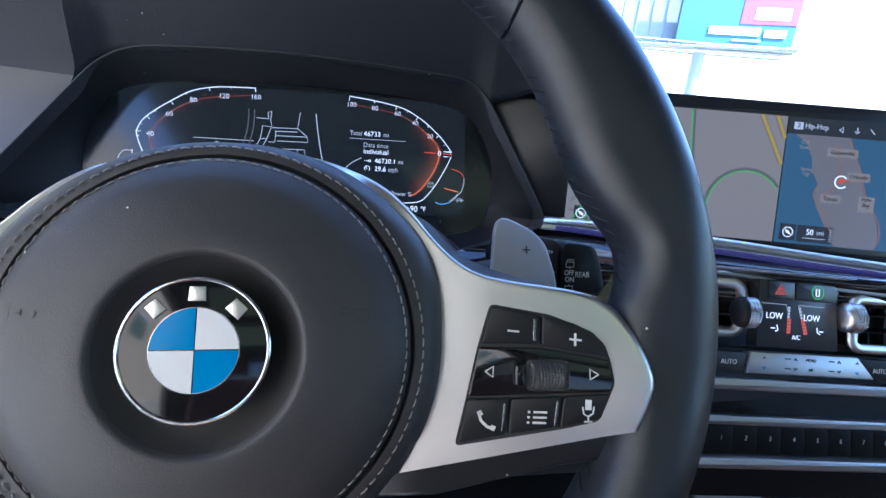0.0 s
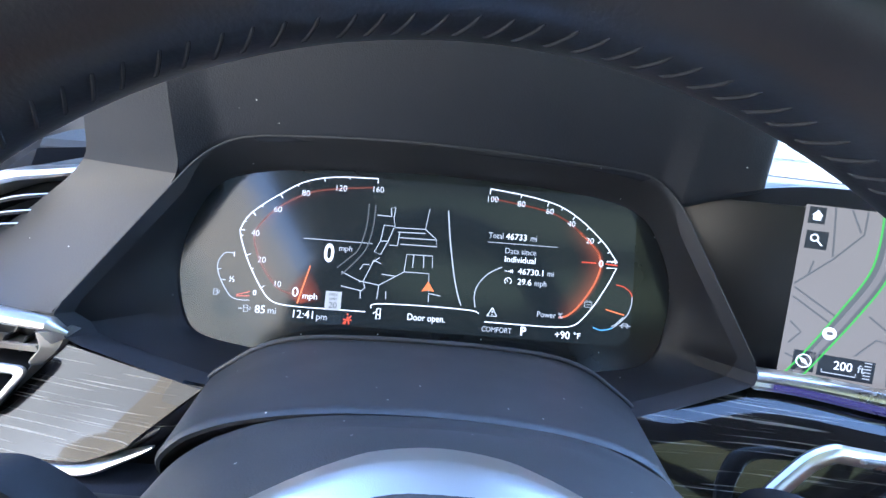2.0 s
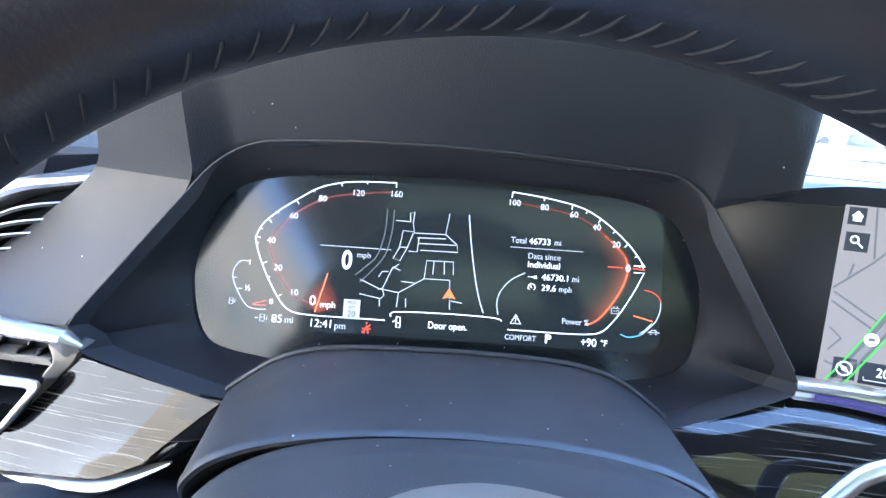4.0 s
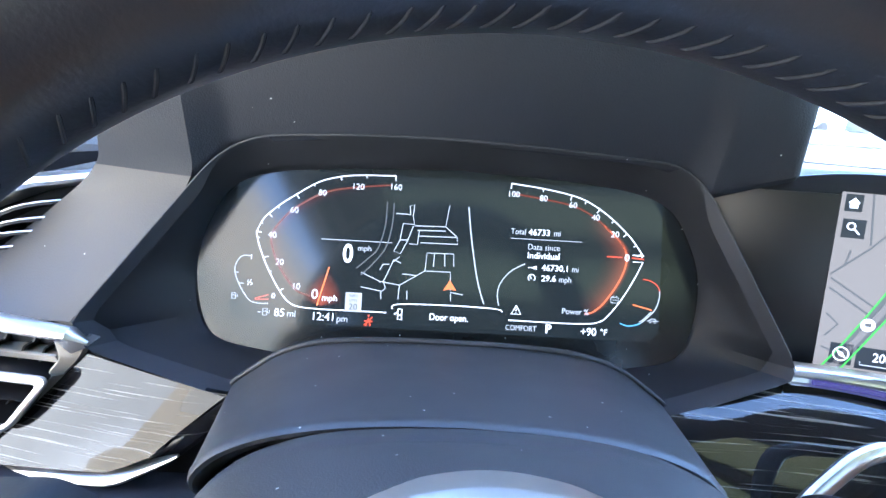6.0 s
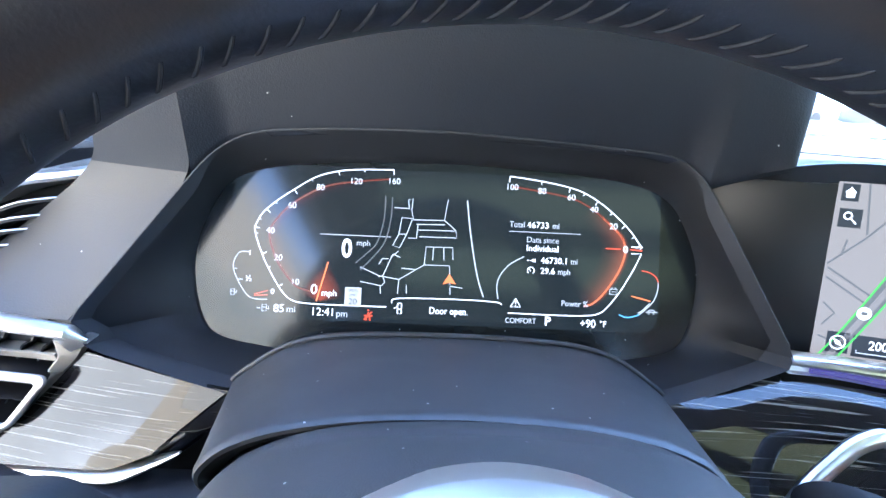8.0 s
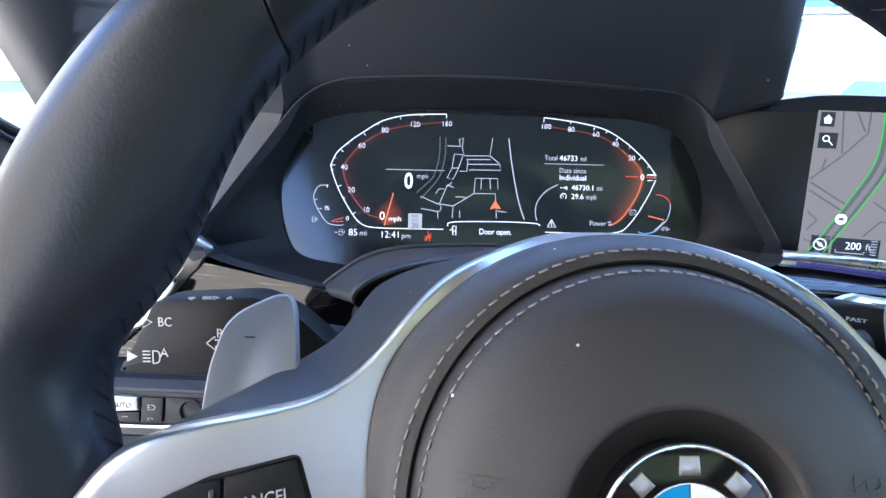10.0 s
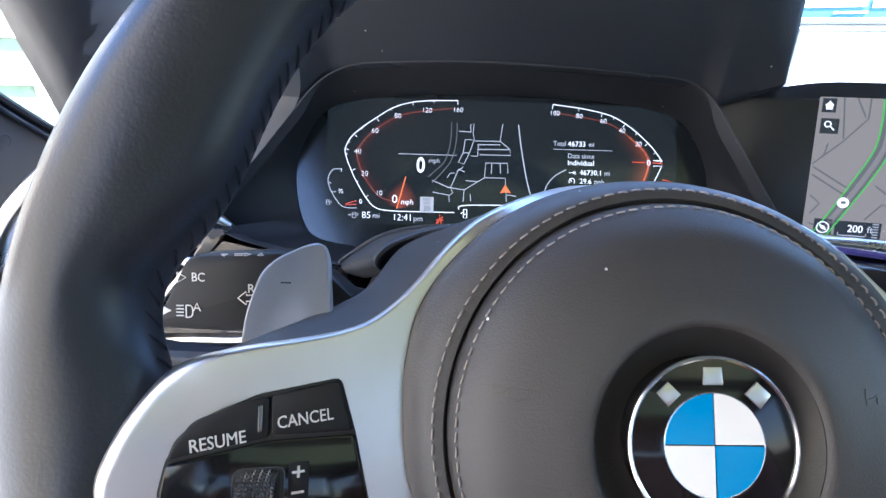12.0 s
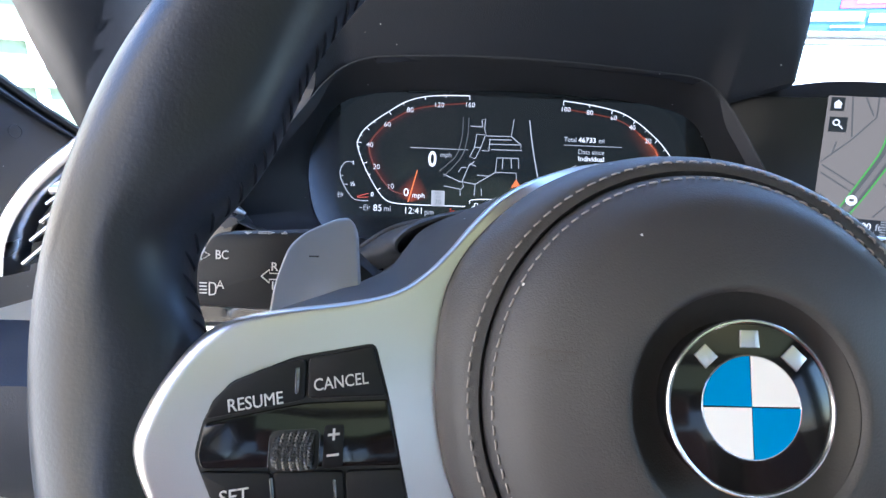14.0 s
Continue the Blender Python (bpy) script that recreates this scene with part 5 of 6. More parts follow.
sl("map_route", [smooth2([(101, 111), (103, 80), (106, 44), (107.5, 3)], 20)], 0.9, E_["green"], .0006)
sl("map_ring", [[(154 + 34 * math.cos(radians(a)), 28 + 35 * math.sin(radians(a))) for a in range(38, 216, 6)]], 3.0, E_["road"])
sl("map_route", [[(154 + 32.4 * math.cos(radians(a)), 28 + 33.4 * math.sin(radians(a))) for a in range(38, 216, 6)]], 0.9, E_["green"], .0006)
sl("map_highway", [[(160, 111), (181, 70)], [(173, 111), (181.5, 92)]], 4.2, E_["road"])
sl("map_highway", [[(160, 111), (181, 70)], [(173, 111), (181.5, 92)]], 3.0, E_["amber"], .0006)
dark = E_["panel"]
for n_, b_ in (("home_key", (2.5, 99.5, 12, 110)), ("search_key", (3, 83.5, 15.5, 95)), ("compass_key", (8.0, 5.5, 20.5, 18.5)), ("scale_box", (22.5, 4.5, 54, 18)), ("compass_key", (187, 5, 200.5, 19)), ("scale_box", (202, 4.5, 232, 19))):
    slab(n_, rect(*[q / 1000 for q in b_]), .0006, .0008, dark, screen, 0, "dark key on the picture")
sl("home_symbol", [[(4.6, 104.6), (7.3, 107.6), (10, 104.6)], [(5.4, 104.4), (5.4, 102), (9.2, 102), (9.2, 104.4)]], 0.9, W, .0009)
slab("home_symbol", mm((4.9, 104.8), (7.3, 107.6), (9.8, 104.8), (9.3, 101.8), (5.3, 101.8)), .0009, .0010, W, screen)
sl("search_symbol", [[(7.8 + 2.1 * math.cos(radians(a)), 90.6 + 2.1 * math.sin(radians(a))) for a in range(0, 361, 30)], [(9.4, 89.2), (12.6, 86)]], 0.8, W, .0009)
for cx in (14.2, 193.8):
    sl("compass_symbol", [[(cx + 4.2 * math.cos(radians(a)), 12 + 4.2 * math.sin(radians(a))) for a in range(0, 361, 24)]], 0.7, W, .0009)
    slab("compass_leaf", mm((cx - 2.9, 14.4), (cx + 1.0, 12.9), (cx + 2.9, 9.6), (cx - 1.0, 11.1)), .0009, .0010, W, screen)
letters("scale_words", "200", .0056, .0365, .0122, .0009, W, screen, squeeze=.9)
letters("scale_words", "ft", .0050, .0466, .0122, .0009, G, screen)
letters("scale_words", "50", .0050, .2125, .0132, .0009, W, screen, squeeze=.9)
letters("scale_words", "mi", .0046, .2215, .0132, .0009, G, screen)
sl("scale_bar", [[(25, 9), (25, 7), (44, 7), (44, 9)]], 0.6, G, .0009)
sl("scale_bar", [[(207, 8), (226, 8)]], 0.6, G, .0009)
for y in (7, 9, 11, 13, 15, 17):
    sl("zoom_bar", [[(48, y), (52, y)]], 0.6, G, .0009)
    sl("zoom_bar", [[(229, y), (231.4, y)]], 0.6, G, .0009)
slab("place_pin", disc(.0258, .0318, .0040, 20), .0008, .0010, E_["white"], screen)
slab("cup_symbol", rect(.0240, .0308, .0276, .0330, .0008), .0011, .0012, E_["road"], screen)
land = [(190, 96.8), (200, 90), (206, 78), (208, 66), (214, 56), (212, 44), (215, 36), (222, 24), (228, 12), (234, 3), (268, 3), (270, 14), (267, 28), (258, 42), (252, 54), (250, 66), (243, 80), (236, 96.8)]
slab("land", mm(*land), .0003, .0006, E_["land"], screen, 0, "grey peninsula")
sl("coast_road", [smooth2([(236, 96), (243, 80), (250, 66), (253, 54), (259, 42), (268, 28), (271, 14), (268, 4)], 24), smooth2([(214, 54), (211, 46), (216, 38), (224, 26), (230, 14)], 14), smooth2([(218, 42), (232, 58), (246, 60)], 10), [(226, 90), (232, 70), (228, 58)]], 0.8, E_["coast"], .0007)
for s, x, y, w in (("Gainesville", 231, 83.5, 26), ("Orlando", 247, 64, 19), ("Tampa", 226, 43.5, 17)):
    slab("place_tag", rect((x - w / 2) / 1000, (y - 3.6) / 1000, (x + w / 2) / 1000, (y + 3.6) / 1000), .0008, .0009, E_["beige"], screen)
    letters("place_name", s, .0036, x / 1000, y / 1000, .0010, blk, screen, squeeze=.9)
slab("place_tag", rect(.2495, .0345, .2630, .0480), .0008, .0009, E_["beige"], screen)
letters("place_name", "Palm\nBay", .0034, .2562, .0430, .0010, blk, screen, squeeze=.9)
letters("place_name", "Spring\nHill", .0032, .2030, .0650, .0008, E_["beige"], screen, squeeze=.9)
letters("place_name", "Old\nTown", .0032, .1990, .0880, .0008, E_["beige"], screen, squeeze=.9)
sl("position_ring", [[(232.9 + 5.2 * math.cos(radians(a)), 58.7 + 5.2 * math.sin(radians(a))) for a in range(40, 330, 20)]], 1.1, W, .0009)
slab("position_arrow", mm((230, 57), (238, 60.5), (231.5, 62)), .0009, .0010, E_["red"], screen)
letters("status_words", "Hip-Hop", .0044, .2070, .1040, .0005, E_["grey"], screen, squeeze=.9)
slab("status_tag", rect(.188, .1008, .1955, .1070), .0004, .0006, E_["grey"], screen)
letters("status_words", "2", .0040, .1918, .1040, .0008, blk, screen)
letters("status_words", "12:41", .0044, .2780, .1040, .0005, E_["grey"], screen, squeeze=.9)
sl("status_symbol", [[(226, 103), (229, 105.6), (229, 101), (226, 103)], [(241, 106), (241, 102.6)], [(238.8, 103), (241, 101.2), (243.2, 103)], [(252, 105.6), (254, 103), (256, 101.6)]], 0.8, E_["grey"], .0005)

# ---- centre stack ----
STK = frame_at((.366, .173, .997), (.9975, -.05, -.052), (0, math.sin(radians(22)), math.cos(radians(22))))
stack = tagged(empty("centre_stack", STK), "gloss black centre stack with climate display and silver key bar", "centre stack")
slab("stack_face", rect(-.120, -.160, .150, -.046, .004), -.030, -.0040, M["stack_black"], stack, .001)
slab("gloss_face", [(v.x, v.y) for v in fillet([(-.0105, .0095, 0), (.0640, .0095, 0), (.0600, -.002, 0), (.0620, -.0440, 0), (-.0115, -.0440, 0), (-.0100, -.002, 0)], .002, 3)], -.010, .0006, M["housing"], stack, .0006, "black display face")
slab("hazard_key", rect(-.0030, -.0055, .0205, .0085, .001), 0, .0016, M["housing"], stack, .0005)
slab("assist_key", rect(.0215, -.0055, .0580, .0085, .001), 0, .0016, M["housing"], stack, .0005)
ss = lambda n_, lines, w, m, z=.0017: strokes(n_, lines, w, m, z, stack)
ss("hazard_symbol", [[(3.2, -1.6), (8.0, 6), (12.8, -1.6), (3.2, -1.6)], [(5.8, -.2), (8, 3.2), (10.2, -.2), (5.8, -.2)]], 0.8, R)
ss("assist_symbol", [[(41 + 5.2 * math.cos(radians(a)), 2 + 5.2 * math.sin(radians(a))) for a in range(0, 361, 24)]], 0.8, E_["green"])
ss("assist_symbol", [[(39.6, -.8), (39.6, 4.6), (42.4, 4.6), (42.4, -.8), (39.6, -.8)]], 0.9, W)
letters("climate_words", "LOW", .0050, .0035, -.0190, .0008, W, stack, squeeze=.9)
letters("climate_words", "LOW", .0050, .0370, -.0190, .0008, W, stack, squeeze=.9)
letters("climate_words", "A/C", .0036, .0235, -.0350, .0008, W, stack, squeeze=.9)
for k in range(9):
    on = k < 5
    slab("fan_segment", rect(.0148 + .0001 * k, -.0320 + .0024 * k, .0182 + .0001 * k - .0014 * (not on), -.0302 + .0024 * k), .0006, .0008, R if on else G, stack)
    slab("fan_segment", rect(.0300 - .0006 * k, -.0320 + .0024 * k, .0335 - .0006 * k - .0014 * (not on), -.0302 + .0024 * k), .0006, .0008, R if on else G, stack)
ss("vent_rule", [[(-8, -9.5), (14, -9.5), (15.2, -14)], [(26, -14), (24.5, -9.5), (48, -9.5)]], 0.35, G, .0007)
ss("airflow_symbol", [[(.5, -28.6), (4.5, -28.6)], [(6, -26), (7, -30), (4.6, -31)]], 0.9, W, .0007)
ss("airflow_symbol", [[(44, -29), (48, -29)], [(42, -26), (42.6, -30), (45, -31)]], 0.9, W, .0007)
bar = slab("climate_bar", mm((-22.5, -64.5), (-19.5, -47.5), (76, -47.0), (92, -64.0)), -.004, .0050, M["bar_satin"], stack, .0012, "satin silver climate key bar")
bs = lambda lines, w, m: strokes("key_symbol", lines, w, m, .0051, bar)
for k, x in enumerate((-8, 14, 34, 53, 75)):
    if k in (0, 4):
        bs([[(x - 1.2, -52.4), (x, -50.8), (x + 1.2, -52.4)]], 0.9, E_["dim_red"])
        bs([[(x - 1.2, -58.6), (x, -60.2), (x + 1.2, -58.6)]], 0.9, M["blue"])
    elif k != 2:
        bs([[(x + 4, -52.6), (x + 5.4, -50.8), (x + 6.8, -52.6)], [(x + 4, -58.2), (x + 5.4, -60), (x + 6.8, -58.2)], [(x - 4, -51.5), (x + 1, -51.5)], [(x - 4, -59), (x + 1, -59)]], 1.0, M["button"])
letters("key_words", "MENU", .0026, .0330, -.0518, .0051, M["button"], bar, squeeze=.9)
letters("key_words", "A/C", .0026, .0335, -.0592, .0051, M["button"], bar, squeeze=.9)
slab("auto_key", mm((-75, -65), (-75, -48.5), (-21.5, -48.5), (-24.5, -65)), -.004, .0036, M["button"], stack, .001)
slab("auto_key", mm((78, -48), (130, -48), (130, -65), (94, -65)), -.004, .0036, M["button"], stack, .001)
letters("key_words", "AUTO", .0038, -.0370, -.0565, .0037, M["white_ink"], stack, squeeze=.9)
letters("key_words", "AUTO", .0038, .0980, -.0570, .0037, M["white_ink"], stack, squeeze=.9)
for y0, y1, d, n_ in ((-.0775, -.0685, .006, "satin silver strip"), (-.1035, -.0965, .006, "satin silver strip"), (-.1345, -.1265, .010, "satin silver strip"), (.0135, .0165, .004, "polished silver strip")):
    slab("chrome_strip", rect(-.150, y0, .170, y1, .001), -.01, d, M["bar_satin"], stack, .0015, n_)
slab("key_bed", rect(-.140, -.1255, .160, -.1045), -.01, .0012, M["rubber"], stack, 0, "black bed of the number keys")
for k in range(-4, 10):
    x = -.0405 + .0208 * k
    key = slab("number_key", [(v.x, v.y) for v in fillet([(x - .0101, -.1250, 0), (x + .0101, -.1250, 0), (x + .0101, -.1050, 0), (x - .0101, -.1050, 0)], .0008, 2)], .0010, .0026, M["stack_black"], stack, .0003)
    if 0 <= k < 8:
        letters("key_number", str(k + 1), .0036, x, -.1135, .0033, M["grey_ink"], key, rot=-8, squeeze=.9)


def thumbwheel(x, y, sgn):
    """Knurled wheel on its side; a smooth satin dome closes its inner end."""
    n, k = 44, 7
    rows = []
    for i in range(k + 1):
        z = -.0050 + .010 * i / k
        rows.append([(x + z, y + .0118 * math.cos(2 * math.pi * (j + i % 2 * .5) / n), .002 + .0098 * math.sin(2 * math.pi * (j + i % 2 * .5) / n)) for j in range(n)])
    bm = bmesh.new()
    loft(bm, rows, cu=True, cap=True)
    bmesh.ops.recalc_face_normals(bm, faces=bm.faces[:])
    bmesh.ops.poke(bm, faces=[q for q in bm.faces if len(q.verts) == 4], offset=.0005)
    w = part("thumbwheel", bm, M["knurl"], stack, "knurled bright metal thumbwheel", smooth=False)
    bm = bmesh.new()
    loft(bm, [[(x - sgn * z, y + r * math.cos(2 * math.pi * j / n), .002 + r * .83 * math.sin(2 * math.pi * j / n)) for j in range(n)] for z, r in ((.0049, .0120), (.0062, .0119), (.0085, .0105), (.0100, .0080), (.0106, .004))], cu=True, cap=True)
    part("wheel_dome", bm, M["button" if x < 0 else "satin"], w, "smooth domed end")


thumbwheel(-.0215, -.0180, 1)
thumbwheel(.0725, -.0160, 1)
vent("centre_vent", (.2250, .1980, .9600), (.975, -.20, -.0), (.03, .3, .93), .126, .0400, 2, "centre vent with silver frame and slat edges", .010, .0048)
vent("centre_vent", (.4380, .1540, .9560), (.998, -.04, -.05), (0, .35, .93), .120, .0400, 2, "centre vent with silver frame and slat edges", .008, .0042, False)

# passenger-side veneer above the vents, with a light strip under the screen
top = spline([(.085, .215, 1.002), (.150, .230, 1.0125), (.206, .242, 1.0225), (.300, .222, 1.0170), (.420, .193, 1.0110), (.620, .150, 1.005)], 40)
mid = spline([(.085, .200, .985), (.150, .212, 1.000), (.206, .2135, 1.0050), (.300, .199, 1.0080), (.420, .174, 1.0070), (.620, .135, 1.000)], 40)
vent_line = spline([(.085, .215, .935), (.150, .216, .960), (.206, .224, .985), (.300, .200, 1.0035), (.420, .176, .9985), (.620, .137, .991)], 40)
low2 = spline([(.085, .172, .930), (.150, .1690, .944), (.206, .1690, .950), (.300, .184, .968), (.420, .172, .985), (.620, .137, .985)], 40)
rows = []
for t, m, l in zip(top, mid, low2):
    q = [t, t.lerp(m, .7) + Vector((0, 0, .0030)), m + Vector((0, -.001, 0)), m.lerp(l, .2) + Vector((0, -.0012, 0)), m.lerp(l, .45) + Vector((0, -.0008, 0)), m.lerp(l, .75), l]
    rows.append(spline(q, 19))
part("veneer_panel", sheet(rows, .004), M["wood"], dash, "gloss black ash veneer panel")
s_top = spline([(.1962, .2424, 1.0330), (.2309, .2355, 1.0330), (.2722, .2264, 1.0318), (.360, .207, 1.0270), (.470, .183, 1.0200), (.620, .150, 1.0130)], 30)
s_low = spline([(.1940, .2375, 1.0240), (.2228, .2350, 1.0225), (.2758, .2230, 1.0190), (.360, .2035, 1.0145), (.470, .179, 1.0085), (.620, .146, 1.0020)], 30)
rows = []
for a, b in zip(s_top, s_low):
    rows.append([a + Vector((0, .008, -.001)), a, a.lerp(b, .12) + Vector((0, -.0022, 0)), a.lerp(b, .35) + Vector((0, -.0032, 0)), a.lerp(b, .52) + Vector((0, -.0020, 0)), a.lerp(b, .60) + Vector((0, .0004, 0)), a.lerp(b, .90) + Vector((0, .0004, 0)), b + Vector((0, -.0016, 0)), b + Vector((0, .006, -.001))])
part("screen_strip", sheet(rows), M["bright_satin"], dash, "flat satin silver strip below the screen")
bm = bmesh.new()
tube(bm, [a.lerp(b, .76) + Vector((0, -.0006, 0)) for a, b in list(zip(s_top, s_low))[3:]], .0016, 6, up=(0, 0, 1))
part("light_strip", bm, E_["purple"], dash, "violet ambient light strip")
bm = bmesh.new()
tube(bm, [l + Vector((0, -.002, .0015)) for l in vent_line[20:]], .0024, 8, flat=.8, up=(0, 0, 1))
part("vent_strip", bm, M["bar_satin"], dash, "satin silver line above the vents")
bm = bmesh.new()
tube(bm, spline([(.164, .180, .962), (.1680, .1800, .980), (.1750, .1815, .9953), (.1865, .1840, 1.0095), (.1945, .1855, 1.0170), (.2050, .1870, 1.0205), (.2150, .1880, 1.0190), (.2560, .1910, 1.0122), (.300, .1960, 1.0055)], 34), [.0050] * 28 + [.0046, .0042, .0038, .0034, .0030, .0026], 10, flat=.75, up=(0, -1, .2))
part("vent_surround", bm, M["bright_satin"], dash, "broad satin silver surround turning down beside the vent")


# ---- column stalks ----
def stalk(sgn, label, y, pts, material, bend=None):
    m = frame_at((sgn * .158, y, 1.048), (1, 0, 0), (0, .24, .97))
    s = tagged(empty("column_stalk", m), label, "stalk")
    o = [(v.x, v.y) for v in fillet([(a / 1000, b / 1000, 0) for a, b in pts], .006, 5)]
    part("stalk_body", prism(bmesh.new(), o, -.016, 0, .0028), material, s, "satin black lever head")
    bm = bmesh.new()
    tube(bm, [(-sgn * .026, -.006, -.014), (-sgn * .055, -.012, -.024), (-sgn * .085, -.02, -.036)], [.009, .008, .008], 14)
    part("stalk_arm", bm, M["rubber"], s)
    return s


M["stalk"] = mat("satin black lever plastic", (0.007, 0.0075, 0.0095), 0.5, grain=0.12, dust=0.02, spec=0.22)
st = stalk(-1, "black indicator stalk with white symbols", .094, [(-10.5, 12), (-15, 2), (-22, -12), (-27, -19), (64, -22), (64, -9), (46, 7), (31, 14.5)], M["stalk"])
letters("lettering", "BC", .0037, -.0055, .0028, .0002, ink, st, squeeze=.85)
strokes("symbol", [[(-14, 4.8), (-10.4, 2.8), (-14, .6), (-14, 4.8)]], .45, ink, .0002, st)
slab("symbol", mm((-20.8, -9.0), (-16.6, -11.2), (-20.8, -13.4)), .0001, .0003, ink, st)
strokes("symbol", [[(-14.6, y), (-11.6, y)] for y in (-9, -10.4, -11.8, -13.2)] + [smooth2([(-10.6, -8.8), (-8.2, -9.4), (-8.2, -13.2), (-10.6, -14)], 10), [(-10.6, -8.8), (-10.6, -14)], [(-7.6, -11.2), (-6.2, -7.8), (-4.8, -11.2)], [(-7.1, -10), (-5.3, -10)]], .5, ink, .0002, st)
strokes("symbol", [[(10.6, -5.4), (14, -2.6), (14, -4.1), (18, -4.1), (18, -6.7), (14, -6.7), (14, -8.2), (10.6, -5.4)]], .45, ink, .0002, st)
letters("lettering", "R", .0036, .0160, -.0015, .0002, ink, st)
letters("lettering", "L", .0036, .0160, -.0095, .0002, ink, st)
strokes("symbol", [[(3.5, 12.6), (6, 12.6), (4.8, 11.9), (3.5, 12.6)], [(9, 12.3), (12.5, 12.4)], [(9, 12.9), (12.5, 13.0)], [(13.2, 12.1), (13.2, 13.1), (15.6, 12.8), (13.2, 12.1)], [(18.5, 12.5), (21, 12.6), (19.8, 13.3), (18.5, 12.5)]], .35, M["grey_ink"], -.0020, st, .0014)
st = stalk(1, "black wiper stalk with white symbols", .088, [(15, -16), (11.5, 1), (8, 8.5), (3, 10.5), (-11.6, 11.5), (-11.6, -19)], M["stalk"])
inner_lift = lambda x, y: -1.3 * max(0, -.0120 - x)
o = [(v.x, v.y) for v in fillet([(a / 1000, b / 1000, 0) for a, b in ((-12.4, 11.5), (-18, 12), (-24, 13), (-31, 12), (-36, 8), (-38.7, 2), (-38, -6), (-34, -12), (-28, -18), (-12.4, -19))], .003, 3)]
part("inner_ring", prism(bmesh.new(), o, -.014, 0, .0012, inner_lift), M["stalk"], st, "rounded inner ring of the lever")
letters("lettering", "REAR", .0029, .0006, -.0061, .0002, ink, st, squeeze=.82)
letters("lettering", "OFF", .0027, -.0066, -.0052, .0002, ink, st, squeeze=.82)
letters("lettering", "ON", .0027, -.0062, -.0086, .0002, ink, st, squeeze=.82)
letters("lettering", "AUTO", .0015, -.0172, .0050, .0002, ink, st, squeeze=.82, lift=inner_lift)
letters("lettering", "FAST", .0017, -.0270, .0058, .0004, ink, st, squeeze=.85, lift=inner_lift)
for x0, y0, x1, y1 in ((-31.0, -.6, -25.0, 1.0), (-16.5, -6.2, -13.6, -5.4)):
    slab("white_bar", mm((x0, y0), (x1, y0 + .6), (x1, y1 + .6), (x0, y1)), .0002, .0004, M["grey_ink"], st, lift=inner_lift)
for y0, sg in ((-.8, 1), (-13.2, -1)):
    strokes("symbol", [[(-8.6, y0 - 1.3), (-8.6, y0 + 1.3), (-4.4, y0 + 1.3), (-4.4, y0 - 1.3), (-8.6, y0 - 1.3)], [(-6.5, y0 - sg * 1.3), (-6.5, y0 - sg * 2.2)], [(-8.2, y0 + sg * 2.2), (-7.2, y0 + sg * 2.8), (-6.4, y0 + sg * 2.2), (-5.6, y0 + sg * 2.8), (-4.6, y0 + sg * 2.2)]], .35, ink, .0002, st)

# ---- light switch panel ----
m = frame_at((-.225, .157, .9635), (1, -.05, 0), (0, .35, .93))
ls = tagged(empty("light_switch_panel", m), "black light switch panel with a silver centre key", "switch panel")
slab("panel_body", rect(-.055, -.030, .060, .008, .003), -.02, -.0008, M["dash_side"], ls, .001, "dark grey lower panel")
slab("key_bed", rect(-.052, -.0122, .050, .0060, .001), -.006, 0, M["rubber"], ls, 0, "black bed behind the keys")
for q in (((-50, 3.4), (-36, 3.6), (-35.6, -11), (-50, -11.2)), ((-35, 3.6), (-22.2, 3.8), (-17.4, -5.6), (-17.2, -11), (-35, -11.2)), ((-16.6, -6.2), (1.6, -5.0), (1.8, -11), (-16.6, -11.2)), ((2.6, 3.4), (15.2, 3.4), (14.8, -10.6), (2.4, -11))):
    slab("key", [(v.x, v.y) for v in fillet([(a / 1000, b / 1000, 0) for a, b in q], .0008, 2)], 0, .0020, M["button"], ls, .0005)
slab("silver_key", [(v.x, v.y) for v in fillet([(a / 1000, b / 1000, 0) for a, b in ((-21.2, 4.4), (.6, 3.6), (1.8, -4.2), (-15.8, -5.4))], .0012, 3)], 0, .0032, M["bar_satin"], ls, .0012, "satin silver centre key")
slab("key_panel", rect(.0160, -.0105, .0460, .0035, .001), 0, .0012, M["button"], ls, .0004)
bm = bmesh.new()
tube(bm, [(.0310 + .0062 * math.cos(2 * math.pi * k / 30), -.0035 + .0062 * math.sin(2 * math.pi * k / 30), .0016) for k in range(30)], .0010, 8, closed=True)
part("dimmer_wheel", bm, M["button"], ls, "small round dimmer")
letters("lettering", "AUTO", .0030, -.0080, -.0012, .0033, M["surround"], ls, squeeze=.9)
letters("lettering", "OFF", .0028, -.0300, -.0012, .0021, M["grey_ink"], ls, squeeze=.9)
strokes("symbol", [[(6, -1), (7.6, -1)], [(6, -2.2), (7.6, -2.2)], [(6, -3.4), (7.6, -3.4)], smooth2([(8.4, -.8), (10.4, -1.4), (10.4, -3), (8.4, -3.6)], 8)], .45, M["grey_ink"], .0021, ls)
strokes("symbol", [[(6.4, -8.4), (7.8, -8.4)], [(6.4, -9.4), (7.8, -9.4)], [(8.6, -8), (9.8, -9)], [(-24, -8), (-21.6, -8.2)], [(-8.6, -8), (-5, -8)]], .45, M["grey_ink"], .0021, ls)
bm = bmesh.new()
tube(bm, [(-.055, -.0138, .001), (.015, -.0132, .0015), (.032, -.0120, .0015), (.045, -.0085, .001)], .0011, 8)
part("chrome_edge", bm, M["satin"], ls, "slim silver edge")

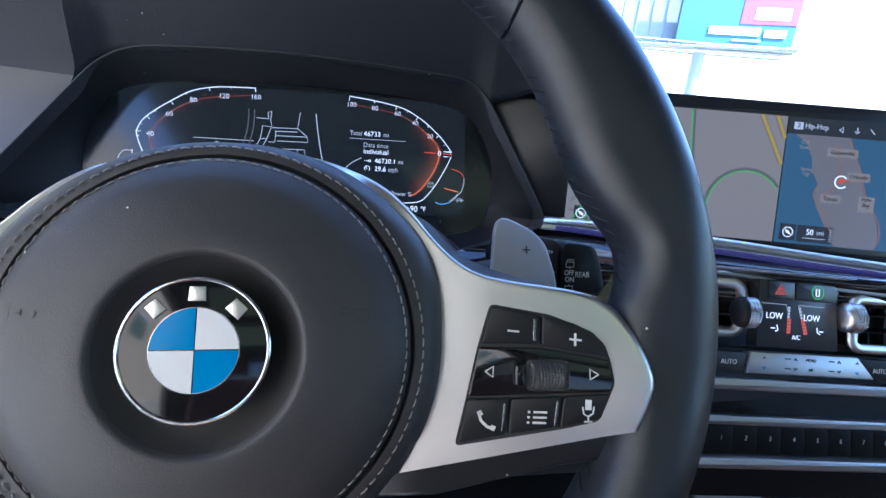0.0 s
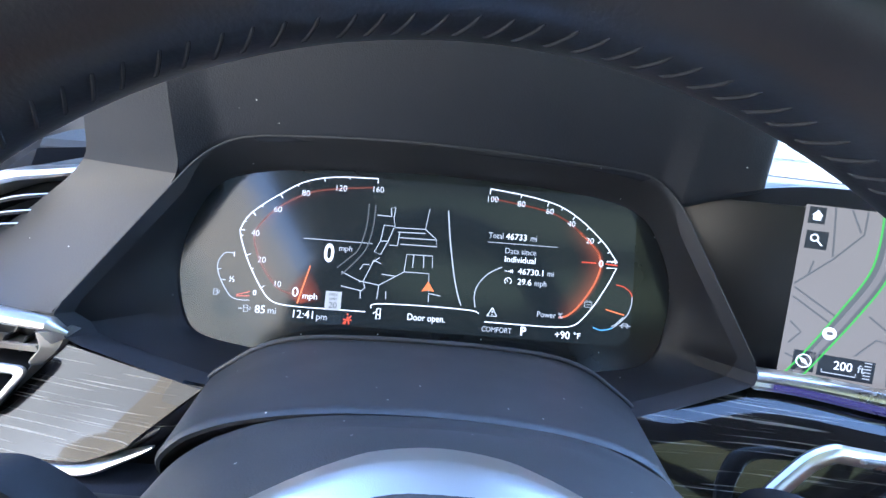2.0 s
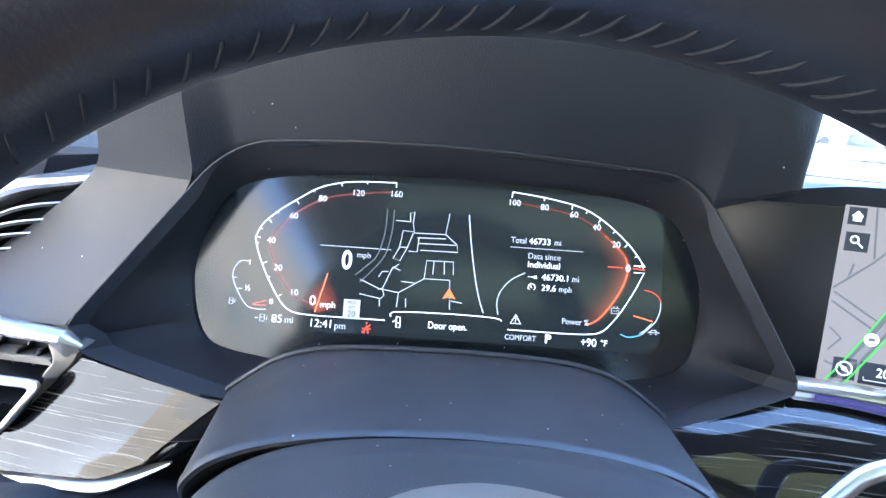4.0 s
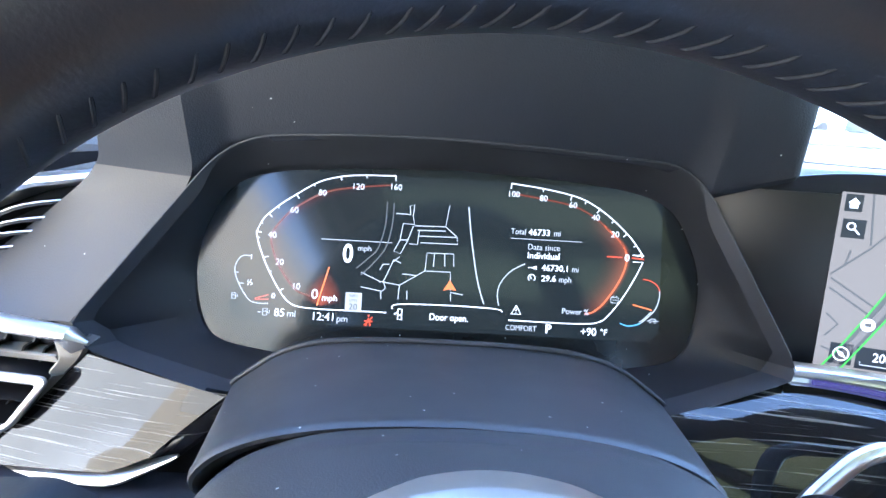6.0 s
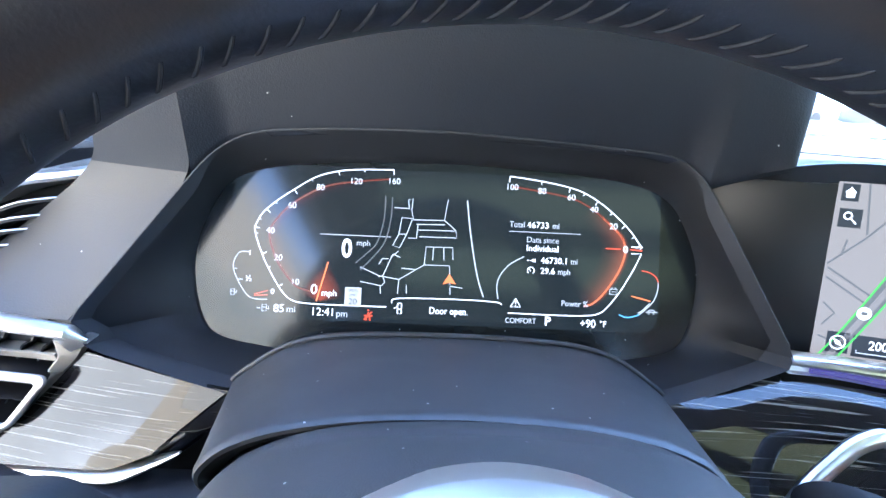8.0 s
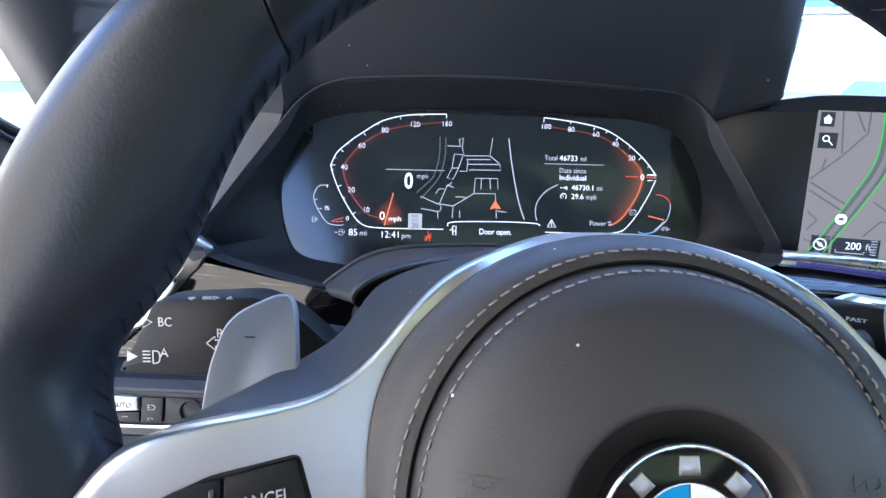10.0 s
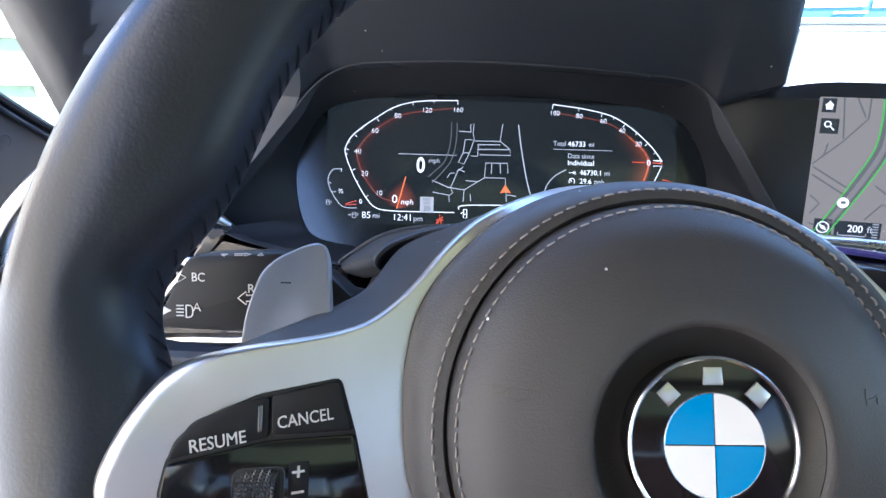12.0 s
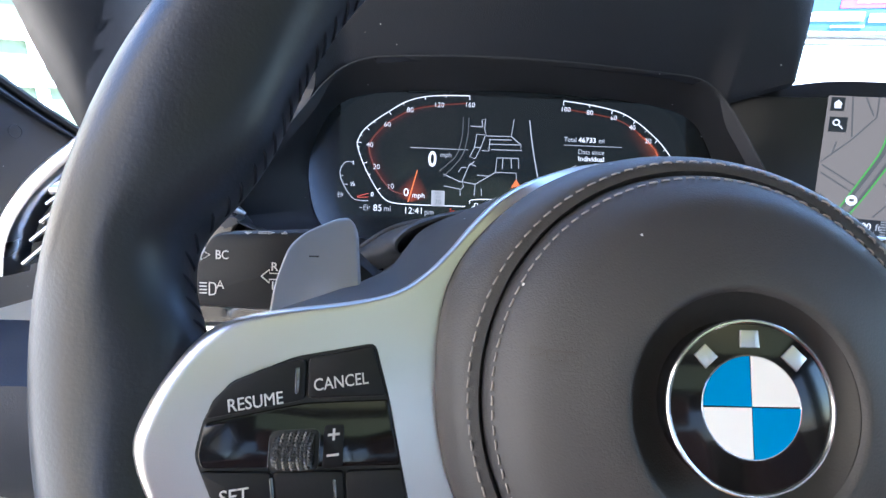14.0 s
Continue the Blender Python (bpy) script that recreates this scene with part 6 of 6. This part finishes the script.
# ---- left door, pillar and cabin shell ----
pill = tagged(empty("pillar_left"), "dark front pillar trim", "pillar", kind="structure")
inner = spline([(-.50, .78, 1.02), (-.428, .60, 1.184), (-.40, .45, 1.30), (-.36, .25, 1.45), (-.33, .05, 1.56)], 20)
outer = spline([(-.53, .60, .95), (-.531, .55, 1.050), (-.552, .53, 1.150), (-.545, .47, 1.25), (-.53, .30, 1.40), (-.50, .05, 1.56)], 20)
rows = []
for p, q in zip(inner, outer):
    rows.append([p + Vector((0, .03, 0)), p, p.lerp(q, .3) + Vector((.012, -.03, 0)), p.lerp(q, .7) + Vector((.010, -.03, 0)), q, q + Vector((-.01, .03, 0)), p.lerp(q, .5) + Vector((0, .06, .02))])
bm = bmesh.new()
loft(bm, rows, cu=True, cap=True)
part("pillar_trim", bm, M["pillar"], pill, "", angle=80)
bm = bmesh.new()
tube(bm, [p + Vector((.004, .012, 0)) for p in inner], .004, 6)
part("glass_border", bm, M["rubber"], pill, "black dotted glass border")

# ---- cabin shell ----
def box(name, x0, y0, z0, x1, y1, z1, m, parent=None, label="", bev=0.0):
    bm = bmesh.new()
    prism(bm, rect(x0, y0, x1, y1, min(bev * 2, .4 * (x1 - x0)) if bev else 0), z0, z1, bev)
    return part(name, bm, m, parent, label)


# headliner with the opening of the glass roof
SR = (-.16, -1.45, 1.02, -.42)
bm = bmesh.new()
for q in ((-.30, -2.2, 1.26, SR[1]), (-.30, SR[1], SR[0], SR[3]), (SR[2], SR[1], 1.26, SR[3]), (SR[0], -.84, SR[2], -.77)):
    prism(bm, rect(*q), 1.56, 1.62)
prism(bm, [(-.50, .20), (-.37, -.02), (-.30, SR[3]), (1.26, SR[3]), (1.26, .20)], 1.56, 1.62)
roof = part("ceiling", bm, M["headliner"], None, "anthracite cloth headliner")
tagged(roof, kind="structure", category="ceiling")
flo = box("floor", -.40, -2.2, .32, 1.29, 1.05, .36, M["pillar"], None, "black cabin floor carpet")
tagged(flo, kind="structure", category="floor")
wr = box("wall_right", 1.22, -2.2, .36, 1.28, 1.0, 1.02, M["tan"], None, "tan right-hand door cards")
tagged(wr, kind="structure", category="wall")
wb = box("wall_rear", -.52, -2.26, .36, 1.26, -2.2, 1.12, M["tan"], None, "tan rear wall of the cabin below the rear window")
tagged(wb, kind="structure", category="wall")
wl = box("wall_left", -.56, -2.2, .36, -.52, -.98, 1.20, M["pillar"], None, "dark left rear door card")
tagged(wl, kind="structure", category="wall")
wh = box("wall_right_upper", 1.22, -2.2, 1.46, 1.28, .10, 1.58, M["headliner"], None, "anthracite roof edge trim")
tagged(wh, kind="structure", category="wall")
wh = box("wall_left_upper", -.36, -2.2, 1.47, -.30, -.06, 1.58, M["headliner"], None, "anthracite roof edge trim")
tagged(wh, kind="structure", category="wall")
for x, y, lean in ((-.52, -1.02, .19), (1.22, -.75, 0), (-.52, -2.2, .19), (1.22, -2.2, 0)):
    bm = bmesh.new()
    loft(bm, [[(x + d_ + a_, y + b_, z_) for a_, b_ in ((0, 0), (.06, 0), (.06, .08), (0, .08))] for d_, z_ in ((0, .36), (0, 1.10), (lean, 1.58))], cu=True, cap=True)
    p_ = part("cabin_post", bm, M["pillar"], None, "dark cabin post")
    tagged(p_, kind="structure", category="post")
# privacy glass behind the front seats, unseen, added to cut light from behind
tg = mat("privacy glass", (0.01, 0.012, 0.012), 0.05)
tg.node_tree.nodes["Principled BSDF"].inputs["Alpha"].default_value = 0.6
bm = bmesh.new()
loft(bm, [[(x_, y_, z_) for y_ in (-2.12, -1.0)] for x_, z_ in ((-.52, 1.18), (-.35, 1.48), (-.346, 1.48), (-.516, 1.18))], cv=True)
tagged(part("window_2", bm, tg, None, "dark tinted rear window"), kind="structure", category="window")
for k_, b_ in enumerate(((1.248, -2.12, 1.01, 1.252, -.75, 1.47), (-.46, -2.232, 1.11, 1.22, -2.228, 1.57))):
    tagged(box("window_%d" % (k_ + 3), *b_, tg, None, "dark tinted rear window"), kind="structure", category="window")
bm = bmesh.new()
loft(bm, [[(1.24, .78, 1.02), (1.16, .76, 1.06), (1.2, .70, 1.02)], [(1.2, .05, 1.58), (1.12, .04, 1.58), (1.16, 0, 1.56)]], cu=True, cap=True)
tagged(part("pillar_right", bm, M["pillar"], None, "dark front pillar trim"), kind="structure", category="pillar")
ws_rows = []
for i in range(9):
    x = -.55 + 1.82 * i / 8
    c = .10 * (1 - ((x - .355) / .91) ** 2)
    ws_rows.append([(x, .88 + c, 1.05), (x, .50 + c * .8, 1.33), (x, .195 + c * .1, 1.575)])
gm = bpy.data.materials.new("windscreen glass")
gm.use_nodes = True
gb = gm.node_tree.nodes["Principled BSDF"]
gb.inputs["Transmission Weight"].default_value, gb.inputs["Roughness"].default_value, gb.inputs["IOR"].default_value = 1.0, 0.0, 1.05
gb.inputs["Base Color"].default_value = (.93, .97, .96, 1)
wsg = part("window_1", sheet(ws_rows, .004), gm, None, "clear windscreen")
wsg.visible_shadow = False
rm = bpy.data.materials.new("green tinted roof glass")
rm.use_nodes = True
t_ = rm.node_tree
tr_, gl_, mx_ = (t_.nodes.new(n) for n in ("ShaderNodeBsdfTransparent", "ShaderNodeBsdfGlossy", "ShaderNodeMixShader"))
tr_.inputs[0].default_value, gl_.inputs["Roughness"].default_value, mx_.inputs[0].default_value = (.42, .39, .24, 1), .02, .05
t_.links.new(tr_.outputs[0], mx_.inputs[1])
t_.links.new(gl_.outputs[0], mx_.inputs[2])
t_.links.new(mx_.outputs[0], t_.nodes["Material Output"].inputs[0])
# passenger's side window
pm = rm.copy()
pm.name = "tinted side glass"
for n_ in pm.node_tree.nodes:
    if n_.bl_idname == "ShaderNodeBsdfTransparent":
        n_.inputs[0].default_value = (.66, .69, .67, 1)
bm = bmesh.new()
loft(bm, [[(x_, y_, z_) for y_, z_ in ((-.67, 1.01), (.70, 1.01), (.12, 1.47), (-.67, 1.47))] for x_ in (1.248, 1.252)], cu=True, cap=True)
tagged(part("window_6", bm, pm, None, "tinted passenger side window"), kind="structure", category="window")
rg = part("window_5", prism(bmesh.new(), rect(*SR), 1.600, 1.604), rm, None, "green tinted glass roof panel")
tagged(rg, kind="structure", category="window")
tagged(wsg, kind="structure", category="window")

# driver's seat behind the wheel
def front_seat(x):
    st_ = tagged(empty("front_seat", Matrix.Translation((x, -.45, .36))), "cognac brown leather front seat", "seat")
    part("seat_base", prism(bmesh.new(), rect(-.24, -.22, .24, .22, .05), 0, .06, .01), M["pillar"], st_, "black seat base")
    part("cushion", prism(bmesh.new(), rect(-.27, -.25, .27, .22, .08), .05, .17, .035), M["seat"], st_, "")
    rows = []
    for k in range(13):
        f = k / 12
        z = .15 + .62 * f
        wd = .27 - .05 * f * f - (.05 * max(0, f - .85) / .15)
        yb = -.20 - .20 * f
        rows.append([(wd * c, yb + dy, z) for c, dy in ((-1, .06), (-.86, .09), (-.6, .045), (0, .03), (.6, .045), (.86, .09), (1, .06), (1, -.04), (.5, -.09), (-.5, -.09), (-1, -.04))])
    bm = bmesh.new()
    loft(bm, rows, cu=True, cap=True)
    part("backrest", bm, M["seat"], st_, "bolstered backrest", angle=50)
    bm = bmesh.new()
    prism(bm, rect(-.13, -.46, .13, -.37, .04), .80, .98, .03)
    part("headrest", bm, M["seat"], st_)
    for sx in (-.06, .06):
        bm = bmesh.new()
        tube(bm, [(sx, -.415, .74), (sx, -.415, .82)], .007, 8)
        part("headrest_post", bm, M["chrome"], st_)


front_seat(0.0)
front_seat(.74)

# open driver's door with its sill and mirror corner
door = tagged(empty("driver_door"), "open black driver's door with mirror corner trim", "car door")
# card lengthened and raised at its rear, unseen, to fill the veneer's reflection
dl = spline([(-.52, .56, 0), (-.60, .34, 0), (-.70, .10, 0), (-.80, -.14, 0), (-1.01, -.66, 0)], 16)
rows = []
for p in dl:
    up_ = .11 * min(1, max(0, (.05 - p.y) / .2))
    rows.append([p + Vector((dx, 0, z + (up_ if z > .9 else 0))) for dx, z in ((0, .40), (.03, .52), (.045, .66), (.050, .72), (.012, .76), (.0, .84), (.006, .94), (-.005, 1.0), (-.03, 1.025))])
card = part("door_card", sheet(rows, .02), M["door_card"], door, "grey door card with an armrest")
bm = bmesh.new()
tube(bm, spline([dl[4] + Vector((.02, 0, .80)), dl[5] + Vector((.05, 0, .83)), dl[7] + Vector((.05, 0, .85)), dl[8] + Vector((.02, 0, .83))], 14), .012, 8)
part("door_pull", bm, M["button"], card, "black door pull")
mc = [(-.456, .452, 1.054), (-.465, .400, 1.091), (-.471, .362, 1.120), (-.480, .300, 1.165), (-.490, .230, 1.10), (-.487, .240, .92), (-.470, .372, .90), (-.458, .445, .95)]
bm = bmesh.new()
loft(bm, [[Vector(p) for p in mc], [Vector(p) + Vector((-.04, .02, .0)) for p in mc]], cu=True, cap=True)
mcp = part("mirror_corner", bm, M["plastic"], door, "black mirror corner trim")
bm = bmesh.new()
tube(bm, [Vector(p) + Vector((.003, -.002, -.001)) for p in mc[:4]], .0045, 8)
part("corner_bead", bm, M["rubber"], mcp, "rolled rubber edge")
bm = bmesh.new()
tube(bm, [Vector(p) + Vector((.004, -.003, -.012)) for p in mc[:4]], .0020, 8)
part("corner_ridge", bm, M["plastic"], mcp)
bm = bmesh.new()
cc = Vector((-.4665, .372, 1.066))
tube(bm, [cc + Vector((.001 + .0013 * math.cos(a), .0060 * math.cos(a), .0060 * math.sin(a))) for a in [2 * math.pi * k / 24 for k in range(24)]], .0006, 6, closed=True)
part("screw_cap", bm, M["plastic"], mcp, "small round screw cap")

# ---- outside ----
M["asphalt"] = mat("asphalt", (.32, .275, .20), .9, grain=.4, grain_scale=60, mottle=.25, mottle_scale=1.5)
M["leaf"] = mat("leaves", (.07, .12, .04), .6, mottle=.5, mottle_scale=3)
M["bark"] = mat("bark", (.12, .09, .07), .9)
M["frame_white"] = mat("white window frame paint", (.78, .78, .76), .5)
M["stucco"] = mat("cream stucco", (.55, .44, .29), .9, grain=.3, grain_scale=80)
# green of reflected leaves is put into the pane colour
M["pane"] = mat("leaf-green window pane", (.10, .15, .09), .25, mottle=.6, mottle_scale=2.5)
M["steel"] = mat("galvanised steel", (.22, .24, .26), .5, metal=.6)
M["board_blue"] = mat("billboard blue", (.035, .11, .20), .6)
M["board_red"] = mat("billboard red", (.55, .05, .07), .6)
bm = bmesh.new()
prism(bm, disc(0, 0, 900, 48), -.3, 0)
tagged(part("ground", bm, M["asphalt"], None, "sun-bleached pale concrete car park"), kind="structure", category="ground")

# billboard on a single post
D_ = 60.0
bb = tagged(empty("billboard", pose(D_ * math.sin(radians(35.2)), D_ * math.cos(radians(35.2)), 0, 0, 0, -22)), "tall steel billboard with a blue and red poster", "billboard")
bm = bmesh.new()
tube(bm, [(0, 0, 0), (0, 0, 7.2)], .62, 18)
part("post", bm, M["steel"], bb, "round steel post")
zb = 8.0
bm = bmesh.new()
prism(bm, rect(-2.6, -.15, 8.4, .15), zb, zb + 7.5)
board = part("board", bm, M["board_blue"], bb, "blue poster board")
bm = bmesh.new()
prism(bm, rect(3.2, -.22, 8.4, -.16), zb + 2.1, zb + 7.5)
part("poster_field", bm, M["board_red"], board, "red poster field")
for x0, x1, z0, z1 in ((.4, 5.2, 1.0, 1.75), (5.6, 7.6, .9, 1.6), (2.8, 5.4, .45, .62), (4.4, 7.6, 2.5, 3.6)):
    bm = bmesh.new()
    prism(bm, rect(x0, -.27, x1, -.23), zb + z0, zb + z1)
    part("poster_line", bm, M["frame_white"], board, "plain white line")
for z, y0, y1 in ((zb - .15, -1.9, -1.7), (zb - .55, -.9, -.7), (zb - .9, .8, 1.0), (zb - .4, 1.6, 1.8)):
    bm = bmesh.new()
    tube(bm, [(-8.0, y0, z + .3), (0, (y0 + y1) / 2, z), (10.5, y1, z - .1)], .10, 6)
    part("catwalk_rail", bm, M["steel"], bb)
for i in range(14):
    x = -7.5 + 1.35 * i
    bm = bmesh.new()
    tube(bm, [(x, -1.9, zb - .1), (x, 1.9, zb - .4)], .07, 5)
    part("catwalk_bar", bm, M["steel"], bb)
bm = bmesh.new()
prism(bm, rect(-8.0, -1.6, 8.5, 1.6), zb - .5, zb - .3)
part("catwalk", bm, M["steel"], bb, "steel catwalk under the board")
bm = bmesh.new()
prism(bm, rect(-8.2, 2.2, 1.2, 2.5), zb + .2, zb + 7.5)
part("rear_board", bm, M["steel"], bb, "back of the second board")
for i in range(7):
    bm = bmesh.new()
    tube(bm, [(-8 + 1.5 * i, 2.1, zb + .2), (-8 + 1.5 * i, 2.1, zb + 7.5)], .09, 5)
    part("rear_strut", bm, M["steel"], bb)

# glazed building with white sashes
gb_ = tagged(empty("glazed_building", frame_at((-8.6, 4.2, 0), (.50, .866, 0), (0, 0, 1))), "white-framed glazed building front with cream walls", "building")
LEVELS = (.12, .95, 1.62, 2.30, 3.05, 4.25)
for j in range(17):
    x = .75 * j
    slab("mullion", rect(x - .05, 0, x + .05, 4.4), 0, .14, M["frame_white"], gb_)
    if j < 16:
        for y0, y1 in zip(LEVELS, LEVELS[1:]):
            w_ = slab("window", rect(x + .05, y0 + .05, x + .70, y1 - .05), -.02, .02, M["pane"], gb_, 0, "pane with leaf reflection painted green")
            slab("window_sash", [(x + .08, y0 + .08), (x + .12, y0 + .08), (x + .12, y1 - .08), (x + .08, y1 - .08)], .02, .07, M["frame_white"], w_)
for y in LEVELS:
    slab("rail", rect(-.1, y - .05, 12.1, y + .05), 0, .16, M["frame_white"], gb_)
slab("facade_wall", rect(-9, 0, -.1, 4.6), -.3, 0, M["stucco"], gb_, 0, "cream stucco wall")
slab("parapet", rect(-9, 4.4, 12.4, 5.2), -.4, .2, M["stucco"], gb_, 0, "cream parapet")

# side wall along the parking row, unseen, added for cream reflections over sky
yw = tagged(empty("side_building", frame_at((-7.5, -34, 0), (0, 1, 0), (0, 0, 1))), "long cream stucco building, unseen, covering reflected sky", "building")
slab("facade_wall", rect(0, 0, 33, 10.8), -.3, 0, M["stucco"], yw, 0, "cream stucco wall")
for j in range(10):
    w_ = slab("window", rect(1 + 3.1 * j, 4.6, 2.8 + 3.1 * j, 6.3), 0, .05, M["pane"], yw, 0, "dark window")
    slab("window_frame", rect(.9 + 3.1 * j, 6.3, 2.9 + 3.1 * j, 6.45), 0, .09, M["frame_white"], w_)


# trees seen between the buildings; the panes' leaf green is painted
def tree(x, y, h, seed):
    rnd = random.Random(seed)
    t = tagged(empty("tree", Matrix.Translation((x, y, 0))), "leafy green street tree", "tree", "street trees")
    bm = bmesh.new()
    tube(bm, [(0, 0, 0), (.1, 0, h * .25), (0, .1, h * .5), (.1, .1, h * .75)], [h * .035, h * .028, h * .02, h * .008], 8)
    for k in range(7):
        a = rnd.uniform(0, 6.28)
        z = h * rnd.uniform(.3, .6)
        tube(bm, [(0, 0, z), (math.cos(a) * h * .12, math.sin(a) * h * .12, z + h * .12), (math.cos(a) * h * .25, math.sin(a) * h * .25, z + h * .18)], [h * .014, h * .01, h * .005], 5)
    part("trunk", bm, M["bark"], t, "grey-brown trunk and limbs")
    V, F = [], []
    for k in range(1500):
        a, b, r = rnd.uniform(0, 6.28), math.acos(rnd.uniform(-.7, 1)), h * .33 * rnd.uniform(.45, 1) ** .5
        lump = 1 + .25 * math.sin(3 * a + seed) * math.sin(2 * b)
        c = Vector((r * lump * math.sin(b) * math.cos(a), r * lump * math.sin(b) * math.sin(a), h * .68 + r * lump * .8 * math.cos(b)))
        q = Euler((rnd.uniform(0, 6.28), rnd.uniform(0, 6.28), rnd.uniform(0, 6.28))).to_matrix()
        s_ = h * rnd.uniform(.02, .04)
        i = len(V)
        for u_, v_ in ((-1, 0), (0, -.55), (1, 0), (0, .55)):
            V.append(tuple(c + q @ Vector((u_ * s_, v_ * s_, 0))))
        F.append((i, i + 1, i + 2, i + 3))
    me = bpy.data.meshes.new("crown")
    me.from_pydata(V, [], F)
    me.materials.append(M["leaf"])
    o = new("crown", me)
    o.parent = t


for x, y, h, sd in ((-16, 14, 7, 1), (-13, 24, 8, 2)):
    tree(x, y, h, sd)


# parked cars far across the lot
def parked(x, y, rz, col, seed):
    c = tagged(empty("parked_car", pose(x, y, 0, 0, 0, rz)), col[1] + " saloon parked across the lot", "car", "parked cars")
    P_ = [(-2.2, .45), (-2.15, .85), (-1.6, .95), (-1.0, 1.42), (.4, 1.45), (1.1, .98), (2.1, .85), (2.2, .45)]
    rows = []
    for yy, g in ((-.88, .97), (-.8, 1.0), (.8, 1.0), (.88, .97)):
        rows.append([(px, yy * (1 - .18 * max(0, pz - .95) / .5), pz * g) for px, pz in P_])
    bm = bmesh.new()
    loft(bm, rows)
    V = list(bm.verts)
    n = len(P_)
    bm.faces.new(V[:n])
    bm.faces.new(V[-n:])
    part("body", bm, col[0], c)
    for sx in (-1.35, 1.35):
        for sy in (-.85, .85):
            bm = bmesh.new()
            tube(bm, [(sx, sy - .1, .33), (sx, sy + .1, .33)], .33, 16)
            part("wheel", bm, M["rubber"], c)
    return c


white_p, dark_p, silver_p = (mat("white car paint", (.6, .6, .6), .2, coat=1), "white"), (mat("dark car paint", (.03, .035, .04), .2, coat=1), "dark grey"), (mat("silver car paint", (.35, .37, .4), .25, metal=.5, coat=1), "silver")
for i, (az, d, cp) in enumerate(((37.5, 26, silver_p), (43, 24, dark_p), (49, 25, white_p), (32, 27, dark_p))):
    parked(d * math.sin(radians(az)), d * math.cos(radians(az)), 20 + 11 * i, cp, i)
